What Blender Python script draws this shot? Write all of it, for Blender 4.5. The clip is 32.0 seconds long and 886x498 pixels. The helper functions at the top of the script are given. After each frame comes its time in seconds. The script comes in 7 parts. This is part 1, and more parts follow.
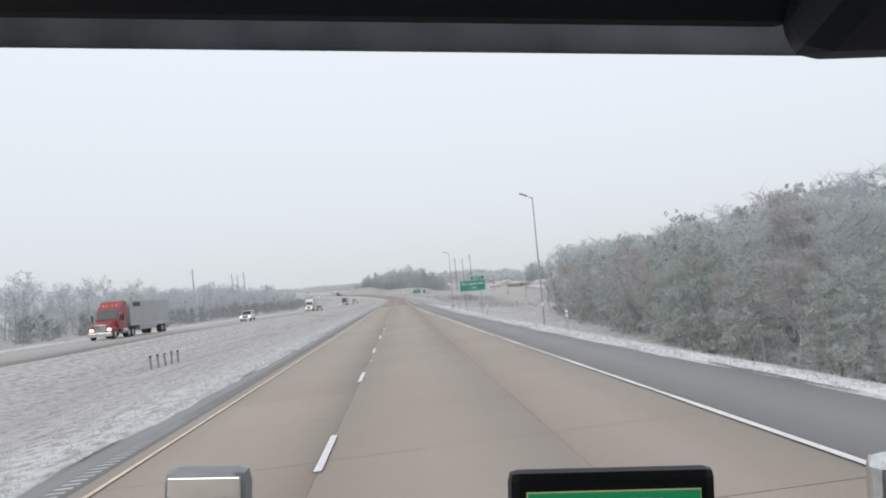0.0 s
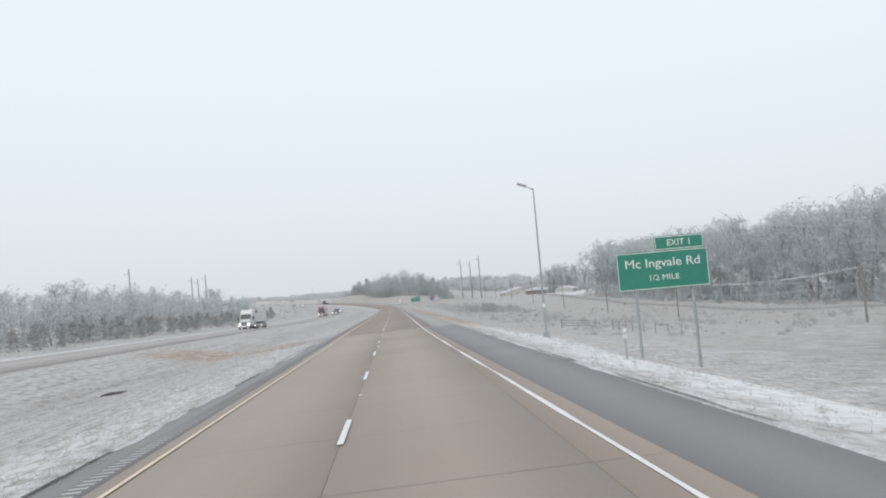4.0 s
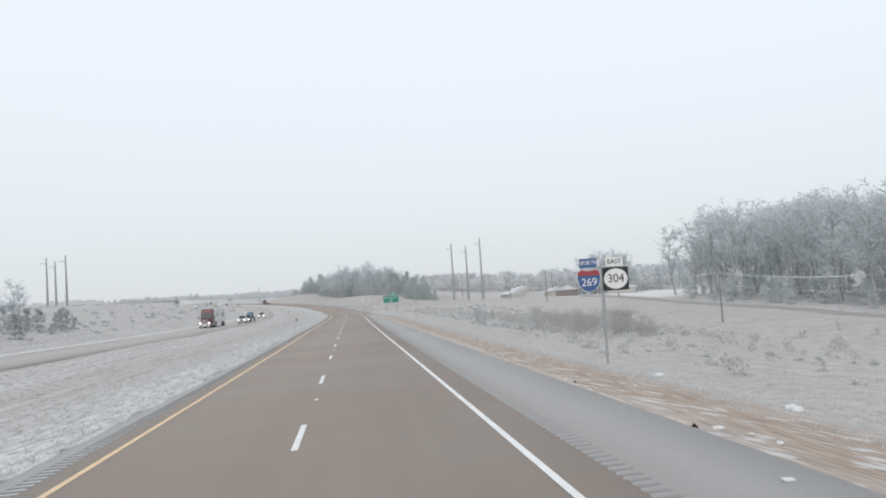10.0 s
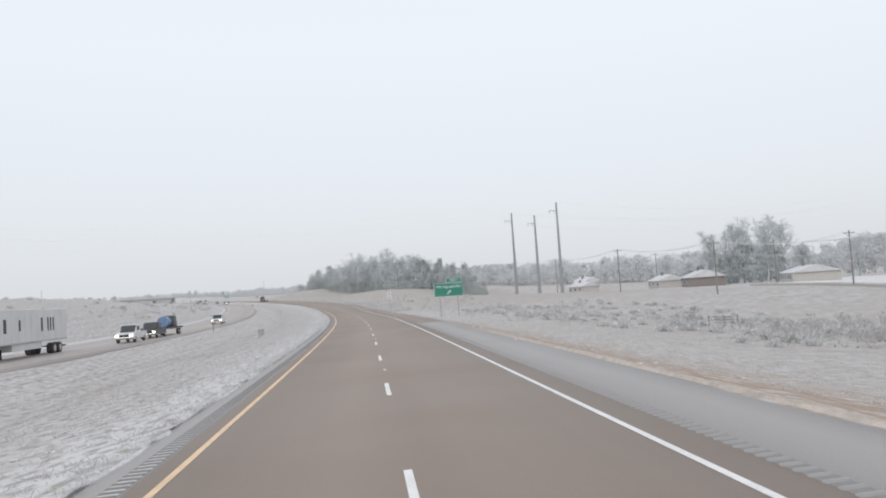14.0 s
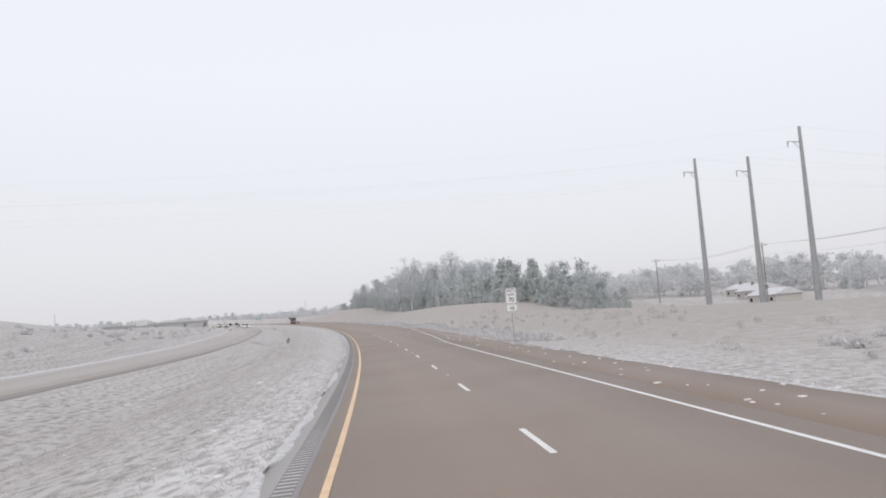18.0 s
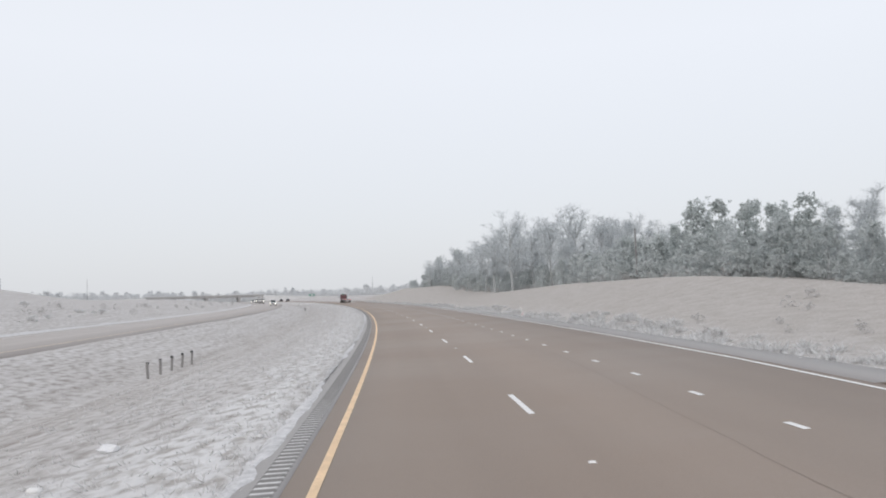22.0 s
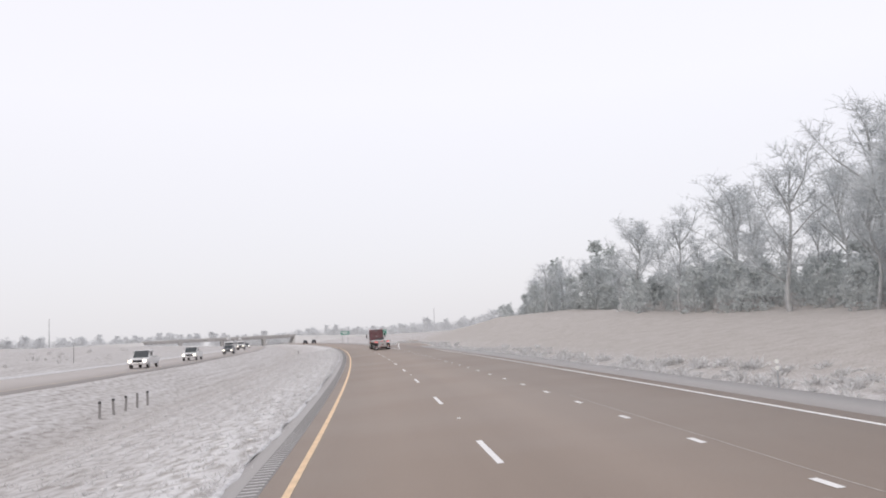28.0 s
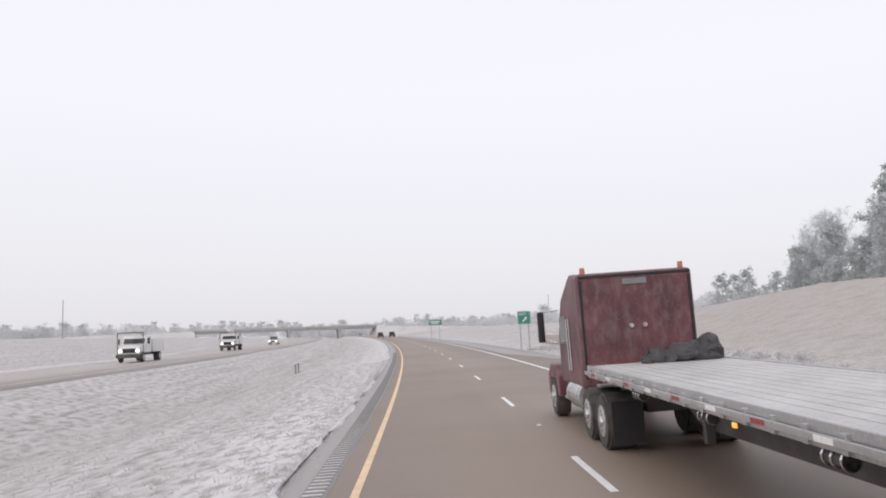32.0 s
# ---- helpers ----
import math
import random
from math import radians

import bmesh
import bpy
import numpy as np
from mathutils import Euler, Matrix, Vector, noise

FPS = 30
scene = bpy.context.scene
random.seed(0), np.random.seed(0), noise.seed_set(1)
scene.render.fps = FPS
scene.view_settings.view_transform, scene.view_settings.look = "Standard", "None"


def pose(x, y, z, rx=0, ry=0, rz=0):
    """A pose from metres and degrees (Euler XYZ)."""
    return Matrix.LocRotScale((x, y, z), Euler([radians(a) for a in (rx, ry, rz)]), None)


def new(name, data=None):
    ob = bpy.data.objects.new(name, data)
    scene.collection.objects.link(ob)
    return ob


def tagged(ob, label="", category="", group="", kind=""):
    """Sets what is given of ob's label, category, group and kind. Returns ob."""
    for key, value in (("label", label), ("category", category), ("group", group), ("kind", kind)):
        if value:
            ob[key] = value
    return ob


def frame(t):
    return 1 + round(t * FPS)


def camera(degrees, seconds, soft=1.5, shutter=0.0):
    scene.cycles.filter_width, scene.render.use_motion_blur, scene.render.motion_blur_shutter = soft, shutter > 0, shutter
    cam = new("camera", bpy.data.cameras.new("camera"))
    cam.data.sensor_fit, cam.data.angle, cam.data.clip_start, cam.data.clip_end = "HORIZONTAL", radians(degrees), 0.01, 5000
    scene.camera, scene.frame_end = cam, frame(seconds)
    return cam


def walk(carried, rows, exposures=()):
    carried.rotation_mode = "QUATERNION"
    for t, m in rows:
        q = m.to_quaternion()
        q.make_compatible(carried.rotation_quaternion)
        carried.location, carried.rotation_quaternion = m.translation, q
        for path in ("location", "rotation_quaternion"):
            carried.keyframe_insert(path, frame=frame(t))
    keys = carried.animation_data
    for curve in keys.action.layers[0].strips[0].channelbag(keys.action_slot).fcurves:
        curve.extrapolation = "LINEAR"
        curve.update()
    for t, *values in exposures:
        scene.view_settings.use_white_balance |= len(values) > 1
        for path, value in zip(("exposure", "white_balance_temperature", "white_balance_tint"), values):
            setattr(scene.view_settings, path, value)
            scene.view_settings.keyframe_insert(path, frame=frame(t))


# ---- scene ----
cam = camera(58.27, 32.0, soft=1.9)
# seconds, x, y, z, yaw, pitch, roll
PATH = [
    (0.0, 1.43, 1.48, 2.425, -3.17, 2.47, 5.23), (0.5, 1.40, 14.45, 2.276, -3.51, 2.77, 4.82),
    (1.0, 1.36, 27.47, 2.131, -3.71, 2.85, 5.00), (1.5, 1.32, 40.61, 1.989, -3.74, 2.87, 4.74),
    (2.0, 1.29, 53.91, 1.850, -3.51, 2.58, 5.17), (2.5, 1.25, 67.43, 1.712, -3.47, 2.42, 5.06),
    (4.5, 1.16, 122.47, 1.203, -3.61, 3.39, 4.94), (5.0, 1.17, 136.50, 1.084, -3.85, 3.64, 5.56),
    (5.5, 1.22, 150.81, 0.960, -4.17, 4.03, 5.06), (6.0, 1.30, 165.29, 0.832, -4.71, 4.09, 4.92),
    (6.5, 1.37, 179.83, 0.698, -5.22, 4.00, 4.82), (7.0, 1.43, 194.32, 0.560, -5.47, 3.77, 4.90),
    (7.5, 1.45, 208.64, 0.419, -5.44, 3.75, 4.20), (8.0, 1.44, 222.86, 0.274, -5.66, 3.81, 3.92),
    (8.5, 1.40, 237.00, 0.124, -6.09, 3.86, 3.96), (9.0, 1.34, 251.14, -0.030, -6.33, 3.61, 4.08),
    (9.5, 1.25, 265.29, -0.188, -6.52, 3.42, 3.79), (10.0, 1.13, 279.50, -0.344, -6.48, 3.13, 3.65),
    (10.5, 0.99, 293.82, -0.500, -6.49, 3.10, 4.05), (11.0, 0.80, 308.21, -0.653, -6.66, 3.30, 4.30),
    (11.5, 0.58, 322.64, -0.804, -6.93, 3.48, 4.73), (12.0, 0.33, 337.11, -0.953, -6.88, 3.60, 4.58),
    (12.5, 0.05, 351.62, -1.100, -6.61, 3.44, 4.53), (13.0, -0.24, 366.16, -1.245, -6.24, 3.15, 4.08),
    (13.5, -0.54, 380.70, -1.388, -5.97, 2.89, 3.96), (15.5, -1.71, 438.37, -1.916, -3.19, 3.89, 4.53),
    (16.0, -2.14, 453.01, -2.039, -2.19, 4.12, 4.98), (16.5, -2.62, 467.70, -2.155, -1.78, 4.40, 3.48),
    (17.0, -3.13, 482.45, -2.264, -1.75, 4.53, 3.35), (17.5, -3.66, 497.28, -2.364, -1.94, 4.50, 4.25),
    (18.0, -4.26, 512.15, -2.456, -1.96, 4.78, 4.43), (18.5, -4.93, 526.99, -2.535, -1.65, 4.85, 4.22),
    (19.0, -5.70, 541.83, -2.589, -1.16, 4.97, 3.54), (19.5, -6.56, 556.66, -2.616, -0.46, 4.98, 2.91),
    (20.0, -7.52, 571.49, -2.617, 0.29, 4.70, 2.31), (20.5, -8.61, 586.35, -2.592, 1.01, 4.38, 2.37),
    (21.0, -9.82, 601.25, -2.543, 1.63, 4.02, 2.51), (21.5, -11.16, 616.21, -2.467, 2.28, 3.88, 2.08),
    (22.0, -12.63, 631.23, -2.365, 3.27, 3.92, 1.96), (22.5, -14.22, 646.29, -2.235, 4.05, 3.99, 1.86),
    (23.0, -15.93, 661.38, -2.089, 4.53, 4.07, 2.06), (23.5, -17.77, 676.46, -1.936, 4.43, 4.21, 2.36),
    (24.0, -19.75, 691.51, -1.778, 4.18, 4.42, 2.77), (24.5, -21.88, 706.51, -1.615, 4.42, 4.79, 3.15),
    (25.0, -24.16, 721.46, -1.469, 5.32, 5.33, 2.80), (25.5, -26.53, 736.43, -1.272, 6.25, 5.32, 3.46),
    (27.5, -37.75, 797.69, -0.498, 7.46, 6.34, 3.48), (28.0, -40.92, 812.94, -0.297, 7.60, 6.73, 3.19),
    (28.5, -44.27, 828.15, -0.094, 8.26, 6.96, 3.12), (29.0, -47.77, 843.33, 0.110, 9.51, 6.83, 2.65),
    (29.5, -51.39, 858.47, 0.317, 11.18, 6.71, 2.13), (30.0, -55.12, 873.61, 0.527, 12.55, 6.51, 1.88),
    (30.5, -58.92, 888.75, 0.741, 13.40, 6.37, 1.60), (31.0, -62.81, 903.88, 0.959, 13.91, 6.48, 2.66),
    (31.5, -66.78, 918.99, 1.178, 14.26, 6.38, 2.21), (32.0, -70.85, 934.06, 1.395, 14.38, 6.50, 2.27),
]
walk(cam, [(t, pose(x, y, z, 90 + p, r, w)) for t, x, y, z, w, p, r in PATH],
     exposures=[(0.0, -0.02, 6340, 8), (1.0, 0.1, 6360, 9), (2.0, -0.04, 6340, 6), (5.0, 0.02, 6340, 6), (6.0, 0.03, 6480, 11), (7.0, 0.05, 6620, 13), (9.0, 0.04, 6580, 12), (10.0, 0.03, 6340, 6),
                (11.0, 0.02, 6440, 11), (12.0, 0.05, 6560, 12), (13.0, -0.02, 6370, 7), (15.5, 0.0, 6540, 12), (19.0, 0.0, 6560, 12), (21.0, -0.02, 6520, 11), (23.0, -0.04, 6460, 9), (25.0, -0.02, 6540, 12),
                (28.0, 0.09, 6660, 14), (30.0, 0.04, 6620, 14), (32.0, 0.06, 6620, 14)])

# ---- world and light: an even overcast sky with a weak, very wide sun ----
SUN_ELEV, SUN_TURN = radians(38), radians(200)
world = bpy.data.worlds.new("overcast_sky")
scene.world = world
world.use_nodes = True
wn, wl = world.node_tree.nodes, world.node_tree.links
wn.clear()
sky = wn.new("ShaderNodeTexSky")
sky.sky_type, sky.sun_disc = "NISHITA", False
sky.sun_elevation, sky.sun_rotation = SUN_ELEV, SUN_TURN
sky.air_density, sky.dust_density, sky.ozone_density = 1.0, 4.0, 1.0
bg_sky = wn.new("ShaderNodeBackground")
bg_sky.inputs["Strength"].default_value = 0.02
wl.new(sky.outputs["Color"], bg_sky.inputs["Color"])
cloud_map = wn.new("ShaderNodeTexCoord")
cloud_sep = wn.new("ShaderNodeSeparateXYZ")
wl.new(cloud_map.outputs["Generated"], cloud_sep.inputs["Vector"])
cloud_ramp = wn.new("ShaderNodeValToRGB")
cloud_ramp.color_ramp.elements[0].position, cloud_ramp.color_ramp.elements[0].color = 0.0, (0.75, 0.765, 0.795, 1)
cloud_ramp.color_ramp.elements[1].position, cloud_ramp.color_ramp.elements[1].color = 0.30, (0.90, 0.92, 0.965, 1)
wl.new(cloud_sep.outputs["Z"], cloud_ramp.inputs["Fac"])
bg_cloud = wn.new("ShaderNodeBackground")
bg_cloud.inputs["Strength"].default_value = 0.92
wl.new(cloud_ramp.outputs["Color"], bg_cloud.inputs["Color"])
both = wn.new("ShaderNodeAddShader")
wl.new(bg_sky.outputs[0], both.inputs[0])
wl.new(bg_cloud.outputs[0], both.inputs[1])
wout = wn.new("ShaderNodeOutputWorld")
wl.new(both.outputs[0], wout.inputs["Surface"])
sun = new("sun", bpy.data.lights.new("sun", "SUN"))
sun.data.energy, sun.data.angle, sun.data.color = 0.5, radians(40), (1.0, 0.97, 0.93)
sun.matrix_world = pose(0, 0, 60, 90 - math.degrees(SUN_ELEV), 0, -math.degrees(SUN_TURN) + 180)


# ---- the road's line: station s along it, offset d to its right, height h over it ----
CURVE_S = [-400, 0, 250, 300, 400, 500, 600, 700, 800, 900, 1000, 1100, 1300, 2600]
CURVE_K = [0, 0, 0, 0.096, -0.135, 0.654, 0.511, 0.599, 0.541, 0.442, 0.555, 0.307, 0.305, 0.2]
GRADE_S = [-400, 0, 130, 260, 390, 520, 650, 780, 910, 1040, 1170, 1300, 1500, 2600]
GRADE_P = [-1.167, -1.167, -0.84, -1.106, -0.91, -0.555, 0.934, 1.261, 1.408, 1.318, 1.389, 1.389, 0.4, 0.0]
ST = np.arange(-300, 2600, 5.0)
TH = np.cumsum(np.interp(ST, CURVE_S, CURVE_K) / 1000 * 5.0)
TH -= np.interp(0, ST, TH)
CX, CY = np.cumsum(-np.sin(TH) * 5.0), np.cumsum(np.cos(TH) * 5.0)
CX, CY = CX - np.interp(0, ST, CX), CY - np.interp(0, ST, CY)
CZ = np.cumsum(np.interp(ST, GRADE_S, GRADE_P) / 100 * 5.0)
CZ -= np.interp(0, ST, CZ)


def bank(s):
    return 0.0258 + 0.0072 * np.clip((np.asarray(s, float) - 330) / 120, 0, 1)


def on_road(s, d, h):
    """World places, an array of rows, for stations, offsets and heights."""
    s, d, h = np.broadcast_arrays(np.asarray(s, float), np.asarray(d, float), np.asarray(h, float))
    th = np.interp(s, ST, TH)
    return np.stack([np.interp(s, ST, CX) + d * np.cos(th), np.interp(s, ST, CY) + d * np.sin(th), np.interp(s, ST, CZ) + h], -1)


def spot(s, d, h=0.0, turn=0.0):
    """A pose at a station, facing along the road."""
    x, y, z = on_road(s, d, h)
    return pose(x, y, z, 0, 0, math.degrees(np.interp(s, ST, TH)) + turn)


def rest(s, d, h=0.0, turn=0.0, tilt=0.0):
    """A pose that lies along the road's grade, for what stands on wheels; tilt: the cross slope."""
    rise = (np.interp(s + 8, ST, CZ) - np.interp(s - 8, ST, CZ)) / 16
    return spot(s, d, h) @ pose(0, 0, 0, math.degrees(math.atan(rise)), -math.degrees(math.atan(tilt)), 0) @ pose(0, 0, 0, 0, 0, turn)


LATTICE = np.random.RandomState(5).rand(256, 256)


def value_noise(x, y):
    xi, yi = np.floor(x).astype(int), np.floor(y).astype(int)
    u, v = x - xi, y - yi
    u, v = u * u * (3 - 2 * u), v * v * (3 - 2 * v)
    g = lambda a, b: LATTICE[a % 256, b % 256]
    return (g(xi, yi) * (1 - u) + g(xi + 1, yi) * u) * (1 - v) + (g(xi, yi + 1) * (1 - u) + g(xi + 1, yi + 1) * u) * v - 0.5


OPP_S, OPP_Z = [-300, 50, 87, 115, 220, 320, 400, 530, 660, 718, 818, 990, 1100, 2600], [0.5, 0.55, 0.7, 0.5, 0.1, -0.25, -0.4, -0.15, -0.1, 0.2, 0.2, 0.25, 0.2, 0.2]
LEFT_S, LEFT_Z = [-300, 0, 150, 300, 400, 540, 650, 700, 760, 830, 960, 1100, 1300, 2600], [0.5, 0.5, 1, 2, 3.6, 7.6, 7.6, 5.0, 4.6, 3.4, 3.4, 3.4, 2, 1.5]
RIGHT_S, RIGHT_Z = [-300, 0, 150, 300, 400, 480, 540, 600, 640, 690, 715, 740, 800, 884, 980, 1017, 1060, 1150, 2600], [-1, -2.2, -4.2, -6.8, -5.6, -3.2, -0.8, 0.3, 0.5, 0.1, 1.5, 3.3, 4.2, 2.8, 5.0, 6.5, 5, 3, 2]
CREST_S, CREST_Z = [-300, 0, 150, 300, 480, 560, 604, 645, 668, 690, 708, 728, 745, 790, 835, 884, 912, 980, 1017, 1052, 1120, 2600], [-3.4, -3.4, -3.6, -4.2, -2.6, -1.0, 0.7, 1.3, 0.7, 1.5, 2.8, 3.7, 3.9, 3.7, 2.7, 1.7, 2.2, 4.4, 5.3, 3.6, 1.5, 1.0]
EDGE_S, EDGE_D = [-300, 0, 20, 40, 70, 90, 150, 560, 600, 655, 900, 940, 980, 2600], [11, 8.9, 8.4, 7.9, 7.3, 6.75, 6.35, 6.65, 7.5, 8.9, 9.1, 8.8, 6.8, 6.8]


def exit_line(s):
    """The offset of the line along which the exit ramp parts from the road."""
    x = np.clip(np.asarray(s, float) - 934.4, 0, None)
    return 3.77 + 0.0675 * x + 0.0004 * x * x


def exit_h(s, d):
    return bank(s) * np.minimum(d, 9.0) - 0.012 * np.clip(d - 9.0, 0, None)


def left_edge(s):
    return np.interp(s, [0, 200, 350, 480, 585, 690, 740, 790, 925], [-4.9, -4.9, -4.92, -4.95, -4.87, -4.78, -4.66, -4.78, -4.95])


def yellow_d(s):
    """The offset of the yellow edge line."""
    return np.interp(s, [160, 200, 350, 480, 740, 840, 930], [-3.46, -3.62, -3.60, -3.70, -3.66, -3.61, -3.66])


def right_edge(s):
    return np.interp(s, EDGE_S, EDGE_D)


def ground_h(s, d):
    """Height of the ground over the road's line."""
    s, d = np.broadcast_arrays(np.asarray(s, float), np.asarray(d, float))
    b, opp = bank(s), np.interp(s, OPP_S, OPP_Z)
    zl, zr, zc, e = (np.interp(s, LEFT_S, LEFT_Z), np.interp(s, RIGHT_S, RIGHT_Z), np.interp(s, CREST_S, CREST_Z), right_edge(s))
    one, lo = np.ones_like(s), left_edge(s)
    sink = np.interp(s, [560, 640, 700, 780, 900], [0, 2.2, 3.4, 5.0, 3.0])
    knots = [(-900 * one, zl + 6), (-300 * one, zl + 3), (-110 * one, zl + 0.8), (-70 * one, zl), (-47 * one, 0.45 * zl + 0.4 * opp), (-35.6 * one, opp - 0.1),
             (-34.4 * one, opp - 0.16), (-23.0 * one, opp - 0.16), (-21.8 * one, opp - 0.05), (np.interp(s, [300, 640], [-13.5, -15.0]), np.interp(s, [0, 300, 640], [-0.85, -1.0, -1.35])), (lo - 0.05, (lo - 0.05) * b - 0.03),
             (lo + 0.25, (lo + 0.25) * b - 0.14), (e - 0.4, b * e - 0.14), (e, b * e - 0.02), (e + 5.5, -1.0 * one), (e + 9, np.interp(s, [120, 165, 200, 330, 480], [-2.9, -1.6, -1.9, -1.9, -0.9])), (38 * one, zc), (58 * one, zr), (110 * one, zr + 0.6 - sink), (300 * one, zr + 2 - 1.3 * sink), (900 * one, zr + 8)]
    z = knots[0][1].copy()
    for (d0, z0), (d1, z1) in zip(knots, knots[1:]):
        t = np.clip((d - d0) / (d1 - d0), 0, 1)
        z = np.where(d >= d0, z0 + (z1 - z0) * t, z)
    z = z + np.interp(-d, [98, 116, 128, 138, 157, 260], [0, 3.7, 5.8, 7.8, 6.3, 0]) * np.exp(-((s - 932) / 62) ** 2)
    on_exit = np.clip(1.6 - np.abs(d - exit_line(s) - 2.6) / 4.0, 0, 1) * (s > 940) * (s < 1130) * (d > e)
    z = z + on_exit * (exit_h(s, d) - 0.16 - z)
    paved = ((d > lo + 0.05) & (d < e - 0.15)) | ((d > -34.5) & (d < -22.9))
    rough = np.where(paved, 0, 1) * (1 - 0.9 * on_exit)
    beyond = np.clip((-d - 37) / 20, 0, 1) + np.clip((d - 12) / 20, 0, 1)
    mown = np.where((d > -22) & (d < 0), 0.55, np.where((d > 12) & (s > 590), 0.3, 1.0))
    z = z + rough * mown * (0.025 * value_noise(s / 2.9, d / 1.6) + (0.05 + 0.08 * beyond) * value_noise(s / 7 + 7, d / 2.6) + 0.10 * value_noise(s / 31 + 3, d / 3.4) + 0.5 * np.clip((np.abs(d) - 12) / 30, 0, 1) * value_noise(s / 23, d / 14))
    return z


# ---- materials ----
def material(name, build, rough=0.8, metal=0.0):
    m = bpy.data.materials.new(name)
    m.use_nodes = True
    n, l = m.node_tree.nodes, m.node_tree.links
    b = n["Principled BSDF"]
    b.inputs["Roughness"].default_value, b.inputs["Metallic"].default_value = rough, metal
    build(n, l, b)
    return m


def noise_node(n, l, scale, detail=4.0, coord="Object", stretch=None):
    tc = n.new("ShaderNodeTexCoord")
    out = tc.outputs[coord]
    if stretch:
        mp = n.new("ShaderNodeMapping")
        mp.inputs["Scale"].default_value = stretch
        l.new(out, mp.inputs["Vector"])
        out = mp.outputs["Vector"]
    t = n.new("ShaderNodeTexNoise")
    t.inputs["Scale"].default_value, t.inputs["Detail"].default_value = scale, detail
    l.new(out, t.inputs["Vector"])
    return t.outputs["Fac"]


def ramp(n, l, fac, stops):
    r = n.new("ShaderNodeValToRGB")
    while len(r.color_ramp.elements) < len(stops):
        r.color_ramp.elements.new(0.5)
    for e, (p, c) in zip(r.color_ramp.elements, stops):
        e.position, e.color = p, (*c, 1) if len(c) == 3 else c
    l.new(fac, r.inputs["Fac"])
    return r.outputs["Color"]


def mix(n, l, fac, a, b, mode="MIX"):
    m = n.new("ShaderNodeMix")
    m.data_type, m.blend_type = "RGBA", mode
    for k, v in ((0, fac), (6, a), (7, b)):
        if isinstance(v, (int, float)):
            m.inputs[k].default_value = v
        elif isinstance(v, tuple):
            m.inputs[k].default_value = (*v, 1)
        else:
            l.new(v, m.inputs[k])
    return m.outputs[2]


def bump(n, l, b, height, strength, distance=0.02):
    k = n.new("ShaderNodeBump")
    k.inputs["Strength"].default_value, k.inputs["Distance"].default_value = strength, distance
    l.new(height, k.inputs["Height"])
    l.new(k.outputs["Normal"], b.inputs["Normal"])


def plain(name, colour, rough=0.6, metal=0.0, vary=0.12, scale=3.0, grain=40.0, rel=0.0):
    """A surface of one colour with blotches, fine grain and a little relief."""
    def build(n, l, b):
        c = np.array(colour)
        big = noise_node(n, l, scale)
        col = ramp(n, l, big, [(0.3, tuple(np.clip(c * (1 - vary), 0, 1))), (0.7, tuple(np.clip(c * (1 + vary), 0, 1)))])
        fine = noise_node(n, l, grain, 3.0)
        col = mix(n, l, 0.25, col, ramp(n, l, fine, [(0.3, tuple(c * 0.6)), (0.7, tuple(np.clip(c * 1.35, 0, 1)))]))
        l.new(col, b.inputs["Base Color"])
        if rel:
            bump(n, l, b, fine, rel)
    return material(name, build, rough, metal)


def glow(name, colour, power):
    def build(n, l, b):
        b.inputs["Base Color"].default_value = (*colour, 1)
        b.inputs["Emission Color"].default_value = (*colour, 1)
        b.inputs["Emission Strength"].default_value = power
    return material(name, build, 0.3)


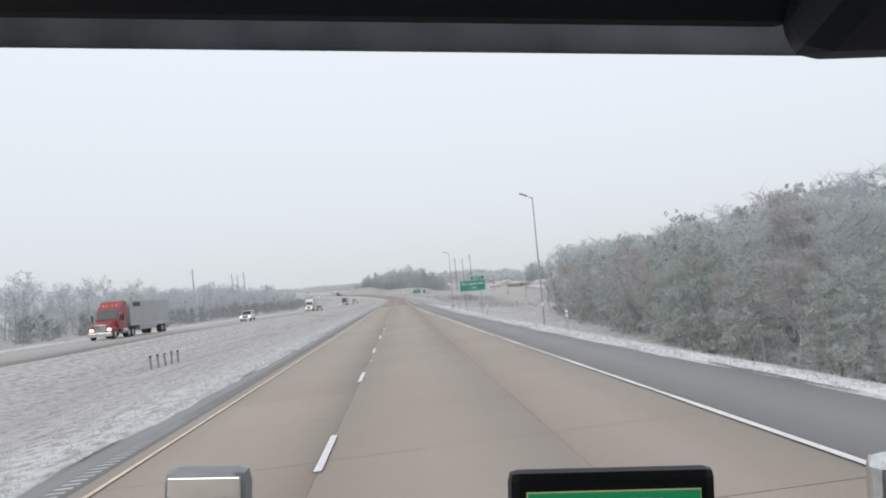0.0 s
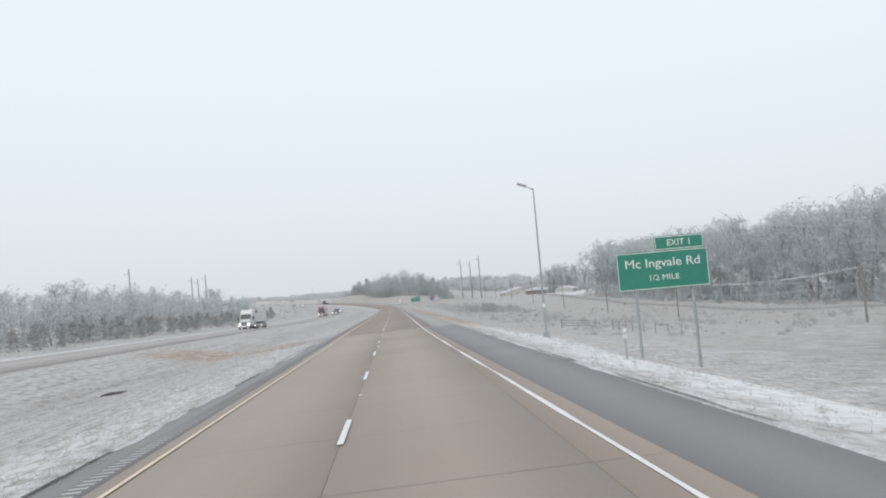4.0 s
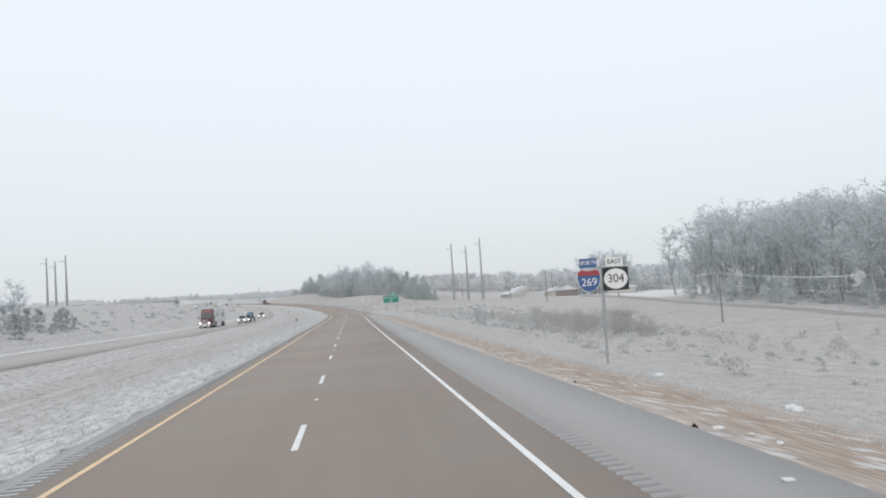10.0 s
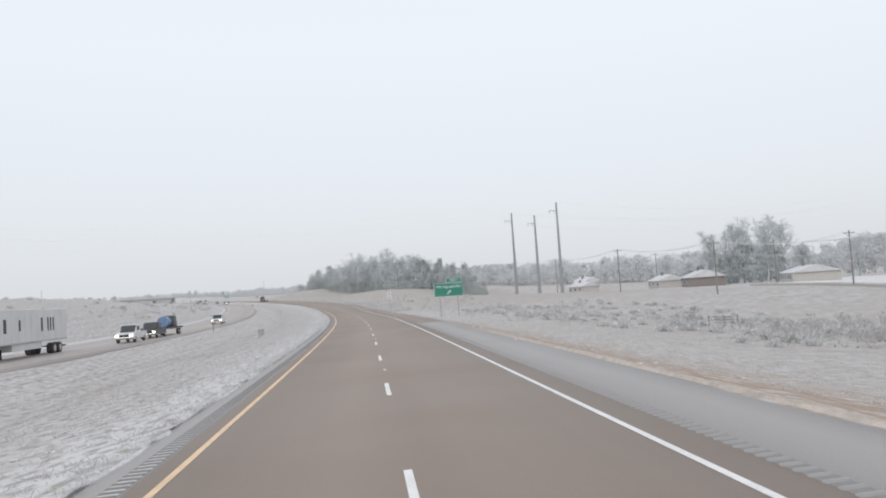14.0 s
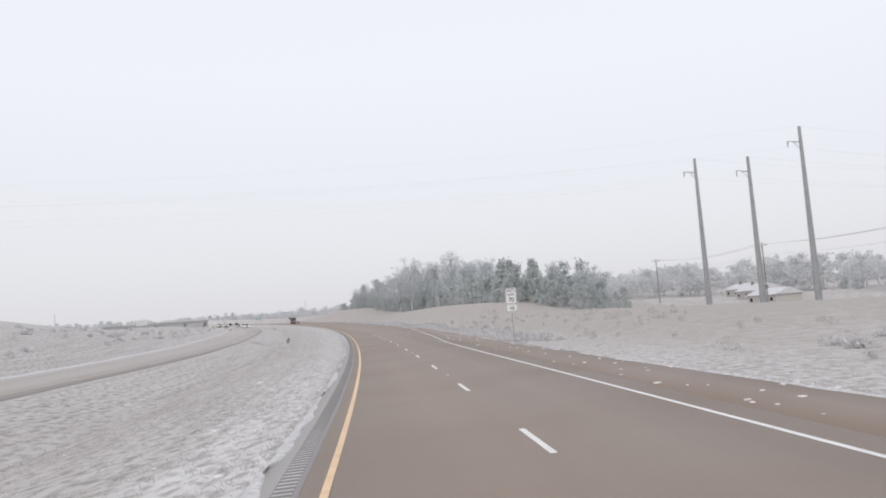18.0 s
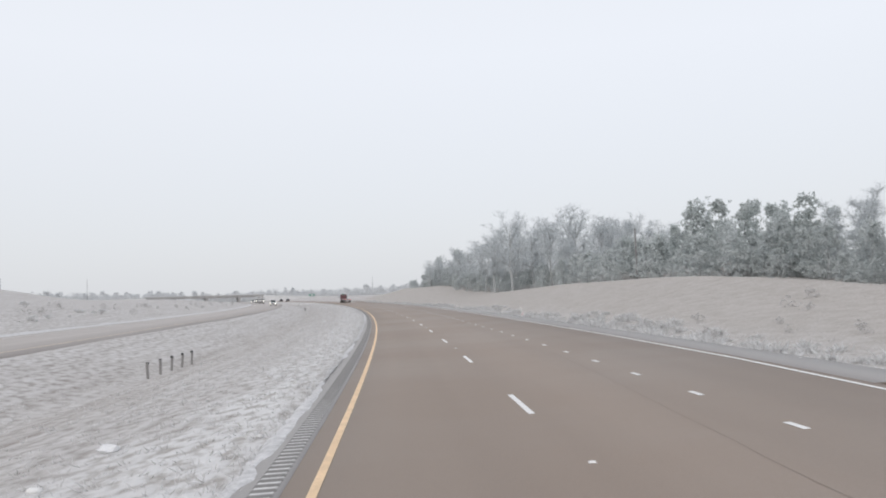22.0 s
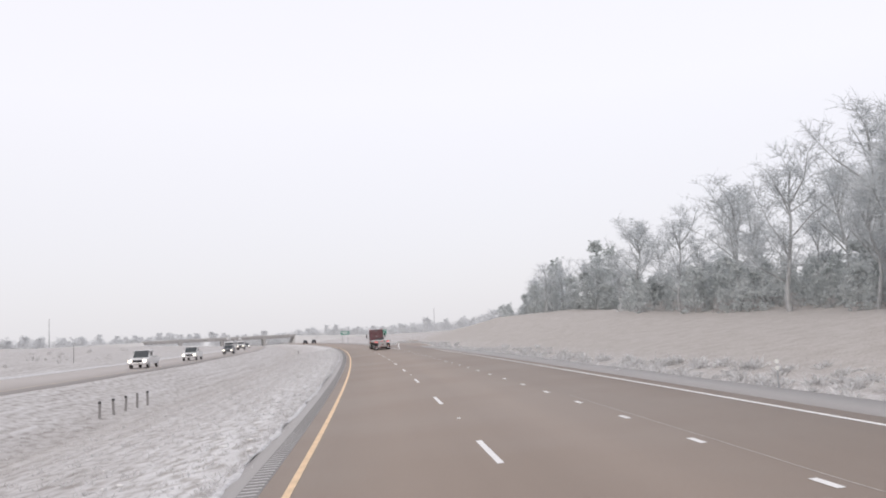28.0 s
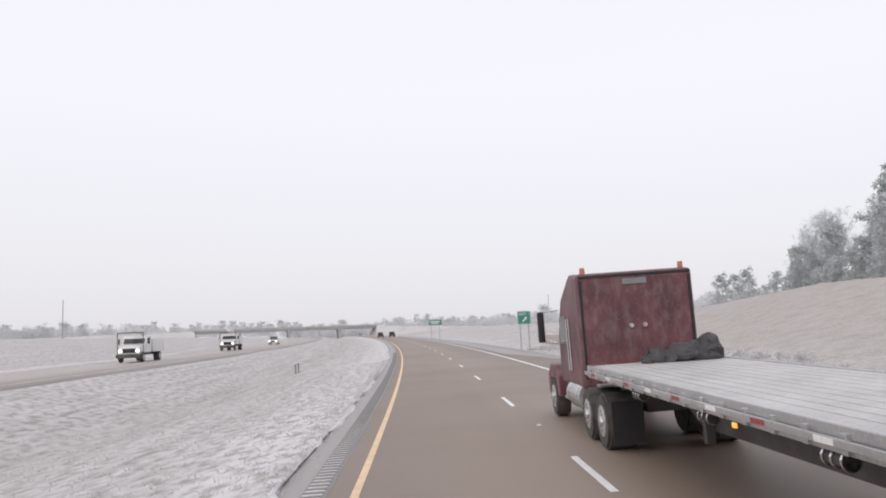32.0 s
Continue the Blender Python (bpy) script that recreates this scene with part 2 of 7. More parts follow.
def ground_build(n, l, b):
    uv = n.new("ShaderNodeUVMap")
    uv.uv_map = "road"
    sep = n.new("ShaderNodeSeparateXYZ")
    l.new(uv.outputs["UV"], sep.inputs["Vector"])
    coarse, mid, fine = noise_node(n, l, 0.09, 5), noise_node(n, l, 0.7, 6), noise_node(n, l, 6.0, 6)
    frost = ramp(n, l, mid, [(0.32, (0.27, 0.235, 0.205)), (0.46, (0.44, 0.415, 0.40)), (0.60, (0.64, 0.63, 0.64))])
    straw = ramp(n, l, fine, [(0.35, (0.20, 0.16, 0.125)), (0.62, (0.46, 0.42, 0.385))])
    base = mix(n, l, ramp(n, l, coarse, [(0.42, (0.10, 0.10, 0.10)), (0.66, (0.62, 0.62, 0.62))]), frost, straw)
    base = mix(n, l, 0.35, base, ramp(n, l, fine, [(0.36, (0.20, 0.18, 0.165)), (0.56, (0.60, 0.59, 0.60))]))
    streak = noise_node(n, l, 1.0, 4, "UV", (14, 130, 1))
    left = n.new("ShaderNodeMapRange")
    left.inputs["From Min"].default_value, left.inputs["From Max"].default_value, left.inputs["To Max"].default_value = 0.02, -0.04, 0.42
    l.new(sep.outputs["Y"], left.inputs["Value"])
    base = mix(n, l, left.outputs[0], base, ramp(n, l, streak, [(0.38, (0.33, 0.30, 0.28)), (0.56, (0.60, 0.59, 0.60))]))
    clump = noise_node(n, l, 1.0, 5, "UV", (150, 260, 1))
    near = n.new("ShaderNodeMapRange")
    near.inputs["From Min"].default_value, near.inputs["From Max"].default_value = 0.15, 0.24
    near.inputs["To Min"].default_value, near.inputs["To Max"].default_value = 0.62, 0.10
    l.new(sep.outputs["Y"], near.inputs["Value"])
    base = mix(n, l, near.outputs[0], base, ramp(n, l, clump, [(0.36, (0.27, 0.245, 0.225)), (0.47, (0.50, 0.485, 0.475)), (0.62, (0.70, 0.695, 0.70))]))
    # more bare straw between the tufts before the long bend
    early = n.new("ShaderNodeMapRange")
    early.inputs["From Min"].default_value, early.inputs["From Max"].default_value = 7.2, 5.6
    early.inputs["To Min"].default_value, early.inputs["To Max"].default_value = 0.6, 1.4
    l.new(sep.outputs["X"], early.inputs["Value"])
    strawy = n.new("ShaderNodeMath")
    strawy.operation = "MULTIPLY"
    l.new(early.outputs[0], strawy.inputs[0]), l.new(left.outputs[0], strawy.inputs[1])
    base = mix(n, l, strawy.outputs[0], base, ramp(n, l, clump, [(0.38, (0.22, 0.195, 0.175)), (0.54, (0.50, 0.475, 0.46))]))
    # darker brown streaks along the bottom of the median's ditch, and mown swathes along the slopes
    def lane(lo, hi, soft):
        a, c, m = n.new("ShaderNodeMapRange"), n.new("ShaderNodeMapRange"), n.new("ShaderNodeMath")
        for k, f0, f1 in ((a, lo - soft, lo + soft), (c, hi + soft, hi - soft)):
            k.inputs["From Min"].default_value, k.inputs["From Max"].default_value = f0, f1
            l.new(drift.outputs[0], k.inputs["Value"])
        m.operation = "MULTIPLY"
        l.new(a.outputs[0], m.inputs[0]), l.new(c.outputs[0], m.inputs[1])
        return m.outputs[0]
    drift = n.new("ShaderNodeMath")
    drift.operation, drift.inputs[1].default_value = "MULTIPLY_ADD", 0.05
    l.new(noise_node(n, l, 0.06, 4), drift.inputs[0]), l.new(sep.outputs["Y"], drift.inputs[2])
    swathe = noise_node(n, l, 1.0, 5, "UV", (5, 170, 1))
    mown = n.new("ShaderNodeMath")
    mown.operation, mown.inputs[1].default_value = "MULTIPLY", 0.65
    l.new(left.outputs[0], mown.inputs[0])
    base = mix(n, l, mown.outputs[0], base, ramp(n, l, swathe, [(0.36, (0.27, 0.245, 0.23)), (0.50, (0.46, 0.44, 0.43)), (0.62, (0.60, 0.59, 0.59))]))
    ditch_brown = ramp(n, l, noise_node(n, l, 1.0, 5, "UV", (9, 120, 1)), [(0.40, (0.24, 0.205, 0.18)), (0.58, (0.46, 0.435, 0.415))])
    ditch = n.new("ShaderNodeMath")
    ditch.operation, ditch.inputs[1].default_value = "MULTIPLY", 0.35
    l.new(lane(-0.135, -0.095, 0.012), ditch.inputs[0])
    base = mix(n, l, ditch.outputs[0], base, ditch_brown)
    # bare, rutted orange earth beside the right shoulder
    def band(sock, lo, hi, soft):
        a, c = n.new("ShaderNodeMapRange"), n.new("ShaderNodeMapRange")
        for k, f0, f1 in ((a, lo - soft, lo + soft), (c, hi + soft, hi - soft)):
            k.inputs["From Min"].default_value, k.inputs["From Max"].default_value = f0, f1
            l.new(sock, k.inputs["Value"])
        m = n.new("ShaderNodeMath")
        m.operation = "MULTIPLY"
        l.new(a.outputs[0], m.inputs[0]), l.new(c.outputs[0], m.inputs[1])
        return m.outputs[0]
    wob = n.new("ShaderNodeMath")
    wob.operation = "MULTIPLY_ADD"
    l.new(noise_node(n, l, 0.35, 5), wob.inputs[0])
    wob.inputs[1].default_value = 0.05
    l.new(sep.outputs["Y"], wob.inputs[2])
    def times(a, c):
        m = n.new("ShaderNodeMath")
        m.operation = "MULTIPLY"
        l.new(a, m.inputs[0]), l.new(c, m.inputs[1])
        return m.outputs[0]
    ruts = noise_node(n, l, 1.0, 5, "UV", (60, 900, 1))
    earth = ramp(n, l, ruts, [(0.34, (0.27, 0.20, 0.155)), (0.50, (0.375, 0.29, 0.23)), (0.62, (0.50, 0.435, 0.385))])
    earth = mix(n, l, ramp(n, l, noise_node(n, l, 1.1, 6, "Object"), [(0.57, (0, 0, 0)), (0.65, (0.8, 0.8, 0.8))]), earth, (0.64, 0.63, 0.63))
    tan = mix(n, l, 0.6, ramp(n, l, mid, [(0.35, (0.345, 0.313, 0.285)), (0.62, (0.455, 0.427, 0.402))]), ramp(n, l, fine, [(0.35, (0.32, 0.288, 0.26)), (0.65, (0.485, 0.46, 0.44))]))
    base = mix(n, l, times(band(wob.outputs[0], 0.20, 0.85, 0.05), band(sep.outputs["X"], 5.6, 10.6, 0.4)), base, mix(n, l, 0.9, base, tan))
    base = mix(n, l, times(band(wob.outputs[0], 0.14, 0.95, 0.03), band(sep.outputs["X"], 1.7, 5.2, 0.4)), base, mix(n, l, 0.5, base, tan))
    rimy = n.new("ShaderNodeMath")
    rimy.operation, rimy.inputs[1].default_value = "MULTIPLY", 0.55
    l.new(band(wob.outputs[0], -0.05, -0.02, 0.012), rimy.inputs[0])
    base = mix(n, l, rimy.outputs[0], base, ramp(n, l, clump, [(0.38, (0.42, 0.40, 0.38)), (0.52, (0.74, 0.74, 0.745))]))
    snow = ramp(n, l, noise_node(n, l, 2.2, 6), [(0.34, (0.50, 0.48, 0.44)), (0.46, (0.74, 0.74, 0.74)), (0.60, (0.85, 0.85, 0.86))])
    base = mix(n, l, times(band(wob.outputs[0], 0.108, 0.155, 0.012), band(sep.outputs["X"], -0.4, 2.6, 0.15)), base, mix(n, l, 0.9, base, snow))
    base = mix(n, l, times(band(sep.outputs["Y"], 0.96, 1.26, 0.01), band(sep.outputs["X"], 5.12, 5.75, 0.03)), base, mix(n, l, 0.75, base, snow))
    base = mix(n, l, times(band(wob.outputs[0], 0.085, 0.150, 0.018), band(sep.outputs["X"], 1.85, 5.0, 0.15)), base, earth)
    base = mix(n, l, times(band(wob.outputs[0], -0.17, -0.02, 0.02), band(sep.outputs["X"], 1.735, 1.85, 0.015)), base, earth)
    base = mix(n, l, times(band(wob.outputs[0], 0.088, 0.103, 0.006), band(sep.outputs["X"], 4.5, 6.3, 0.2)), base, (0.40, 0.32, 0.26))
    base = mix(n, l, times(band(wob.outputs[0], 0.112, 0.126, 0.004), band(sep.outputs["X"], 6.6, 9.6, 0.2)), base, (0.41, 0.335, 0.28))
    l.new(base, b.inputs["Base Color"])
    tuft = n.new("ShaderNodeMath")
    tuft.operation, tuft.inputs[1].default_value = "MULTIPLY_ADD", 4.0
    l.new(times(clump, near.outputs[0]), tuft.inputs[0]), l.new(fine, tuft.inputs[2])
    bump(n, l, b, tuft.outputs[0], 0.55, 0.12)


def asphalt_build(light):
    def build(n, l, b):
        tracks = noise_node(n, l, 40.0, 3, "UV", (0.02, 1.0, 1))
        blotch, grain = noise_node(n, l, 0.15, 5), noise_node(n, l, 60.0, 3)
        c = np.array(light)
        col = ramp(n, l, tracks, [(0.35, tuple(c * 0.86)), (0.65, tuple(c * 1.10))])
        col = mix(n, l, 0.2, col, ramp(n, l, blotch, [(0.35, tuple(c * 0.88)), (0.65, tuple(c * 1.10))]))
        col = mix(n, l, 0.3, col, ramp(n, l, grain, [(0.35, tuple(c * 0.7)), (0.65, tuple(c * 1.25))]))
        o = n.new("ShaderNodeObjectInfo")
        col = mix(n, l, 0.5, col, ramp(n, l, o.outputs["Random"], [(0.0, (0.90, 0.90, 0.90)), (1.0, (1.08, 1.08, 1.08))]), "MULTIPLY")
        l.new(col, b.inputs["Base Color"])
        l.new(ramp(n, l, blotch, [(0.4, (0.52,) * 3), (0.65, (0.60,) * 3)]), b.inputs["Roughness"])
        bump(n, l, b, grain, 0.25, 0.004)
    return build


M_ground = material("frosted_grass", ground_build, 0.95)
M_asphalt = material("salted_asphalt", asphalt_build((0.258, 0.198, 0.157)), 0.6)
M_concrete = material("worn_concrete", asphalt_build((0.34, 0.275, 0.222)), 0.6)
M_joint = plain("joint_filler", (0.275, 0.228, 0.187), 0.8)
M_seal = plain("black_crack_sealant", (0.18, 0.145, 0.12), 0.6)
M_saltseal = plain("salt_filled_crack", (0.42, 0.38, 0.35), 0.8, 0, 0.25, 6, 30)
M_frost = plain("crusted_frost", (0.57, 0.565, 0.57), 0.9, 0, 0.25, 5.0, 18, 1.0)
M_milled = material("milled_shoulder", asphalt_build((0.235, 0.225, 0.218)), 0.75)
M_grit = plain("salt_grit", (0.58, 0.575, 0.57), 0.9, 0, 0.2, 3.0, 20)
M_shoulder = material("grey_shoulder", asphalt_build((0.335, 0.318, 0.310)), 0.7)
M_ramp = material("dark_shoulder", asphalt_build((0.215, 0.206, 0.205)), 0.7)
M_ramp_left = material("worn_dark_shoulder", asphalt_build((0.215, 0.206, 0.204)), 0.7)
M_far_lane = material("far_carriageway", asphalt_build((0.37, 0.335, 0.315)), 0.7)
M_white = plain("white_road_paint", (0.78, 0.77, 0.76), 0.7, 0, 0.08, 2.0, 30)
M_yellow = plain("yellow_road_paint", (0.74, 0.54, 0.345), 0.7, 0, 0.14, 2.0, 30)
M_yellow_worn = plain("worn_yellow_road_paint", (0.70, 0.585, 0.45), 0.7, 0, 0.18, 2.0, 30)
M_steel = plain("galvanised_steel", (0.42, 0.43, 0.44), 0.45, 0.6, 0.1, 4, 60)
M_pole = plain("weathered_pole", (0.26, 0.25, 0.245), 0.85, 0, 0.2, 2, 25)
M_mono = plain("weathered_steel_pole", (0.34, 0.35, 0.36), 0.6, 0.2, 0.12, 1, 25)
M_green = plain("green_sign_sheeting", (0.045, 0.235, 0.175), 0.35, 0, 0.08, 1.5, 20)
M_signwhite = plain("white_sign_sheeting", (0.80, 0.80, 0.79), 0.4, 0, 0.05, 2, 20)
M_black = plain("black_paint", (0.02, 0.02, 0.022), 0.45, 0, 0.2, 4, 30)
M_blue = plain("blue_sign_sheeting", (0.055, 0.115, 0.29), 0.4, 0, 0.08, 2, 20)
M_red = plain("red_sign_sheeting", (0.36, 0.06, 0.07), 0.4, 0, 0.08, 2, 20)


# ---- mesh helpers ----
def mesh_object(name, verts, faces, mat, parent=None, uv=None, smooth=False):
    me = bpy.data.meshes.new(name)
    v, f = np.asarray(verts, float), np.asarray(faces)
    me.vertices.add(len(v))
    me.vertices.foreach_set("co", v.ravel())
    k = f.shape[1]
    me.loops.add(f.size)
    me.loops.foreach_set("vertex_index", f.ravel())
    me.polygons.add(len(f))
    me.polygons.foreach_set("loop_start", np.arange(len(f)) * k)
    me.polygons.foreach_set("loop_total", np.full(len(f), k))
    if smooth:
        me.polygons.foreach_set("use_smooth", np.ones(len(f), bool))
    if uv is not None:
        layer = me.uv_layers.new(name="road")
        layer.data.foreach_set("uv", np.asarray(uv, float)[f.ravel()].ravel())
    me.update(calc_edges=True)
    me.materials.append(mat)
    ob = new(name, me)
    if parent:
        ob.parent = parent
    return ob


def grid_faces(rows, cols):
    i = (np.arange(rows - 1)[:, None] * cols + np.arange(cols - 1)[None]).ravel()
    return np.stack([i, i + 1, i + cols + 1, i + cols], 1)


def strip(name, stations, offsets, height, mat, parent=None, skirt=0.0):
    """A ribbon along the road; offsets: one pair, or a pair of arrays; height: over the banked road."""
    s = np.asarray(stations, float)
    a, b = (np.broadcast_to(np.asarray(o, float), s.shape) for o in offsets)
    cols = 5 if skirt else 3
    d = np.stack([a, (a + b) / 2, b], 1)
    h = height + bank(s)[:, None] * d if np.ndim(height) == 0 else np.asarray(height)[:, None] + 0 * d
    if skirt:
        d = np.concatenate([a[:, None], d, b[:, None]], 1)
        h = np.concatenate([h[:, :1] - skirt, h, h[:, -1:] - skirt], 1)
    v = on_road(s[:, None], d, h).reshape(-1, 3)
    uv = np.stack(np.broadcast_arrays(s[:, None] / 100, d / 100), -1).reshape(-1, 2)
    return mesh_object(name, v, grid_faces(len(s), cols), mat, parent, uv)


def part(name, bm, mat, parent=None, label=""):
    """Links a bmesh as one mesh object under a thing or a part."""
    me = bpy.data.meshes.new(name)
    bmesh.ops.recalc_face_normals(bm, faces=bm.faces)
    bm.to_mesh(me)
    bm.free()
    me.materials.append(mat)
    ob = new(name, me)
    if parent:
        ob.parent = parent
    if label:
        ob["label"] = label
    return ob


def thing(name, m, label, category, group="", kind=""):
    e = new(name)
    e.matrix_world = m
    e.empty_display_size = 0.2
    return tagged(e, label, category, group, kind)


def box(size, at=(0, 0, 0), bevel=0.0, turn=(0, 0, 0), bm=None, taper=None):
    """A box centred at a place; taper: scale of its top in x and y."""
    bm = bm or bmesh.new()
    made = bmesh.ops.create_cube(bm, size=1.0)["verts"]
    if taper:
        for v in made:
            if v.co.z > 0:
                v.co.x, v.co.y = v.co.x * taper[0], v.co.y * taper[1]
    bmesh.ops.transform(bm, matrix=pose(*at, *turn) @ Matrix.Diagonal((*size, 1)), verts=made)
    if bevel:
        edges = list({e for v in made for e in v.link_edges})
        bmesh.ops.bevel(bm, geom=edges, offset=bevel, segments=2, affect="EDGES", profile=0.6)
    return bm


def rod(p, q, r0, r1=None, sides=10, bm=None):
    """A tapered round bar from p to q."""
    bm = bm or bmesh.new()
    p, q = Vector(p), Vector(q)
    made = bmesh.ops.create_cone(bm, cap_ends=True, segments=sides, radius1=r0, radius2=r0 if r1 is None else r1, depth=(q - p).length)["verts"]
    m = Matrix.Translation((p + q) / 2) @ (q - p).to_track_quat("Z", "Y").to_matrix().to_4x4()
    bmesh.ops.transform(bm, matrix=m, verts=made)
    return bm


def extrude_xz(points, depth, y=0.0, bm=None):
    """A plate with an outline in x and z, its front at y - depth / 2."""
    bm = bm or bmesh.new()
    lo = [bm.verts.new((x, y - depth / 2, z)) for x, z in points]
    hi = [bm.verts.new((x, y + depth / 2, z)) for x, z in points]
    bm.faces.new(lo), bm.faces.new(hi[::-1])
    for i in range(len(lo)):
        j = (i + 1) % len(lo)
        bm.faces.new((lo[i], hi[i], hi[j], lo[j]))
    return bm


def rounded(w, h, r, cx=0.0, cz=0.0, n=4):
    pts = []
    for sx, sz, a0 in ((1, 1, 0), (-1, 1, 90), (-1, -1, 180), (1, -1, 270)):
        for k in range(n + 1):
            a = radians(a0 + 90 * k / n)
            pts.append((cx + sx * (w / 2 - r) + r * math.cos(a), cz + sz * (h / 2 - r) + r * math.sin(a)))
    return pts


def letters(name, text, size, x, z, y, mat, parent, stretch=1.0):
    """Raised lettering that faces back along the road, centred at x, z."""
    cu = bpy.data.curves.new(name, "FONT")
    cu.body, cu.size, cu.align_x, cu.align_y, cu.extrude = text, size, "CENTER", "CENTER", 0.004
    tmp = new(name, cu)
    me = bpy.data.meshes.new_from_object(tmp)
    bpy.data.objects.remove(tmp)
    me.transform(pose(x, y, z, 90, 0, 0) @ Matrix.Diagonal((stretch, 1, 1, 1)))
    me.materials.clear()
    me.materials.append(mat)
    ob = new(name, me)
    ob.parent = parent
    return ob


# ---- ground: one sheet to the horizon ----
gs = np.concatenate([np.arange(-250, -20, 12.0), np.arange(-20, 1090, 1.4), np.arange(1090, 2560, 14.0)])
gd = np.concatenate([[-1400, -900, -600, -400, -300, -260, -220, -190, -170, -157, -147, -138, -133, -128, -122, -116], np.arange(-110, -40, 5.0), [-39, -37.5, -36.4, -35.4, -34.4, -30, -26, -23.2], np.arange(-22.9, -4.4, 0.55),
                     [-4.3, 0.0, 4.0], np.arange(5.4, 22, 0.55), np.arange(22, 60, 2.0), np.arange(60, 120, 8.0), [130, 160, 200, 260, 340, 450, 650, 950, 1400]])
gz = ground_h(gs[:, None], gd[None])
ground = mesh_object("ground", on_road(gs[:, None], gd[None], gz).reshape(-1, 3), grid_faces(len(gs), len(gd)), M_ground,
                     uv=np.stack(np.broadcast_arrays(gs[:, None] / 100, gd[None] / 100), -1).reshape(-1, 2), smooth=True)
tagged(ground, "frost-covered pale grass with bare orange earth in strips", "ground", kind="structure")


def ground_at(s, d):
    return float(ground_h(s, d))


# ---- carriageways ----
CHANGE = 178.7
sa = np.linspace(-120, CHANGE, 120)
sb = np.concatenate([[CHANGE], np.arange(180, 2500, 4.0)])
road = strip("road", sb, (-4.09, np.interp(sb, [0, 560, 600, 655, 900, 978, 1004, 2600], [4.4, 4.4, 5.2, 7.6, 7.6, 7.4, 4.4, 4.4])), 0.0, M_asphalt, skirt=0.2)
tagged(road, "brown-grey salted asphalt carriageway with two lanes", "road", kind="structure")
road_c = strip("road_concrete", sa, (-3.84, 6.38), -0.03, M_joint, skirt=0.2)
tagged(road_c, "tan worn concrete carriageway slabs with fine joints", "road", kind="structure")
left_shoulder = strip("shoulder_left_dark", sa, (left_edge(sa) - 0.03, -3.86), -0.006, M_ramp_left, skirt=0.2)
tagged(left_shoulder, "dark grey asphalt shoulder with a milled rumble strip", "shoulder", kind="structure")
left_shoulder = strip("shoulder_left", sb, (left_edge(sb) - 0.03, -4.10), -0.006, M_shoulder, skirt=0.2)
tagged(left_shoulder, "grey asphalt shoulder with a milled rumble strip", "shoulder", kind="structure")
ramp_shoulder = strip("shoulder_ramp", sa, (np.interp(sa, [0, 60, 131, 151, 178], [6.6, 5.75, 4.52, 4.2, 3.85]), np.maximum(right_edge(sa), 6.3)), -0.004, M_ramp, skirt=0.2)
tagged(ramp_shoulder, "dark smooth asphalt shoulder beside a merging lane", "shoulder", kind="structure")
inner = np.interp(sb, [0, 560, 600, 655, 900, 978, 1004, 2600], [4.41, 4.41, 5.21, 7.61, 7.61, 7.41, 4.41, 4.41])
for name, keep, mat, label in (("shoulder_right", sb <= 470, M_shoulder, "smooth grey asphalt hard shoulder, damp in places"),
                               ("shoulder_right_brown", (sb >= 466) & (sb <= 648), M_asphalt, "brown salted asphalt hard shoulder strewn with ice"),
                               ("shoulder_right_far", sb >= 644, M_shoulder, "smooth grey asphalt hard shoulder beside a third lane")):
    right_shoulder = strip(name, sb[keep], (inner[keep], np.maximum(right_edge(sb), inner + 0.5)[keep]), -0.006, mat, skirt=0.2)
    tagged(right_shoulder, label, "shoulder", kind="structure")


def rumble(name, s0, s1, d0, d1, label):
    """A corrugated band, 0.3 m from groove to groove."""
    st = np.arange(s0, s1, 0.075)
    wave = -0.035 + 0.055 * np.array([0.0, 0.0, 1.0, 1.0])[np.arange(len(st)) % 4]
    base_d = (yellow_d(st) + 3.66 if d0 < 0 else 0 * st)[:, None]
    d = base_d + np.array([d0, d0 + 0.03, d1 - 0.03, d1])
    h = bank(st)[:, None] * d + np.where((np.arange(4) % 3 == 0)[None], -0.01, wave[:, None])
    ob = mesh_object(name, on_road(st[:, None], d, h).reshape(-1, 3), grid_faces(len(st), 4), M_milled if d0 < 0 else M_shoulder, uv=np.stack(np.broadcast_arrays(st[:, None] / 100, d / 100), -1).reshape(-1, 2))
    tagged(ob, label, "rumble strip", kind="structure")
    # pale salt and grit settled in the left strip's grooves; darker bars in the right's
    mid = st[::4][:-1] + 0.04
    wide = 0.075 + 0.03 * value_noise(mid / 1.3, mid * 0 + 3)
    gs_ = np.stack([mid - wide, mid + wide], 1).ravel()
    gd_ = (yellow_d(gs_) + 3.66 if d0 < 0 else 0 * gs_)[:, None] + np.array([d0 + 0.03, d1 - 0.03])
    gh_ = bank(gs_)[:, None] * gd_ + 0.001
    gv = on_road(gs_[:, None], gd_, gh_).reshape(-1, 3)
    q0 = np.arange(len(mid)) * 4
    mesh_object("grit", gv, np.stack([q0, q0 + 1, q0 + 3, q0 + 2], 1), M_grit if d0 < 0 else M_milled, ob)


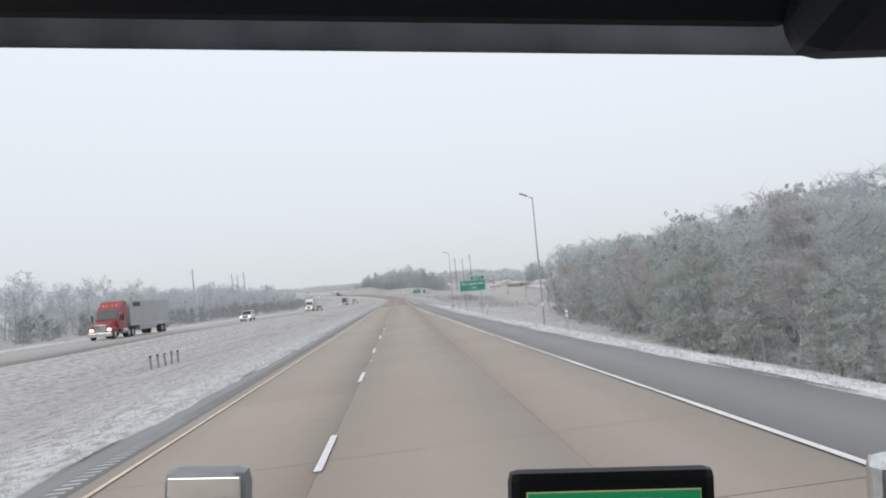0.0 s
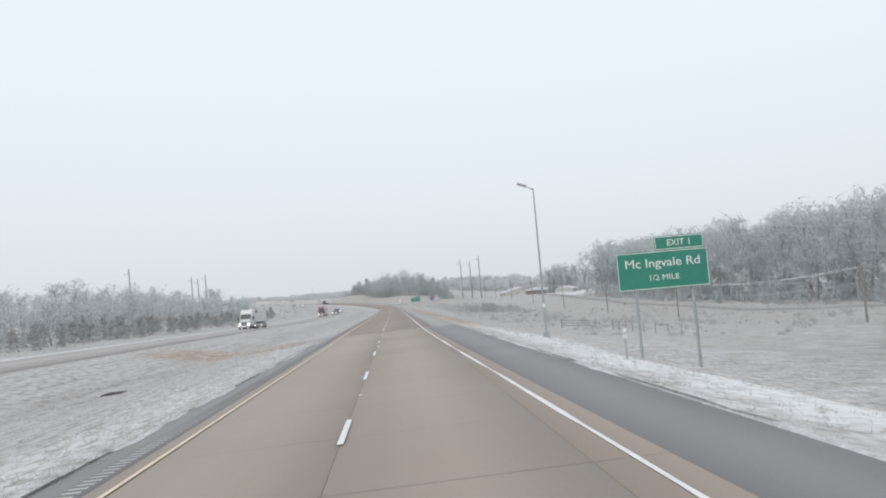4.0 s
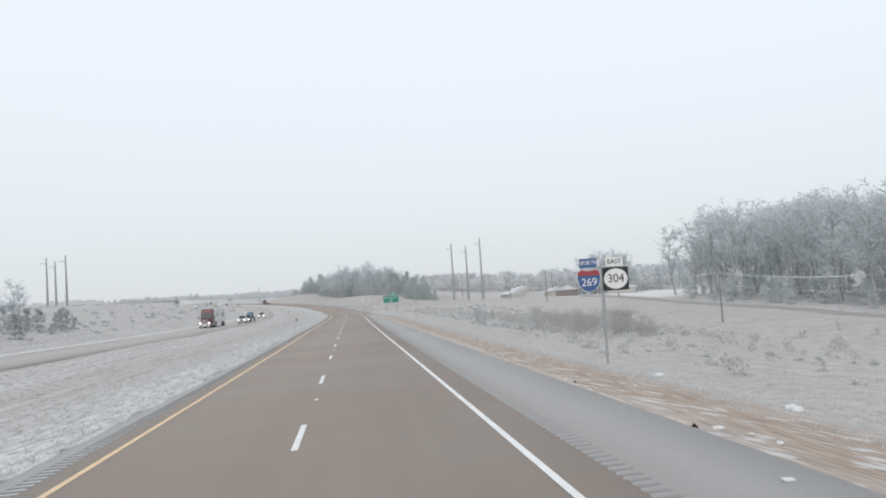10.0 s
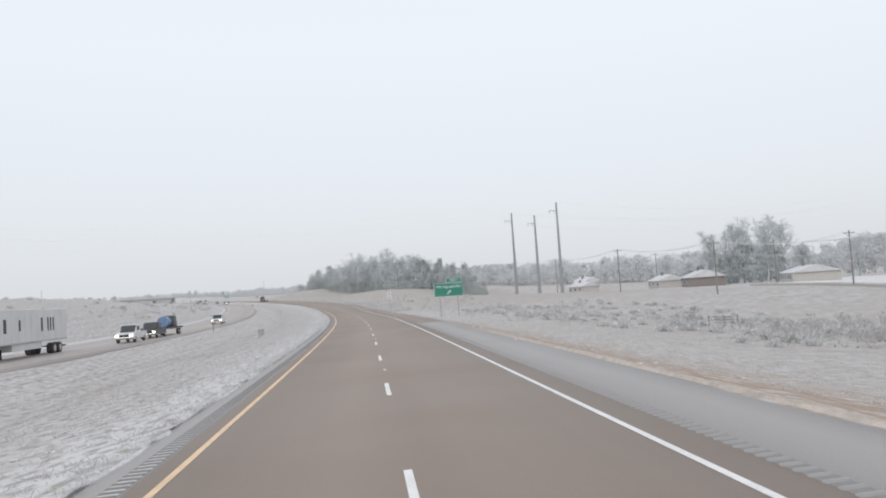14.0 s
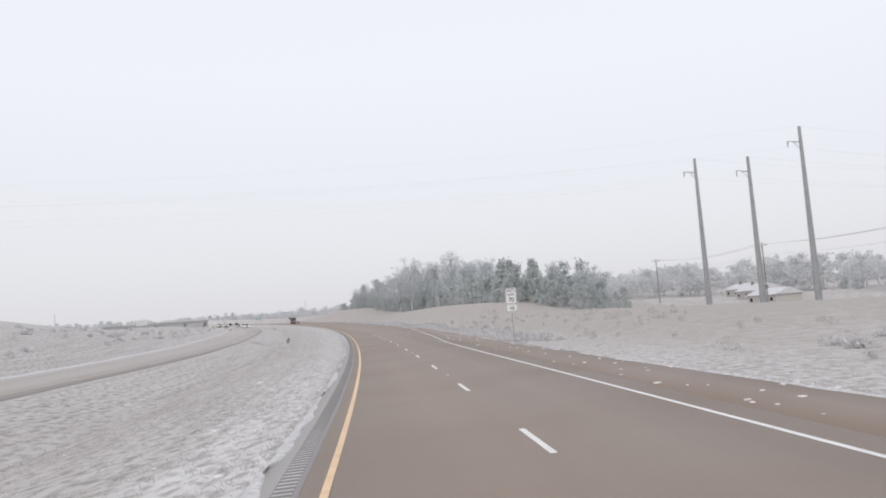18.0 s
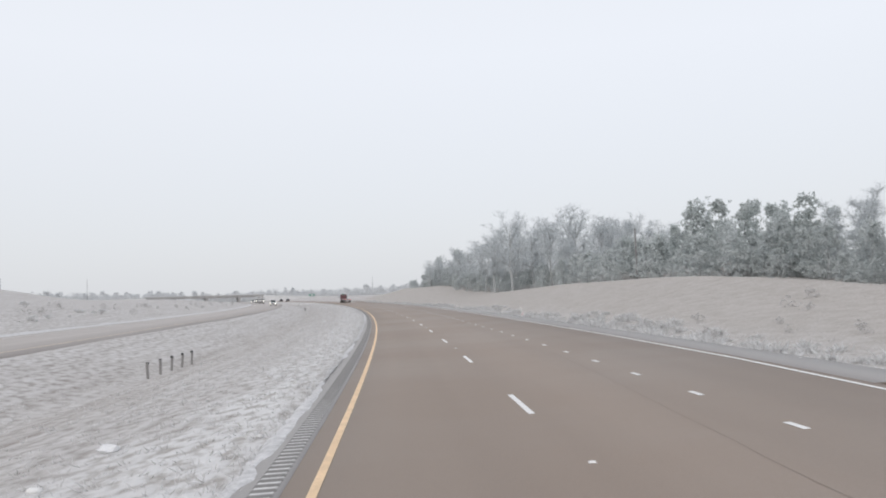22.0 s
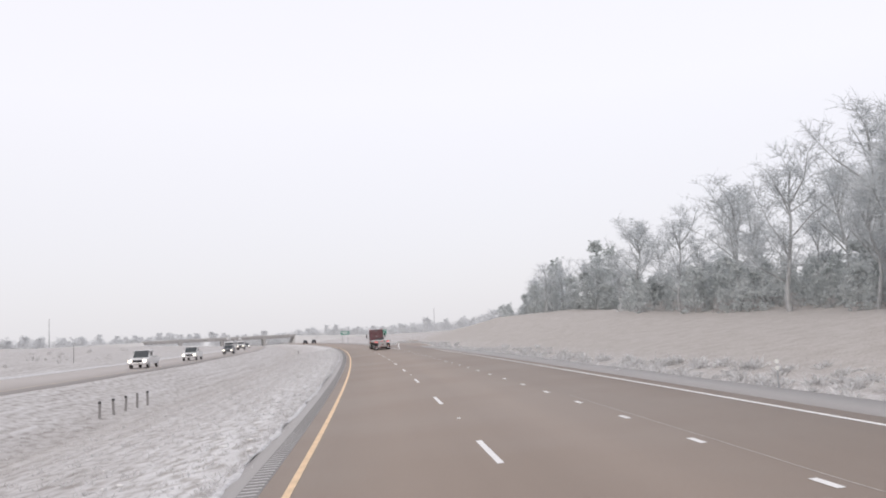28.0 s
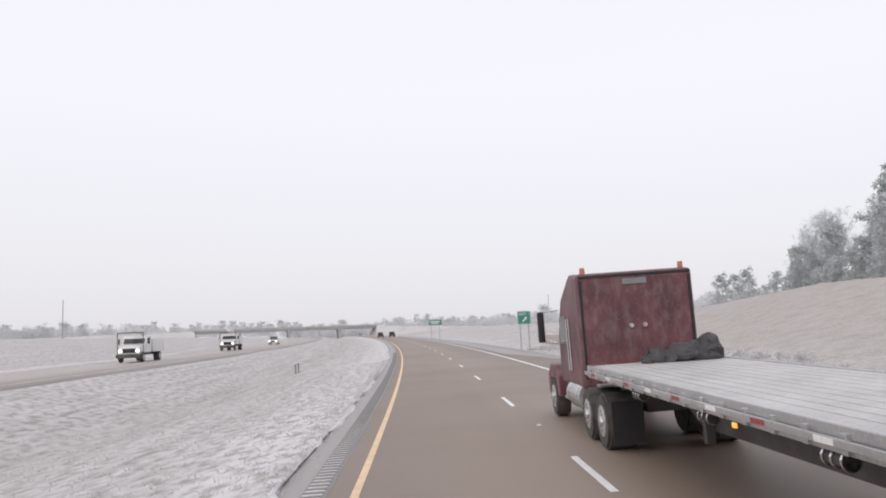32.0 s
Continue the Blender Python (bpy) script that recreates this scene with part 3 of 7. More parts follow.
rumble("rumble_strip_left", -20, 1030, -4.53, -4.16, "milled rumble strip in the grey shoulder by the median")
rumble("rumble_strip_right", 192, 470, 4.32, 4.66, "milled rumble strip in the grey shoulder by the verge")
ramp_s = np.arange(934.5, 1122, 3.0)
ramp_d = exit_line(ramp_s)[:, None] + np.array([-0.3, 1.5, 3.5, 5.6])[None]
exit_ramp = mesh_object("exit_ramp", on_road(ramp_s[:, None], ramp_d, exit_h(ramp_s[:, None], ramp_d) - 0.004).reshape(-1, 3), grid_faces(len(ramp_s), 4), M_asphalt,
                        uv=np.stack(np.broadcast_arrays(ramp_s[:, None] / 100, ramp_d / 100), -1).reshape(-1, 2))
tagged(exit_ramp, "asphalt exit ramp that leaves to one side", "road", kind="structure")
for name, off in (("edge_line_ramp", 0.05), ("edge_line_exit", 5.2)):
    line_d = exit_line(ramp_s)[:, None] + np.array([off, off + 0.18])[None]
    gore = mesh_object(name, on_road(ramp_s[:, None], line_d, exit_h(ramp_s[:, None], line_d) + 0.006).reshape(-1, 3), grid_faces(len(ramp_s), 2), M_white)
    tagged(gore, "white edge line of the exit ramp", "road marking", kind="structure")
so = np.arange(-200, 2500, 5.0)
far_road = strip("road_opposite", so, (-34.4, -23.0), np.interp(so, OPP_S, OPP_Z), M_far_lane, skirt=0.2)
tagged(far_road, "pale tan opposite carriageway beyond the grass median", "road", kind="structure")
for name, d0, mat, label in (("edge_line_opposite", -33.0, M_white, "white edge line of the opposite carriageway"), ("edge_line_opposite_yellow", -24.4, M_yellow_worn, "worn yellow edge line of the opposite carriageway")):
    tagged(strip(name, so, (d0 - 0.08, d0 + 0.08), np.interp(so, OPP_S, OPP_Z) + 0.012, mat), label, "road marking", kind="structure")

# markings
PERIOD, DASH, PHASE = 12.192, 3.05, 1.149
lines = np.arange(-100, 1500, 3.0)
for name, keep, mat, wide, label in (("edge_line_yellow_worn", lines < CHANGE, M_yellow_worn, 0.05, "worn pale yellow edge line on concrete"), ("edge_line_yellow", lines > CHANGE - 3, M_yellow, 0.068, "continuous yellow edge line")):
    y_s = lines[keep]
    tagged(strip(name, y_s, (yellow_d(y_s) - wide, yellow_d(y_s) + wide), 0.004, mat), label, "road marking", kind="structure")
w_s = np.arange(-100, 1500, 1.5)
w_d = np.interp(w_s, [-100, 0, 16, 36, 47, 62, 73, 81, 99, 131, 147, 160, 176, 200, 350, 558, 575, 582, 590, 600, 655, 670, 720, 832, 915], [6.6, 6.5, 6.25, 5.86, 5.62, 5.36, 5.10, 4.92, 4.5, 4.07, 3.79, 3.62, 3.5, 3.52, 3.66, 3.66, 3.8, 3.95, 4.3, 4.8, 7.3, 7.42, 7.32, 7.02, 7.0])
keep = w_s < 916
# chipped and rubbed thin on the concrete
w_w = np.where(w_s < 165, np.clip(0.045 + 0.07 * value_noise(w_s / 2.1, w_s * 0 + 4), 0.015, 0.07), 0.062)
wl_ = strip("edge_line_white", w_s[keep], (w_d[keep] - w_w[keep], w_d[keep] + w_w[keep] * 0.9), 0.004, M_white)
tagged(wl_, "continuous white edge line", "road marking", kind="structure")
keep = w_s > 934
wl2 = strip("edge_line_gore", w_s[keep], (3.6, 3.78), 0.004, M_white)
tagged(wl2, "continuous white edge line past the exit", "road marking", kind="structure")
for k in range(-6, 118):
    s0 = PERIOD * k + PHASE
    strip("lane_dash", np.linspace(s0, s0 + DASH, 3), (-0.062, 0.062), 0.005, M_white, road if s0 > CHANGE else road_c)
for k in range(0, 118):
    s0 = 580.33 + 4.234 * k
    if s0 < 925:
        strip("lane_dot", np.linspace(s0, s0 + 0.68, 2), (3.60, 3.73), 0.005, M_white, road)
for k in range(0, 40):
    s0 = PERIOD * 2 * k + PHASE + 7.6
    x, y, z = on_road(s0, 0.06, 0.0)
    e = part("road_stud", box((0.11, 0.10, 0.022), (0, 0, 0.011), 0.0, taper=(0.7, 0.6)), M_white, road if s0 > CHANGE else road_c)
    e.matrix_world = spot(s0, 0.06, 0.003)
# cracks sealed with tar, and longitudinal joints
def seal(name, s0, s1, d0, d1, w, wob, seed, parent):
    st = np.arange(s0, s1, 0.8)
    rs = np.random.RandomState(seed)
    d = np.interp(st, [s0, s1], [d0, d1]) + wob * np.convolve(rs.normal(size=len(st) + 8), np.ones(9) / 3, "valid")
    strip(name, st, (d - w / 2, d + w / 2), 0.003, M_saltseal if "salted" in name else M_seal, parent)


seal("salted_crack", 700, 768, 3.92, 3.88, 0.03, 0.016, 1, road)
seal("salted_crack", 806, 842, 3.92, 3.98, 0.03, 0.016, 4, road)
for k, (s0, ds, d0, d1) in enumerate([(706, 26, -1.2, 0.4), (640, 22, 2.2, 3.2), (880, 30, -2.2, -1.1)]):
    seal("crack", s0, s0 + ds, d0, d1, 0.010, 0.03, 10 + k, road)
# crusted frost that creeps over the pavement's edges in uneven tongues
def frost_edge(name, s0, s1, edge, outward, label):
    st = np.arange(s0, s1, 0.45)
    e = edge(st)
    lap = 0.02 + 0.30 * value_noise(st / 3.1, st * 0 + outward) + 0.26 * value_noise(st / 0.9, st * 0 + 5 + outward) + 0.2 * value_noise(st / 17, st * 0 + 9)
    lap = np.clip(0.7 * lap, -0.08, 0.2)
    d = np.stack([e - outward * lap, e - outward * (lap - 0.05), e + outward * 0.06, e + outward * 0.24], 1)
    h = bank(st)[:, None] * d + np.array([-0.03, 0.014, 0.026, -0.06])[None] + np.array([0, 0.01, 0.05, 0.05])[None] * value_noise(st[:, None] / 0.7, d / 0.3)
    ob = mesh_object(name, on_road(st[:, None], d, h).reshape(-1, 3), grid_faces(len(st), 4), M_frost, smooth=True)
    tagged(ob, label, "frost", kind="stuff")


frost_edge("frost_crust_median", -15, 1040, lambda s: left_edge(s) + 0.04, -1, "white crusted frost along the edge of the median")
frost_edge("frost_crust_merge", -15, 165, lambda s: np.maximum(right_edge(s), 6.3) + 0.05, 1, "thin crusted frost along the edge of the merging lane")
frost_edge("frost_crust_verge", 480, 650, lambda s: np.maximum(right_edge(s), np.interp(s, [0, 560, 600, 655, 900, 945, 2600], [4.4, 4.4, 5.5, 8.0, 8.0, 4.4, 4.4])) + 0.05, 1, "white crusted frost along the edge of the hard shoulder")
# bits of ice and litter on the pavement and the verge
ir = np.random.RandomState(31)
n_ice = 900
i_s = np.concatenate([ir.uniform(500, 620, 240), ir.uniform(120, 1000, 660)])
i_d = np.concatenate([ir.uniform(4.6, 9.0, 240), np.where(ir.rand(660) < 0.5, right_edge(i_s[240:]) + ir.uniform(-0.6, 5, 660), ir.uniform(-9, -5.0, 660))])
i_z = np.where((i_d > 0) & (i_d < right_edge(i_s)), bank(i_s) * i_d, ground_h(i_s, i_d) + 0.03)
cube = np.array([[x, y, z] for z in (-1, 1) for x, y in ((-1, -1), (1, -1), (1, 1), (-1, 1))], float)
size = ir.uniform(0.025, 0.10, n_ice)[:, None, None] * ir.uniform(0.5, 1.2, (n_ice, 1, 3)) * [1, 1, 0.35]
ice_v = on_road(i_s, i_d, i_z)[:, None] + cube[None] * size * ir.uniform(0.7, 1.1, (n_ice, 8, 1))
ice_f = np.array([[0, 3, 2, 1], [4, 5, 6, 7], [0, 1, 5, 4], [1, 2, 6, 5], [2, 3, 7, 6], [3, 0, 4, 7]])
ice = mesh_object("ice_bits", ice_v.reshape(-1, 3), (np.arange(n_ice)[:, None, None] * 8 + ice_f[None]).reshape(-1, 4), M_white)
tagged(ice, "scattered white bits of ice and litter", "ice", kind="stuff")

# ---- trees: a few grown forms, frosted, then copied ----
def leaf_build(dark, frosty, split):
    def build(n, l, b):
        g = n.new("ShaderNodeNewGeometry")
        o = n.new("ShaderNodeObjectInfo")
        c = ramp(n, l, g.outputs["Random Per Island"], [(0.0, dark), (split, tuple((np.array(dark) + np.array(frosty)) / 2)), (1.0, frosty)])
        c = mix(n, l, ramp(n, l, o.outputs["Random"], [(0.0, (0.0,) * 3), (1.0, (0.35,) * 3)]), c, tuple(np.array(frosty) * 0.8))
        l.new(c, b.inputs["Base Color"])
        b.inputs["Specular IOR Level"].default_value = 0.2
        # ice-glazed twigs and blades let light through
        thin, both_ = n.new("ShaderNodeBsdfTranslucent"), n.new("ShaderNodeMixShader")
        both_.inputs[0].default_value = 0.5
        l.new(c, thin.inputs["Color"])
        l.new(b.outputs[0], both_.inputs[1]), l.new(thin.outputs[0], both_.inputs[2])
        l.new(both_.outputs[0], n["Material Output"].inputs["Surface"])
    return build


M_bark = plain("frosted_bark", (0.43, 0.44, 0.445), 0.9, 0, 0.3, 1.5, 12, 0.4)
M_rimebark = plain("rimed_bark", (0.43, 0.445, 0.45), 0.9, 0, 0.2, 1.5, 12, 0.4)
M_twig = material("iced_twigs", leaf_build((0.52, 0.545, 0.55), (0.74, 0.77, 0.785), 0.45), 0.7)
M_blade = material("frosted_grass_blades", leaf_build((0.50, 0.485, 0.47), (0.74, 0.735, 0.74), 0.5), 0.9)
M_cedar = material("frosted_evergreen", leaf_build((0.47, 0.49, 0.46), (0.65, 0.67, 0.65), 0.55), 0.8)
# needles frosted, and lifted further in colour to look hazy
M_pine = material("frosted_hazed_pine", leaf_build((0.48, 0.52, 0.505), (0.69, 0.72, 0.72), 0.6), 0.8)
M_shrub = material("frosted_shrubs", leaf_build((0.34, 0.35, 0.345), (0.62, 0.63, 0.635), 0.5), 0.9)
# haze over the distant trees, put into their twig and stem colour
M_rime_haze = material("rime_paled_for_haze", leaf_build((0.66, 0.675, 0.68), (0.84, 0.85, 0.86), 0.5), 0.8)
M_bush = material("frosted_brush", leaf_build((0.44, 0.42, 0.40), (0.72, 0.71, 0.71), 0.5), 0.9)
M_russet = material("russet_twigs", leaf_build((0.47, 0.43, 0.42), (0.67, 0.645, 0.64), 0.5), 0.8)
M_tangle = material("frosted_tangle", leaf_build((0.40, 0.385, 0.375), (0.62, 0.605, 0.60), 0.5), 0.9)
M_rimegrass = material("rimed_tussock", leaf_build((0.56, 0.55, 0.54), (0.80, 0.80, 0.80), 0.5), 0.9)
# lighter, bluer copy of the frosted evergreen; its colour carries the haze
M_cedar_far = material("hazed_evergreen", leaf_build((0.52, 0.55, 0.545), (0.71, 0.74, 0.74), 0.5), 0.8)


def limbs(p, q, r0, r1, sides=4):
    """Tapered bars from rows p to rows q, as arrays of places and triangles."""
    p, q, r0, r1 = np.asarray(p, float), np.asarray(q, float), np.broadcast_to(r0, len(p)), np.broadcast_to(r1, len(p))
    ax = q - p
    ax = ax / (np.linalg.norm(ax, axis=1)[:, None] + 1e-9)
    u = np.cross(ax, np.where(np.abs(ax[:, 2:]) < 0.9, [[0, 0, 1.0]], [[1.0, 0, 0]]))
    u /= np.linalg.norm(u, axis=1)[:, None] + 1e-9
    w = np.cross(ax, u)
    a = np.arange(sides) / sides * 2 * np.pi
    ring = np.cos(a)[None, :, None] * u[:, None] + np.sin(a)[None, :, None] * w[:, None]
    v = np.concatenate([p[:, None] + ring * r0[:, None, None], q[:, None] + ring * r1[:, None, None]], 1).reshape(-1, 3)
    i = np.arange(sides)
    j = (i + 1) % sides
    f = np.concatenate([np.stack([i, j, j + sides], 1), np.stack([i, j + sides, i + sides], 1)])
    return v, (np.arange(len(p))[:, None, None] * 2 * sides + f[None]).reshape(-1, 3)


def slivers(p, q, w, rs):
    """Flat tapering twigs or leaves: one triangle each."""
    side = np.cross(q - p, rs.normal(size=p.shape))
    side /= np.linalg.norm(side, axis=1)[:, None] + 1e-9
    v = np.stack([p - side * w[:, None] / 2, p + side * w[:, None] / 2, q], 1).reshape(-1, 3)
    return v, np.arange(len(v)).reshape(-1, 3)


def joined(bits):
    v, f, k = [], [], 0
    for a, b in bits:
        v.append(a), f.append(b + k)
        k += len(a)
    return np.concatenate(v), np.concatenate(f)


def directions(n, lo, hi, rs):
    """Unit rows with an even spread of bearings and elevations between lo and hi degrees."""
    az = np.arange(n) * 2.4 + rs.rand(n) * 0.9
    el = np.radians(rs.uniform(lo, hi, n))
    return np.stack([np.cos(az) * np.cos(el), np.sin(az) * np.cos(el), np.sin(el)], 1)


def bare_tree(seed, H, spread, n1, n2, n3, low=0.28, thick=1.0, sides=7):
    """A leafless broadleaf tree under ice: trunk with main limbs, and the crown of branches and twigs."""
    rs = np.random.RandomState(seed)
    lean = np.cumsum(rs.normal(size=(7, 2)) * 0.022 * H, 0) * 0.6
    zz = np.linspace(0, 0.9 * H, 7)
    tp = np.column_stack([lean[:, 0] - lean[0, 0], lean[:, 1] - lean[0, 1], zz])
    rad = 0.016 * H * (1 - 0.86 * np.linspace(0, 1, 7))
    trunk = [limbs(tp[:-1], tp[1:], rad[:-1], rad[1:], sides)]
    t1 = np.sort(rs.uniform(low, 0.98, n1))
    base = np.stack([np.interp(t1 * 0.9 * H, zz, tp[:, k]) for k in range(3)], 1)
    L1 = spread * H * (0.55 + 0.75 * np.sin(np.pi * np.clip((t1 - low) / (1 - low) * 0.8 + 0.15, 0, 1))) * rs.uniform(0.7, 1.1, n1)
    d1 = directions(n1, 34, 66, rs)
    d1[:, 2] += 0.5 * t1
    d1 /= np.linalg.norm(d1, axis=1)[:, None]
    mid = base + d1 * (L1 * 0.55)[:, None] + rs.normal(size=base.shape) * 0.03 * H
    tip = mid + (d1 * 0.9 + [0, 0, 0.22]) * (L1 * 0.5)[:, None] + rs.normal(size=base.shape) * 0.03 * H
    r1 = 0.0042 * H * rs.uniform(0.7, 1.2, n1)
    trunk += [limbs(base, mid, r1 * 1.3, r1 * 0.8, max(3, sides - 2)), limbs(mid, tip, r1 * 0.8, r1 * 0.3, 3)]
    f2 = rs.uniform(0.2, 1.0, (n1, n2))
    b2 = np.where(f2[..., None] < 0.55, base[:, None] + (mid - base)[:, None] * (f2 / 0.55)[..., None], mid[:, None] + (tip - mid)[:, None] * ((f2 - 0.55) / 0.45)[..., None]).reshape(-1, 3)
    d2 = directions(n1 * n2, -5, 60, rs) + np.repeat(d1, n2, 0) * 0.6
    d2 /= np.linalg.norm(d2, axis=1)[:, None]
    L2 = np.repeat(L1, n2) * rs.uniform(0.22, 0.5, n1 * n2)
    e2 = b2 + d2 * L2[:, None]
    crown = [slivers(b2, e2, np.full(len(b2), 0.004 * H), rs)]
    m = n1 * n2
    f3 = rs.uniform(0.1, 1.0, (m, n3))
    b3 = (b2[:, None] + (e2 - b2)[:, None] * f3[..., None]).reshape(-1, 3)
    d3 = directions(m * n3, -35, 55, rs) + np.repeat(d2, n3, 0) * 0.7
    d3 /= np.linalg.norm(d3, axis=1)[:, None]
    L3 = rs.uniform(0.035, 0.085, m * n3) * H
    e3 = b3 + d3 * L3[:, None]
    crown.append(slivers(b3, e3, np.full(len(b3), 0.0032 * H * thick), rs))
    b4, d4 = (b3 + e3) / 2, d3 + rs.normal(size=d3.shape) * 0.6
    crown.append(slivers(b4, b4 + d4 * (L3 * 0.6)[:, None] - [0, 0, 0.01 * H], np.full(len(b3), 0.0028 * H * thick), rs))
    return joined(trunk), joined(crown)


def tuft_tree(seed, H, width, bare, n1, n2, n3, size, droop, plain_boughs=False):
    """An evergreen: trunk with boughs, and sprays of small needle tufts."""
    rs = np.random.RandomState(seed)
    zz = np.linspace(0, 0.97 * H, 6)
    lean = np.cumsum(rs.normal(size=(6, 2)) * 0.012 * H, 0)
    tp = np.column_stack([lean - lean[0], zz])
    rad = 0.014 * H * (1 - 0.9 * np.linspace(0, 1, 6))
    trunk = [limbs(tp[:-1], tp[1:], rad[:-1], rad[1:], 3 if plain_boughs else 6)]
    t1 = np.sort(rs.uniform(bare, 1.0, n1))
    base = np.stack([np.interp(t1 * 0.97 * H, zz, tp[:, k]) for k in range(3)], 1)
    d1 = directions(n1, -droop, 30, rs)
    u = (t1 - bare) / (1 - bare)
    L1 = width * H * (1.05 - 0.8 * u ** 1.4) * rs.uniform(0.55, 1.15, n1)
    tip = base + d1 * L1[:, None]
    trunk.append(slivers(base, tip, np.full(n1, 0.007 * H), rs) if plain_boughs else limbs(base, tip, 0.0035 * H, 0.001 * H, 4))
    f2 = rs.uniform(0.25, 1.08, (n1, n2)) ** 0.8
    c = (base[:, None] + (tip - base)[:, None] * f2[..., None]).reshape(-1, 3) + rs.normal(size=(n1 * n2, 3)) * 0.035 * H * [1, 1, 0.7]
    p = np.repeat(c, n3, 0) + rs.normal(size=(n1 * n2 * n3, 3)) * size * 0.35
    dv = rs.normal(size=p.shape) + [0, 0, -0.35]
    dv /= np.linalg.norm(dv, axis=1)[:, None]
    q = p + dv * size * rs.uniform(0.6, 1.3, len(p))[:, None]
    return joined(trunk), slivers(p, q, size * rs.uniform(0.35, 0.75, len(p)), rs)


def scaled(pair, H):
    """The same form, brought to an exact height."""
    k = H / max(pair[0][0][:, 2].max(), pair[1][0][:, 2].max())
    return tuple((v * [1, 1, k], f) for v, f in pair)


def as_meshes(name, pair, bark, leaf):
    out = []
    for nm, (v, f), mt in (("trunk", pair[0], bark), ("crown", pair[1], leaf)):
        ob = mesh_object(nm, v, f, mt)
        out.append(ob.data)
        bpy.data.objects.remove(ob)
    return out


BARE = [bare_tree(11, 18, 0.27, 15, 11, 10, 0.2, 1.35), bare_tree(12, 18, 0.32, 16, 11, 10, 0.16, 1.35), bare_tree(13, 18, 0.21, 17, 10, 10, 0.3, 1.35), bare_tree(14, 18, 0.29, 14, 12, 10, 0.12, 1.35)]
BARE_LIGHT = [bare_tree(21, 18, 0.27, 13, 7, 5, 0.08, 3.3, 4), bare_tree(22, 18, 0.32, 13, 7, 5, 0.05, 3.3, 4), bare_tree(23, 18, 0.24, 13, 7, 5, 0.1, 3.3, 4)]
BARE_FAR = [tuft_tree(24, 18, 0.55, 0.05, 26, 5, 4, 1.7, 5, True), tuft_tree(25, 18, 0.65, 0.04, 26, 5, 4, 1.7, 0, True), tuft_tree(26, 18, 0.48, 0.08, 26, 5, 4, 1.6, 10, True)]
CEDAR = [tuft_tree(31, 7, 0.36, 0.03, 54, 7, 15, 0.17, 35), tuft_tree(32, 7, 0.44, 0.02, 54, 7, 15, 0.17, 45), tuft_tree(33, 7, 0.30, 0.03, 54, 7, 15, 0.17, 35)]
PINE = [tuft_tree(41, 13, 0.22, 0.30, 34, 6, 12, 0.42, 10), tuft_tree(42, 13, 0.26, 0.36, 32, 6, 12, 0.46, 15), tuft_tree(43, 13, 0.20, 0.24, 38, 6, 11, 0.42, 12)]
CEDAR_LIGHT = [tuft_tree(51, 7, 0.36, 0.03, 24, 4, 5, 0.58, 30, True), tuft_tree(52, 7, 0.30, 0.03, 24, 4, 5, 0.55, 30, True)]
BRUSH = [tuft_tree(61, 2.0, 0.6, 0.02, 16, 4, 5, 0.2, 10, True), tuft_tree(62, 2.0, 0.8, 0.02, 16, 4, 5, 0.2, 10, True)]
def hummock(seed):
    """A rounded frosted tussock of short blades over a few stalks."""
    rs = np.random.RandomState(seed)
    dv = directions(170, -5, 88, rs)
    p = dv * rs.uniform(0.3, 0.75, (170, 1)) * [1, 1, 0.8] + rs.normal(size=(170, 3)) * 0.09
    q = p + dv * 0.22 + rs.normal(size=p.shape) * 0.15
    c = directions(3, 40, 80, rs)
    return limbs(c * 0.02, c * 0.7, 0.03, 0.01, 3), slivers(p, q, rs.uniform(0.07, 0.20, 170), rs)


HUMMOCK = [hummock(71), hummock(72), hummock(73)]
BARE_FAR = [scaled(t, 18) for t in BARE_FAR]
BARE, BARE_LIGHT = [scaled(t, 18) for t in BARE], [scaled(t, 18) for t in BARE_LIGHT]
CEDAR, CEDAR_LIGHT, PINE = [scaled(t, 7) for t in CEDAR], [scaled(t, 7) for t in CEDAR_LIGHT], [scaled(t, 13) for t in PINE]
KINDS = {"bare": ([as_meshes("bare", t, M_bark, M_twig) for t in BARE], 18, "bare_tree", "bare broadleaf tree with every twig coated in ice", "tree"),
         "far_cedar": ([as_meshes("far", tuft_tree(34 + k, 7, 0.4, 0.02, 34, 6, 7, 0.42, 35), M_bark, M_cedar_far) for k in range(2)], 7, "cedar_tree", "frosted grey-green evergreen among bare trees, paled for haze", "tree"),
         "cedar": ([as_meshes("cedar", t, M_bark, M_cedar) for t in CEDAR], 7, "cedar_tree", "dark green evergreen with frost-laden drooping boughs", "tree"),
         "pine": ([as_meshes("pine", t, M_bark, M_pine) for t in PINE], 13, "pine_tree", "frosted grey-green pine, paled for haze, with tufted clumps of needles", "tree")}
KINDS["russet"] = ([as_meshes("russet", t, M_bark, M_russet) for t in BARE[:2]], 18, "bare_tree", "bare broadleaf tree with russet twigs under thin ice", "tree")
KINDS["bush"] = ([as_meshes("bush", scaled(bare_tree(81 + k, 4, 0.55, 16, 8, 8, 0.02, 2.0, 4), 4), M_bark, M_tangle) for k in range(3)], 4, "bush", "tangled leafless bush grey with frost", "bush")
tree_rs = np.random.RandomState(77)


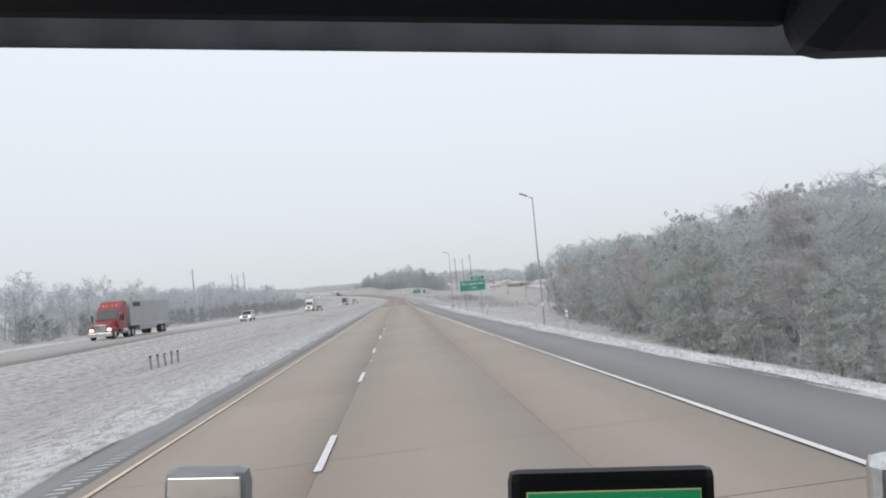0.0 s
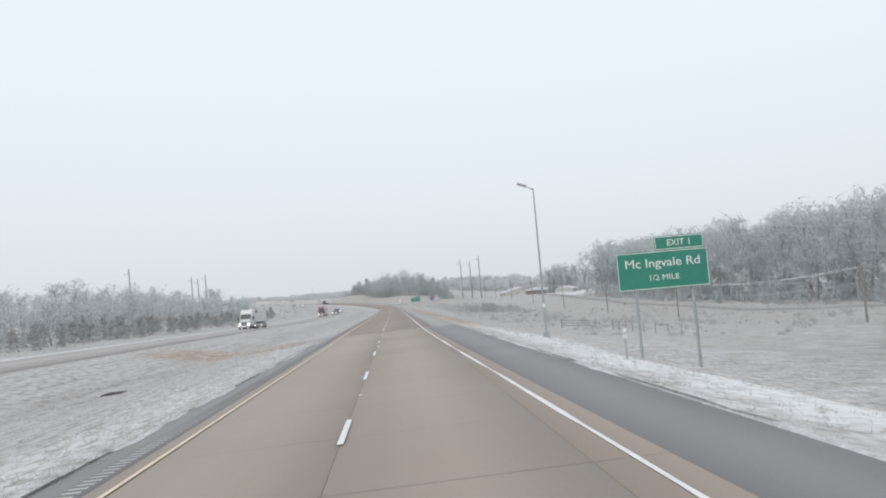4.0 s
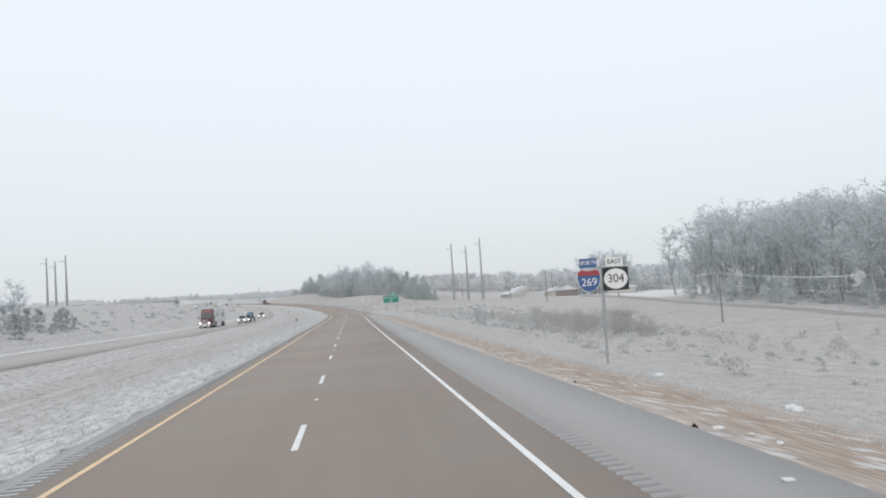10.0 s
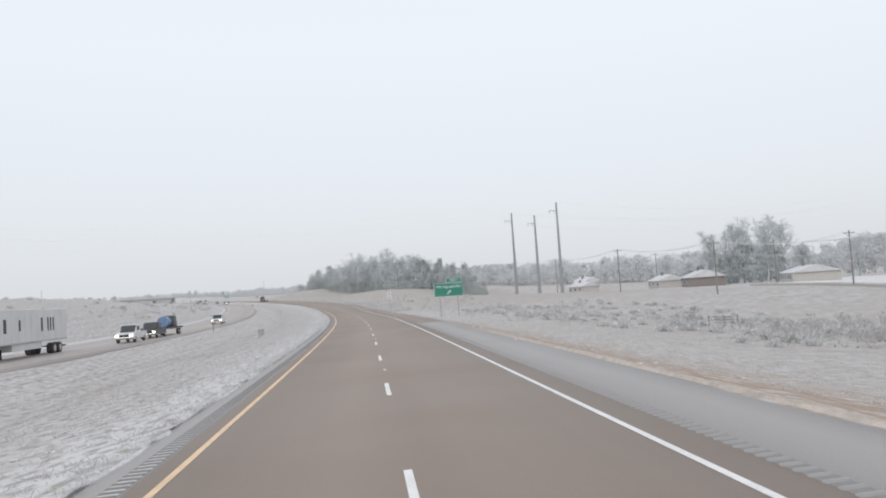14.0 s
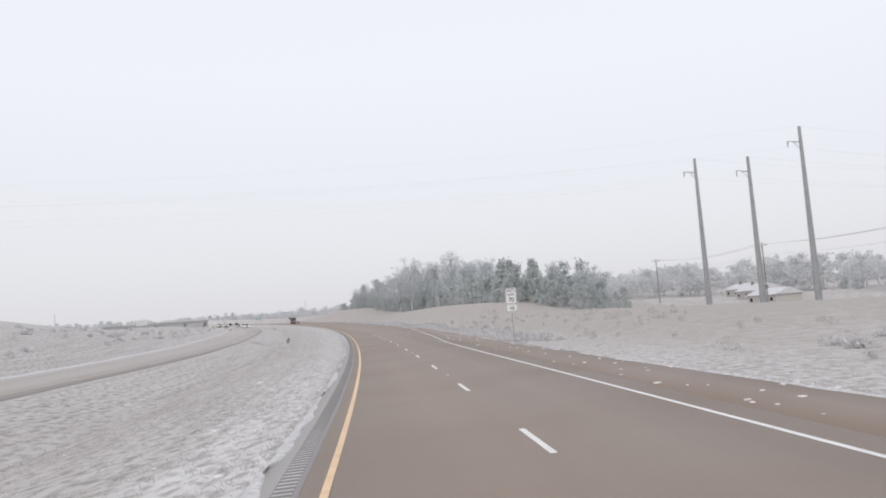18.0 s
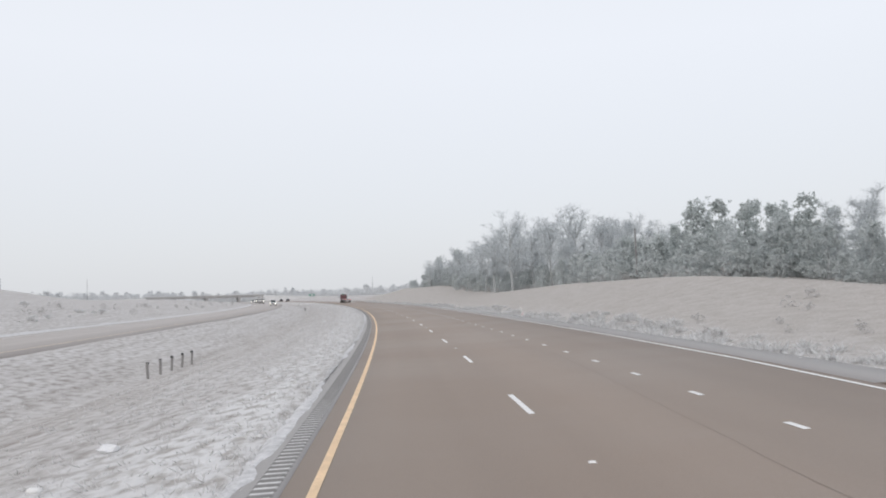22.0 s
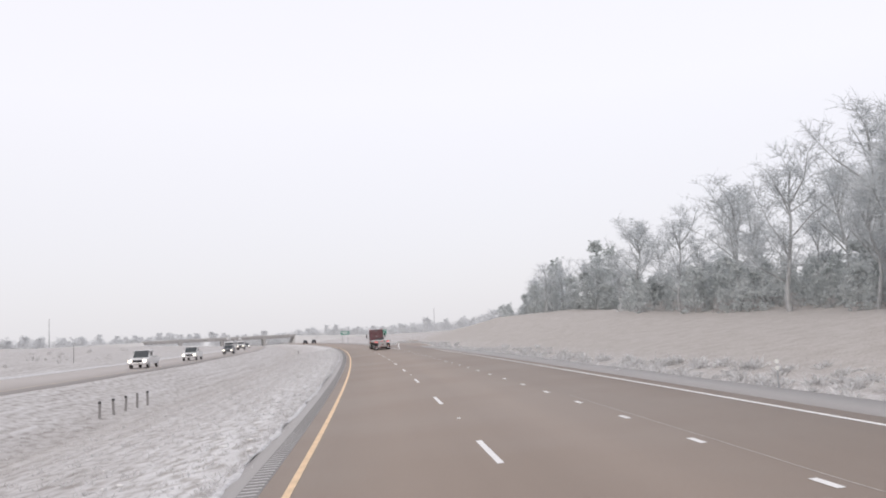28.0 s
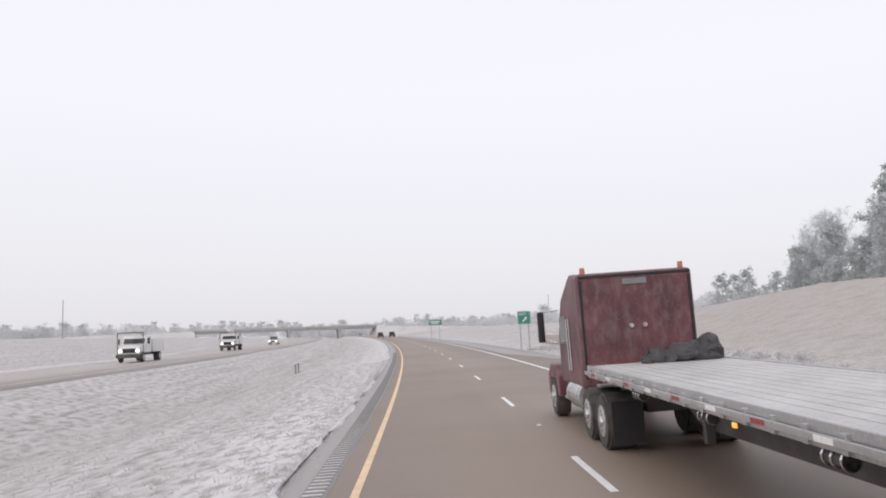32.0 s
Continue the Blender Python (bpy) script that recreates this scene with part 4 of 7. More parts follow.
def plant(kind, s, d, height, group):
    forms, H, name, label, cat = KINDS[kind]
    k = height / H
    m = spot(s, d, ground_at(s, d) - 0.15, tree_rs.uniform(0, 360)) @ Matrix.Diagonal((k * tree_rs.uniform(0.9, 1.15), k * tree_rs.uniform(0.9, 1.15), k, 1))
    e = thing(name, m, label, cat, group)
    for nm, me in zip(("trunk", "crown"), forms[tree_rs.randint(len(forms))]):
        o = new(nm, me)
        o.parent = e
    return e


def thicket(name, forms, H, places, leaf, label, bark=None):
    """Many far trees that nobody could count, in one mesh of crowns and one of stems."""
    rs = np.random.RandomState(len(places))
    bits = [[], []]
    for s, d, h in places:
        form = forms[rs.randint(len(forms))]
        a, k = rs.uniform(0, 6.28), h / H
        w = k * rs.uniform(0.9, 1.3)
        r = np.array([[math.cos(a) * w, -math.sin(a) * w, 0], [math.sin(a) * w, math.cos(a) * w, 0], [0, 0, k]])
        at = on_road(s, d, ground_at(s, d) - 0.2)
        for b, (v, f) in zip(bits, form):
            b.append((v @ r.T + at, f))
    crown = mesh_object(name, *joined(bits[1]), leaf)
    tagged(crown, label, "trees", kind="stuff")
    stems = mesh_object("stems", *joined(bits[0]), bark or M_rimebark, crown)
    return crown


# thick evergreen wood close beside the shoulder
front = lambda s: 18 + (s - 12) * 0.085
for s in np.arange(10, 152, 2.9):
    plant("cedar" if tree_rs.rand() < np.interp(s, [70, 125], [0.85, 0.3]) else "russet" if tree_rs.rand() < 0.4 else "bare", s + tree_rs.uniform(-1, 1), front(s) + tree_rs.uniform(-0.8, 1.6), tree_rs.uniform(5.2, 8.4), "wood beside the shoulder")
for s in np.arange(8, 156, 3.2):
    plant("cedar" if tree_rs.rand() < 0.5 else "russet" if tree_rs.rand() < 0.45 else "bare", s, front(s) + 5 + tree_rs.uniform(-2, 2.5), tree_rs.uniform(8.4, 11.2), "wood beside the shoulder")
for s in np.arange(6, 148, 3.8):
    plant("bare" if tree_rs.rand() < 0.65 else "cedar", s, front(s) + 13 + tree_rs.uniform(-3, 5), tree_rs.uniform(10.8, 13.6), "wood beside the shoulder")
for s in np.arange(4, 170, 4.2):
    plant("bare" if tree_rs.rand() < 0.7 else "cedar", s, front(s) + 21 + tree_rs.uniform(-3, 5), tree_rs.uniform(12.2, 14.4), "wood beside the shoulder")
# the clump on the bank past the pole line
for s, d, h in [(744, 58, 11.5), (750, 55, 12.5), (755, 63, 13), (761, 57, 14), (767, 66, 15), (772, 57, 15.5), (776, 62, 14), (783, 55, 9.5), (788, 61, 12), (795, 55, 10), (800, 62, 11), (806, 58, 10.5), (741, 64, 11)]:
    plant("pine", s, d, h, "trees on the bank")
for s, d, h in [(815, 66, 14), (823, 58, 15), (832, 64, 17), (840, 67, 17.5), (846, 52, 18), (852, 60, 20), (859, 44, 21.5), (866, 66, 23), (871, 54, 20), (876, 43, 18.5), (882, 62, 20), (889, 50, 19), (895, 58, 20), (903, 47, 18), (911, 60, 18), (919, 50, 17), (928, 58, 16), (937, 49, 15.5), (951, 49, 16), (961, 58, 14), (845, 75, 19), (860, 80, 20), (880, 78, 20), (900, 76, 19), (925, 74, 18), (830, 80, 16)]:
    plant("bare", s, d, h * 1.18, "trees on the bank")
for s in np.arange(812, 968, 5.0):
    plant("far_cedar", s, 64 + tree_rs.uniform(-8, 10), tree_rs.uniform(4.5, 8.5), "trees on the bank")
for s in np.arange(818, 962, 7.0):
    plant("bare", s, 56 + tree_rs.uniform(-9, 22), np.interp(s, [818, 860, 900, 962], [13, 18, 17, 12]) * tree_rs.uniform(0.8, 1.05), "trees on the bank")
for s in np.arange(746, 812, 6.0):
    plant("far_cedar" if tree_rs.rand() < 0.6 else "pine", s, 66 + tree_rs.uniform(-8, 8), tree_rs.uniform(6, 9.5), "trees on the bank")
for s, d, h in [(1006, 66, 17), (1012, 64, 18.5), (1019, 70, 16), (1032, 62, 16), (1041, 62, 17.5), (1050, 66, 15), (1060, 63, 13), (1071, 66, 12)]:
    plant("pine" if h > 16.4 else "bare", s, d, h, "trees above the exit")
for s in np.arange(990, 1090, 6.0):
    plant("far_cedar", s, 60 + tree_rs.uniform(-5, 8), tree_rs.uniform(3.5, 6.5), "trees above the exit")
# single trees round the houses and the field's end
for s, d, h in [(509, 109, 20), (516, 116, 19), (500, 118, 21), (560, 128, 13), (566, 133, 12), (573, 127, 11), (640, 150, 13), (668, 120, 11), (690, 140, 13), (588, 112, 18), (596, 118, 19.5), (604, 113, 20), (611, 120, 19), (618, 114, 18), (624, 122, 18), (601, 126, 19), (614, 128, 18)]:
    plant("bare", s, d, h, "trees round the field")
for s in np.arange(984, 1068, 3.6):
    plant("far_cedar", s, tree_rs.uniform(55, 72), tree_rs.uniform(6, 10.5), "trees above the exit")
for s in np.arange(986, 1060, 6.0):
    plant("bare", s, tree_rs.uniform(50, 74), tree_rs.uniform(10, 14.5), "trees above the exit")
for s, d, h in [(694, 58, 8.5), (700, 55, 11), (706, 61, 12.5), (711, 56, 12), (717, 63, 13), (722, 56, 12.5), (728, 60, 13), (733, 55, 12), (738, 62, 12)]:
    plant("pine" if int(s) % 2 else "bare", s, d, h, "trees on the bank")
for s in np.arange(684, 744, 2.6):
    plant("far_cedar", s, tree_rs.uniform(50, 64), np.interp(s, [676, 700, 744], [3.2, 7.5, 8.5]) * tree_rs.uniform(0.75, 1.15), "trees on the bank")
for s in np.arange(736, 812, 3.0):
    plant("far_cedar", s, tree_rs.uniform(54, 66), tree_rs.uniform(5, 10.5), "trees on the bank")
for s in np.arange(584, 632, 4.0):
    plant("far_cedar", s, tree_rs.uniform(110, 122), tree_rs.uniform(6, 12), "trees round the field")
plant("far_cedar", 294, -58, 8.5, "trees beyond the opposite carriageway")
plant("far_cedar", 302, -60, 6.5, "trees beyond the opposite carriageway")
wr = np.random.RandomState(3)
far_wood = [(s, d + wr.uniform(-4, 6), wr.uniform(23, 28.5)) for s in np.arange(225, 520, 6.0) for d in (108, 121, 136)]
far_wood += [(s, np.interp(s, [128, 160, 225], [26, 55, 92]) + q, np.interp(s, [132, 225], [12, 20]) * wr.uniform(0.8, 1.1)) for s in np.arange(132, 225, 5.0) for q in (4, 16)]
thicket("far_wood", BARE_LIGHT, 18, far_wood, M_twig, "long frosted grey wood beyond the field")
under = [(s + wr.uniform(-3, 3), d + wr.uniform(-6, 10), wr.uniform(3, 7)) for s in np.arange(228, 520, 4.0) for d in (104, 122)]
under += [(s, np.interp(s, [128, 160, 225], [26, 55, 92]) + q, wr.uniform(3, 7)) for s in np.arange(132, 228, 4.0) for q in (0, 14)]
under += [(s + wr.uniform(-3, 3), d + wr.uniform(-6, 6), wr.uniform(2.5, 5)) for s in np.arange(40, 425, 5.0) for d in (-56, -74)]
bank_under = [(s + wr.uniform(-2, 2), d + wr.uniform(-5, 5), wr.uniform(3.5, 8.5)) for s in np.arange(742, 965, 3.0) for d in (51, 59, 70)]
under += [(s + wr.uniform(-2, 2), d + wr.uniform(-5, 5), wr.uniform(3, 6)) for s in np.arange(990, 1090, 4.0) for d in (62, 72)]
under += [(s, d + wr.uniform(-8, 8), wr.uniform(4, 7)) for s in np.arange(540, 790, 6) for d in (166,)]
bank_under += [(s, 57 + wr.uniform(-6, 10), np.interp(s, [680, 745], [1.8, 5.0]) * wr.uniform(0.8, 1.1)) for s in np.arange(680, 745, 1.6)]
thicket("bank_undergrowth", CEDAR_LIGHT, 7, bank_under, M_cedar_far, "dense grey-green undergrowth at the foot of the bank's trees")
thicket("undergrowth", CEDAR_LIGHT, 7, under, M_twig, "tangled frosted undergrowth at the foot of the woods")
left_wood = [(s + wr.uniform(-3, 3), d + wr.uniform(-5, 5), wr.uniform(8.5, 12) * (0.75 if d > -60 else 1)) for s in np.arange(40, 425, 5.0) for d in (-52, -64, -82)]
thicket("left_wood", BARE_LIGHT, 18, left_wood, M_twig, "frosted bare wood beyond the opposite carriageway")
thicket("left_thicket", CEDAR_LIGHT, 7, [(s + wr.uniform(-3, 3), -47 + wr.uniform(-6, 4), wr.uniform(1.8, 4.4)) for s in np.arange(45, 425, 2.2)], M_shrub, "frosted grey shrubs beyond the opposite carriageway")
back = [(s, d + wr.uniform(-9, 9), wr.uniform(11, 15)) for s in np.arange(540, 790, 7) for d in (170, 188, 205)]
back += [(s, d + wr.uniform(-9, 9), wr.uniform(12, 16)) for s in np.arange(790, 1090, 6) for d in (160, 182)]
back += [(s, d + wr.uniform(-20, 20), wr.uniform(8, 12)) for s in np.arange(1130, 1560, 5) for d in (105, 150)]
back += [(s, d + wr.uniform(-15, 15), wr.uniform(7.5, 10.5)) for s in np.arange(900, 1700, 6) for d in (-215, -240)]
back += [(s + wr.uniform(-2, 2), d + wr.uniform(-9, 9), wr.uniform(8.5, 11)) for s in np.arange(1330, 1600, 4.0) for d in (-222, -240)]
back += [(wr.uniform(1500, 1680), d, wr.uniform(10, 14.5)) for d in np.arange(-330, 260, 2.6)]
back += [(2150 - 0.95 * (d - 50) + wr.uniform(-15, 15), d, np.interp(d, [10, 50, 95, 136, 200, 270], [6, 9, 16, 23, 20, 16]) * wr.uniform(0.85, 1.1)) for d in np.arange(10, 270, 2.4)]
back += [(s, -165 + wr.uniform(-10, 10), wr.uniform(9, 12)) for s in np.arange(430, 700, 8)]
# rimed trees whose pale colour stands in for haze
thicket("distant_trees", BARE_FAR, 18, back, M_rime_haze, "distant line of frosted trees, paled for haze", M_rime_haze)
brush = [(wr.uniform(395, 470), wr.uniform(26, 55), wr.uniform(0.9, 2.0)) for _ in range(170)]
brush += [(wr.uniform(190, 400), wr.uniform(20, 90), wr.uniform(0.6, 1.6)) for _ in range(300)]
brush += [(wr.uniform(470, 700), wr.uniform(16, 36), wr.uniform(0.5, 1.2)) for _ in range(140)]
brush += [(wr.uniform(120, 1000), wr.uniform(-52, -40), wr.uniform(0.5, 1.3)) for _ in range(160)]
brush += [(wr.uniform(735, 960), wr.uniform(48, 62), wr.uniform(1.2, 2.6)) for _ in range(110)]
tussocks = [(s, right_edge(s) + 4.5 + 6.5 * wr.rand() ** 1.3 + 1.2 * math.sin(s / 11), wr.uniform(0.35, 1.0) ** 1.3) for s in wr.uniform(590, 1030, 1700)]
tussocks += [(s, wr.uniform(22, 50), wr.uniform(0.4, 1.3)) for s in wr.uniform(380, 560, 420)]
tussocks += [(s, wr.uniform(-95, -40), wr.uniform(0.4, 1.2)) for s in wr.uniform(380, 760, 300)]
tussocks += [(s, wr.uniform(18, 40), wr.uniform(0.3, 0.8)) for s in wr.uniform(180, 380, 220)]
tussocks += [(s, wr.uniform(-21, -6), wr.uniform(0.12, 0.26)) for s in wr.uniform(10, 1010, 500)]
thicket("frosted_tussocks", HUMMOCK, 1.0, tussocks, M_rimegrass, "rounded pale tussocks of frosted grass and weeds")
thicket("frosted_brush", BRUSH, 2.0, brush, M_bush, "low frosted brush and weeds in the field")

# frosted grass: blades in tufts along both verges
gr = np.random.RandomState(9)
def grass(name, count, s0, s1, d_of, size, label):
    s = gr.uniform(s0, s1, count)
    d = d_of(s, gr.rand(count))
    base = np.repeat(on_road(s, d, ground_h(s, d) - 0.02), 5, 0)
    base[:, :2] += gr.normal(size=(len(base), 2)) * 0.09
    tip = base + gr.normal(size=base.shape) * [size * 0.7, size * 0.7, 0] + np.column_stack([np.zeros((len(base), 2)), gr.uniform(0.4, 1.1, len(base)) * size])
    ob = mesh_object(name, *slivers(base, tip, np.full(len(base), 0.03), gr), M_blade)
    tagged(ob, label, "grass", kind="stuff")
grass("median_grass", 48000, 0, 1010, lambda s, u: left_edge(s) + 0.05 - 12 * u ** 2.1, 0.13, "frosted grass tufts along the median verge")
grass("verge_grass", 26000, 0, 1010, lambda s, u: right_edge(s) + 0.1 + 12 * u ** 1.4 + np.where((s > 172) & (s < 470), 3.6, np.where(s > 640, 1.1, 0)), 0.13, "frosted grass tufts along the right verge")

# a leafless sapling clump by the ditch
for s, d, h in ((396, 19.8, 3.6), (397.2, 20.8, 2.6), (395.4, 20.6, 3.0)):
    plant("bare", s, d, h, "saplings by the ditch")

for k in range(34):
    plant("bush", tree_rs.uniform(366, 404), tree_rs.uniform(25, 38), tree_rs.uniform(1.8, 3.8), "bushes by the ditch")
for k in range(22):
    plant("bush", tree_rs.uniform(404, 470), tree_rs.uniform(27, 46), tree_rs.uniform(1.2, 2.4), "bushes by the ditch")
for k in range(14):
    plant("bush", tree_rs.uniform(205, 330), tree_rs.uniform(-62, -44), tree_rs.uniform(1.6, 3.4), "bushes beyond the opposite carriageway")

# ---- signs ----
def sign_plate(parent, name, w, h, x, z, mat, edge=M_signwhite, r=0.12, y=0.0, rim=0.05):
    p = part(name, extrude_xz(rounded(w, h, r, x, z), 0.03, y), mat, parent)
    # a raised rim of four bars just inside the edge
    bm = bmesh.new()
    a, b = w / 2 - rim, h / 2 - rim
    for sx, sz, lx, lz in ((0, b, 2 * a, 0.035), (0, -b, 2 * a, 0.035), (a, 0, 0.035, 2 * b), (-a, 0, 0.035, 2 * b)):
        box((lx, 0.006, lz), (x + sx, y - 0.018, z + sz), bm=bm)
    part("border", bm, edge, p)
    return p


def posts(parent, xs, top, bottom, r=0.07, y=0.06, mat=M_steel, square=False):
    for x in xs:
        part("post", box((2 * r, 2 * r, top - bottom), (x, y, (top + bottom) / 2), 0.01) if square else rod((x, y, bottom), (x, y, top), r, r, 12), mat, parent)


def guide_sign(s, d0, w, h, z0, tab_w, tab_x, lines_, arrow, base, label):
    """A green guide sign on two posts, d0 its near edge."""
    m = spot(s, d0 + w / 2, 0)
    e = thing("guide_sign", m, label, "road sign")
    panel = sign_plate(e, "panel", w, h, 0, z0 + h / 2, M_green, r=0.2)
    tab = sign_plate(e, "exit_tab", tab_w, 0.72, tab_x, z0 + h + 0.37, M_green, r=0.08)
    letters("lettering", "EXIT 1", 0.46, tab_x, z0 + h + 0.36, -0.02, M_signwhite, tab)
    for text, size, z in lines_:
        letters("lettering", text, size, 0, z0 + z, -0.02, M_signwhite, panel, 1.14)
    if arrow:
        bm = box((0.11, 0.008, 0.75), (0, -0.02, z0 + 0.62), 0, (0, 45, 0))
        extrude_xz([(0.38, z0 + 1.0), (0.0, z0 + 0.93), (0.31, z0 + 0.62)], 0.008, -0.02, bm)
        part("arrow", bm, M_signwhite, panel)
    for x in (-w * 0.31, w * 0.31):
        part("post", rod((x, 0.1, ground_at(s, d0 + w / 2 + x) - 0.3), (x, 0.1, z0 + h * 0.9), 0.075, 0.075, 12), M_steel, e)
    part("rail", box((w * 0.9, 0.05, 0.07), (0, 0.045, z0 + h * 0.3)), M_steel, e)
    part("rail", box((w * 0.9, 0.05, 0.07), (0, 0.045, z0 + h * 0.75)), M_steel, e)
    return e


guide_sign(148.4, 12.6, 4.8, 1.95, 1.98, 2.6, 0.95, [("Mc Ingvale Rd", 0.62, 1.33), ("1/2 MILE", 0.40, 0.58)], False, -1.0,
           "large green exit sign with an exit tab on two steel posts")
guide_sign(524.3, 12.5, 4.75, 2.2, 2.35, 2.5, 0.95, [("Mc Ingvale Rd", 0.62, 1.60)], True, -0.5,
           "large green exit sign with a slanted white arrow on two posts")

# route markers on one post
rm = thing("route_markers", spot(312, 11.7, 0), "pair of route shields with small direction plates on one post", "road sign")
part("post", box((0.09, 0.09, 4.2), (0, 0.08, 1.45), 0.01), M_steel, rm)
part("rail", box((2.0, 0.04, 0.08), (0, 0.03, 2.9)), M_steel, rm)
nb = part("north_plate", extrude_xz(rounded(0.75, 0.38, 0.04, -0.58, 3.62), 0.02), M_blue, rm)
letters("lettering", "NORTH", 0.25, -0.58, 3.62, -0.014, M_signwhite, nb)
SHIELD = [(-0.46, 0.36), (-0.30, 0.44), (0, 0.38), (0.30, 0.44), (0.46, 0.36), (0.50, 0.10), (0.42, -0.22), (0.22, -0.42), (0, -0.50), (-0.22, -0.42), (-0.42, -0.22), (-0.50, 0.10)]
back_plate = part("shield_rim", extrude_xz([(-0.58 + x * 1.06, 2.9 + z * 1.06) for x, z in SHIELD], 0.02, 0.004), M_signwhite, rm)
shield = part("shield", extrude_xz([(-0.58 + x, 2.9 + z) for x, z in SHIELD], 0.02, -0.008), M_blue, rm)
part("crown_band", extrude_xz([(-0.58 - 0.485, 3.09), (-0.58 - 0.45, 3.26), (-0.58 - 0.30, 3.335), (-0.58, 3.275), (-0.58 + 0.30, 3.335), (-0.58 + 0.45, 3.26), (-0.58 + 0.485, 3.09)], 0.008, -0.02), M_red, shield)
letters("lettering", "269", 0.46, -0.58, 2.80, -0.022, M_signwhite, shield)
ep = part("east_plate", extrude_xz(rounded(0.75, 0.38, 0.04, 0.56, 3.62), 0.02), M_signwhite, rm)
letters("lettering", "EAST", 0.27, 0.56, 3.62, -0.014, M_black, ep)
sq = part("state_marker", extrude_xz(rounded(1.12, 0.98, 0.05, 0.58, 2.9), 0.02), M_black, rm)
part("oval", extrude_xz([(0.58 + 0.52 * math.cos(a), 2.9 + 0.43 * math.sin(a)) for a in np.linspace(0, 2 * math.pi, 28)[:-1]], 0.01, -0.014), M_signwhite, sq)
letters("lettering", "304", 0.50, 0.58, 2.9, -0.022, M_black, sq)

sl = thing("speed_limit_sign", spot(586.4, 10.9, -0.15), "white speed limit sign with black figures on a steel post", "road sign")
pan = sign_plate(sl, "panel", 1.12, 2.25, 0, 3.55, M_signwhite, M_black, 0.06)
for text, size, z in (("SPEED", 0.30, 4.40), ("LIMIT", 0.30, 4.05), ("70", 0.56, 3.58), ("MINIMUM", 0.22, 3.18), ("40", 0.48, 2.78)):
    letters("lettering", text, size, 0, z, -0.02, M_black, pan)
part("post", box((0.1, 0.1, 4.6), (0, 0.07, 2.0), 0.01), M_steel, sl)

xs = thing("exit_gore_sign", spot(1020.4, 8.7, 0), "small green exit sign with a slanted arrow on two posts", "road sign")
pan = sign_plate(xs, "panel", 1.35, 1.35, 0, 3.1, M_green, r=0.1)
letters("lettering", "EXIT 1", 0.36, 0, 3.45, -0.02, M_signwhite, pan)
bm = box((0.10, 0.008, 0.55), (0, -0.02, 2.88), 0, (0, 45, 0))
extrude_xz([(0.29, 3.17), (0.0, 3.12), (0.24, 2.88)], 0.008, -0.02, bm)
part("arrow", bm, M_signwhite, pan)
posts(xs, (-0.42, 0.42), 3.7, -0.6, 0.06)
fs = thing("far_guide_sign", spot(1170, 11.5, 0), "distant green guide sign on two posts", "road sign")
pan = sign_plate(fs, "panel", 3.9, 1.6, 0, 4.2, M_green, r=0.15)
part("writing_bar", box((2.8, 0.01, 0.28), (0, -0.02, 4.45)), M_signwhite, pan)
part("writing_bar", box((1.9, 0.01, 0.24), (0, -0.02, 3.95)), M_signwhite, pan)
posts(fs, (-1.2, 1.2), 4.8, -0.8, 0.09)
# back of a sign beyond the opposite carriageway
M_signback = plain("pale_rimed_sheet_metal", (0.66, 0.665, 0.675), 0.7, 0.1, 0.08, 1.0, 12)
bs = thing("sign_back", spot(702, -47.6, ground_at(702, -47.6)), "two-legged bare metal back of a sign beside the opposite carriageway", "road sign")
posts(bs, (-1.35, 1.35), 3.3, -0.4, 0.07, 0)
part("panel", box((2.6, 0.03, 1.25), (0, 0.0, 2.65), 0.01), M_signback, bs)
part("rail", box((2.7, 0.06, 0.09), (0, -0.05, 2.0), 0.01), M_steel, bs)
part("rail", box((2.7, 0.06, 0.05), (0, 0, 0.9), 0.01), M_steel, bs)

# delineators and marker posts
M_refl = plain("white_reflector", (0.75, 0.75, 0.72), 0.4)
for s, d in [(47.0, 10.9), (75.2, 9.4), (114, 9.8), (140.5, 10.4), (720, 12.6), (780, 12.8), (845, 12.9)]:
    e = thing("delineator_post", spot(s, d, ground_at(s, d)), "slim grey delineator post with a white reflector head", "marker post", "delineators on the verge")
    part("stake", box((0.07, 0.03, 1.15), (0, 0, 0.5), 0.005), M_steel, e)
    for z in (1.18, 0.94):
        part("reflector", rod((0, -0.03, z), (0, 0.0, z), 0.085, 0.085, 12), M_refl, e)
for s0, d0, n_, ds in [(52.6, -14.5, 5, 1.35), (497, -13.2, 3, 2.0), (673, -15.0, 5, 2.1), (858.9, -16.1, 5, 2.1), (1012, -13, 2, 1.6)]:
    for k in range(n_):
        s, d = s0 + k * ds, d0 + 0.05 * k
        e = thing("marker_stake", spot(s, d, ground_at(s, d) - 0.1), "short dark square stake round a drain in the median", "marker post", "stakes in the median")
        part("stake", box((0.13, 0.06, 1.0), (0, 0, 0.42), 0.008, (wr.uniform(-4, 4), wr.uniform(-4, 4), 0)), M_pole, e)
        part("cap", box((0.14, 0.07, 0.12), (0, 0, 0.9), 0.005), M_black, e)
for s, d in [(512, -21.0), (930, -40.5)]:
    e = thing("thin_marker", spot(s, d, ground_at(s, d)), "tall thin dark marker rod beside the opposite carriageway", "marker post")
    part("rod", rod((0, 0, -0.2), (0, 0, 2.4), 0.05, 0.04, 8), M_pole, e)

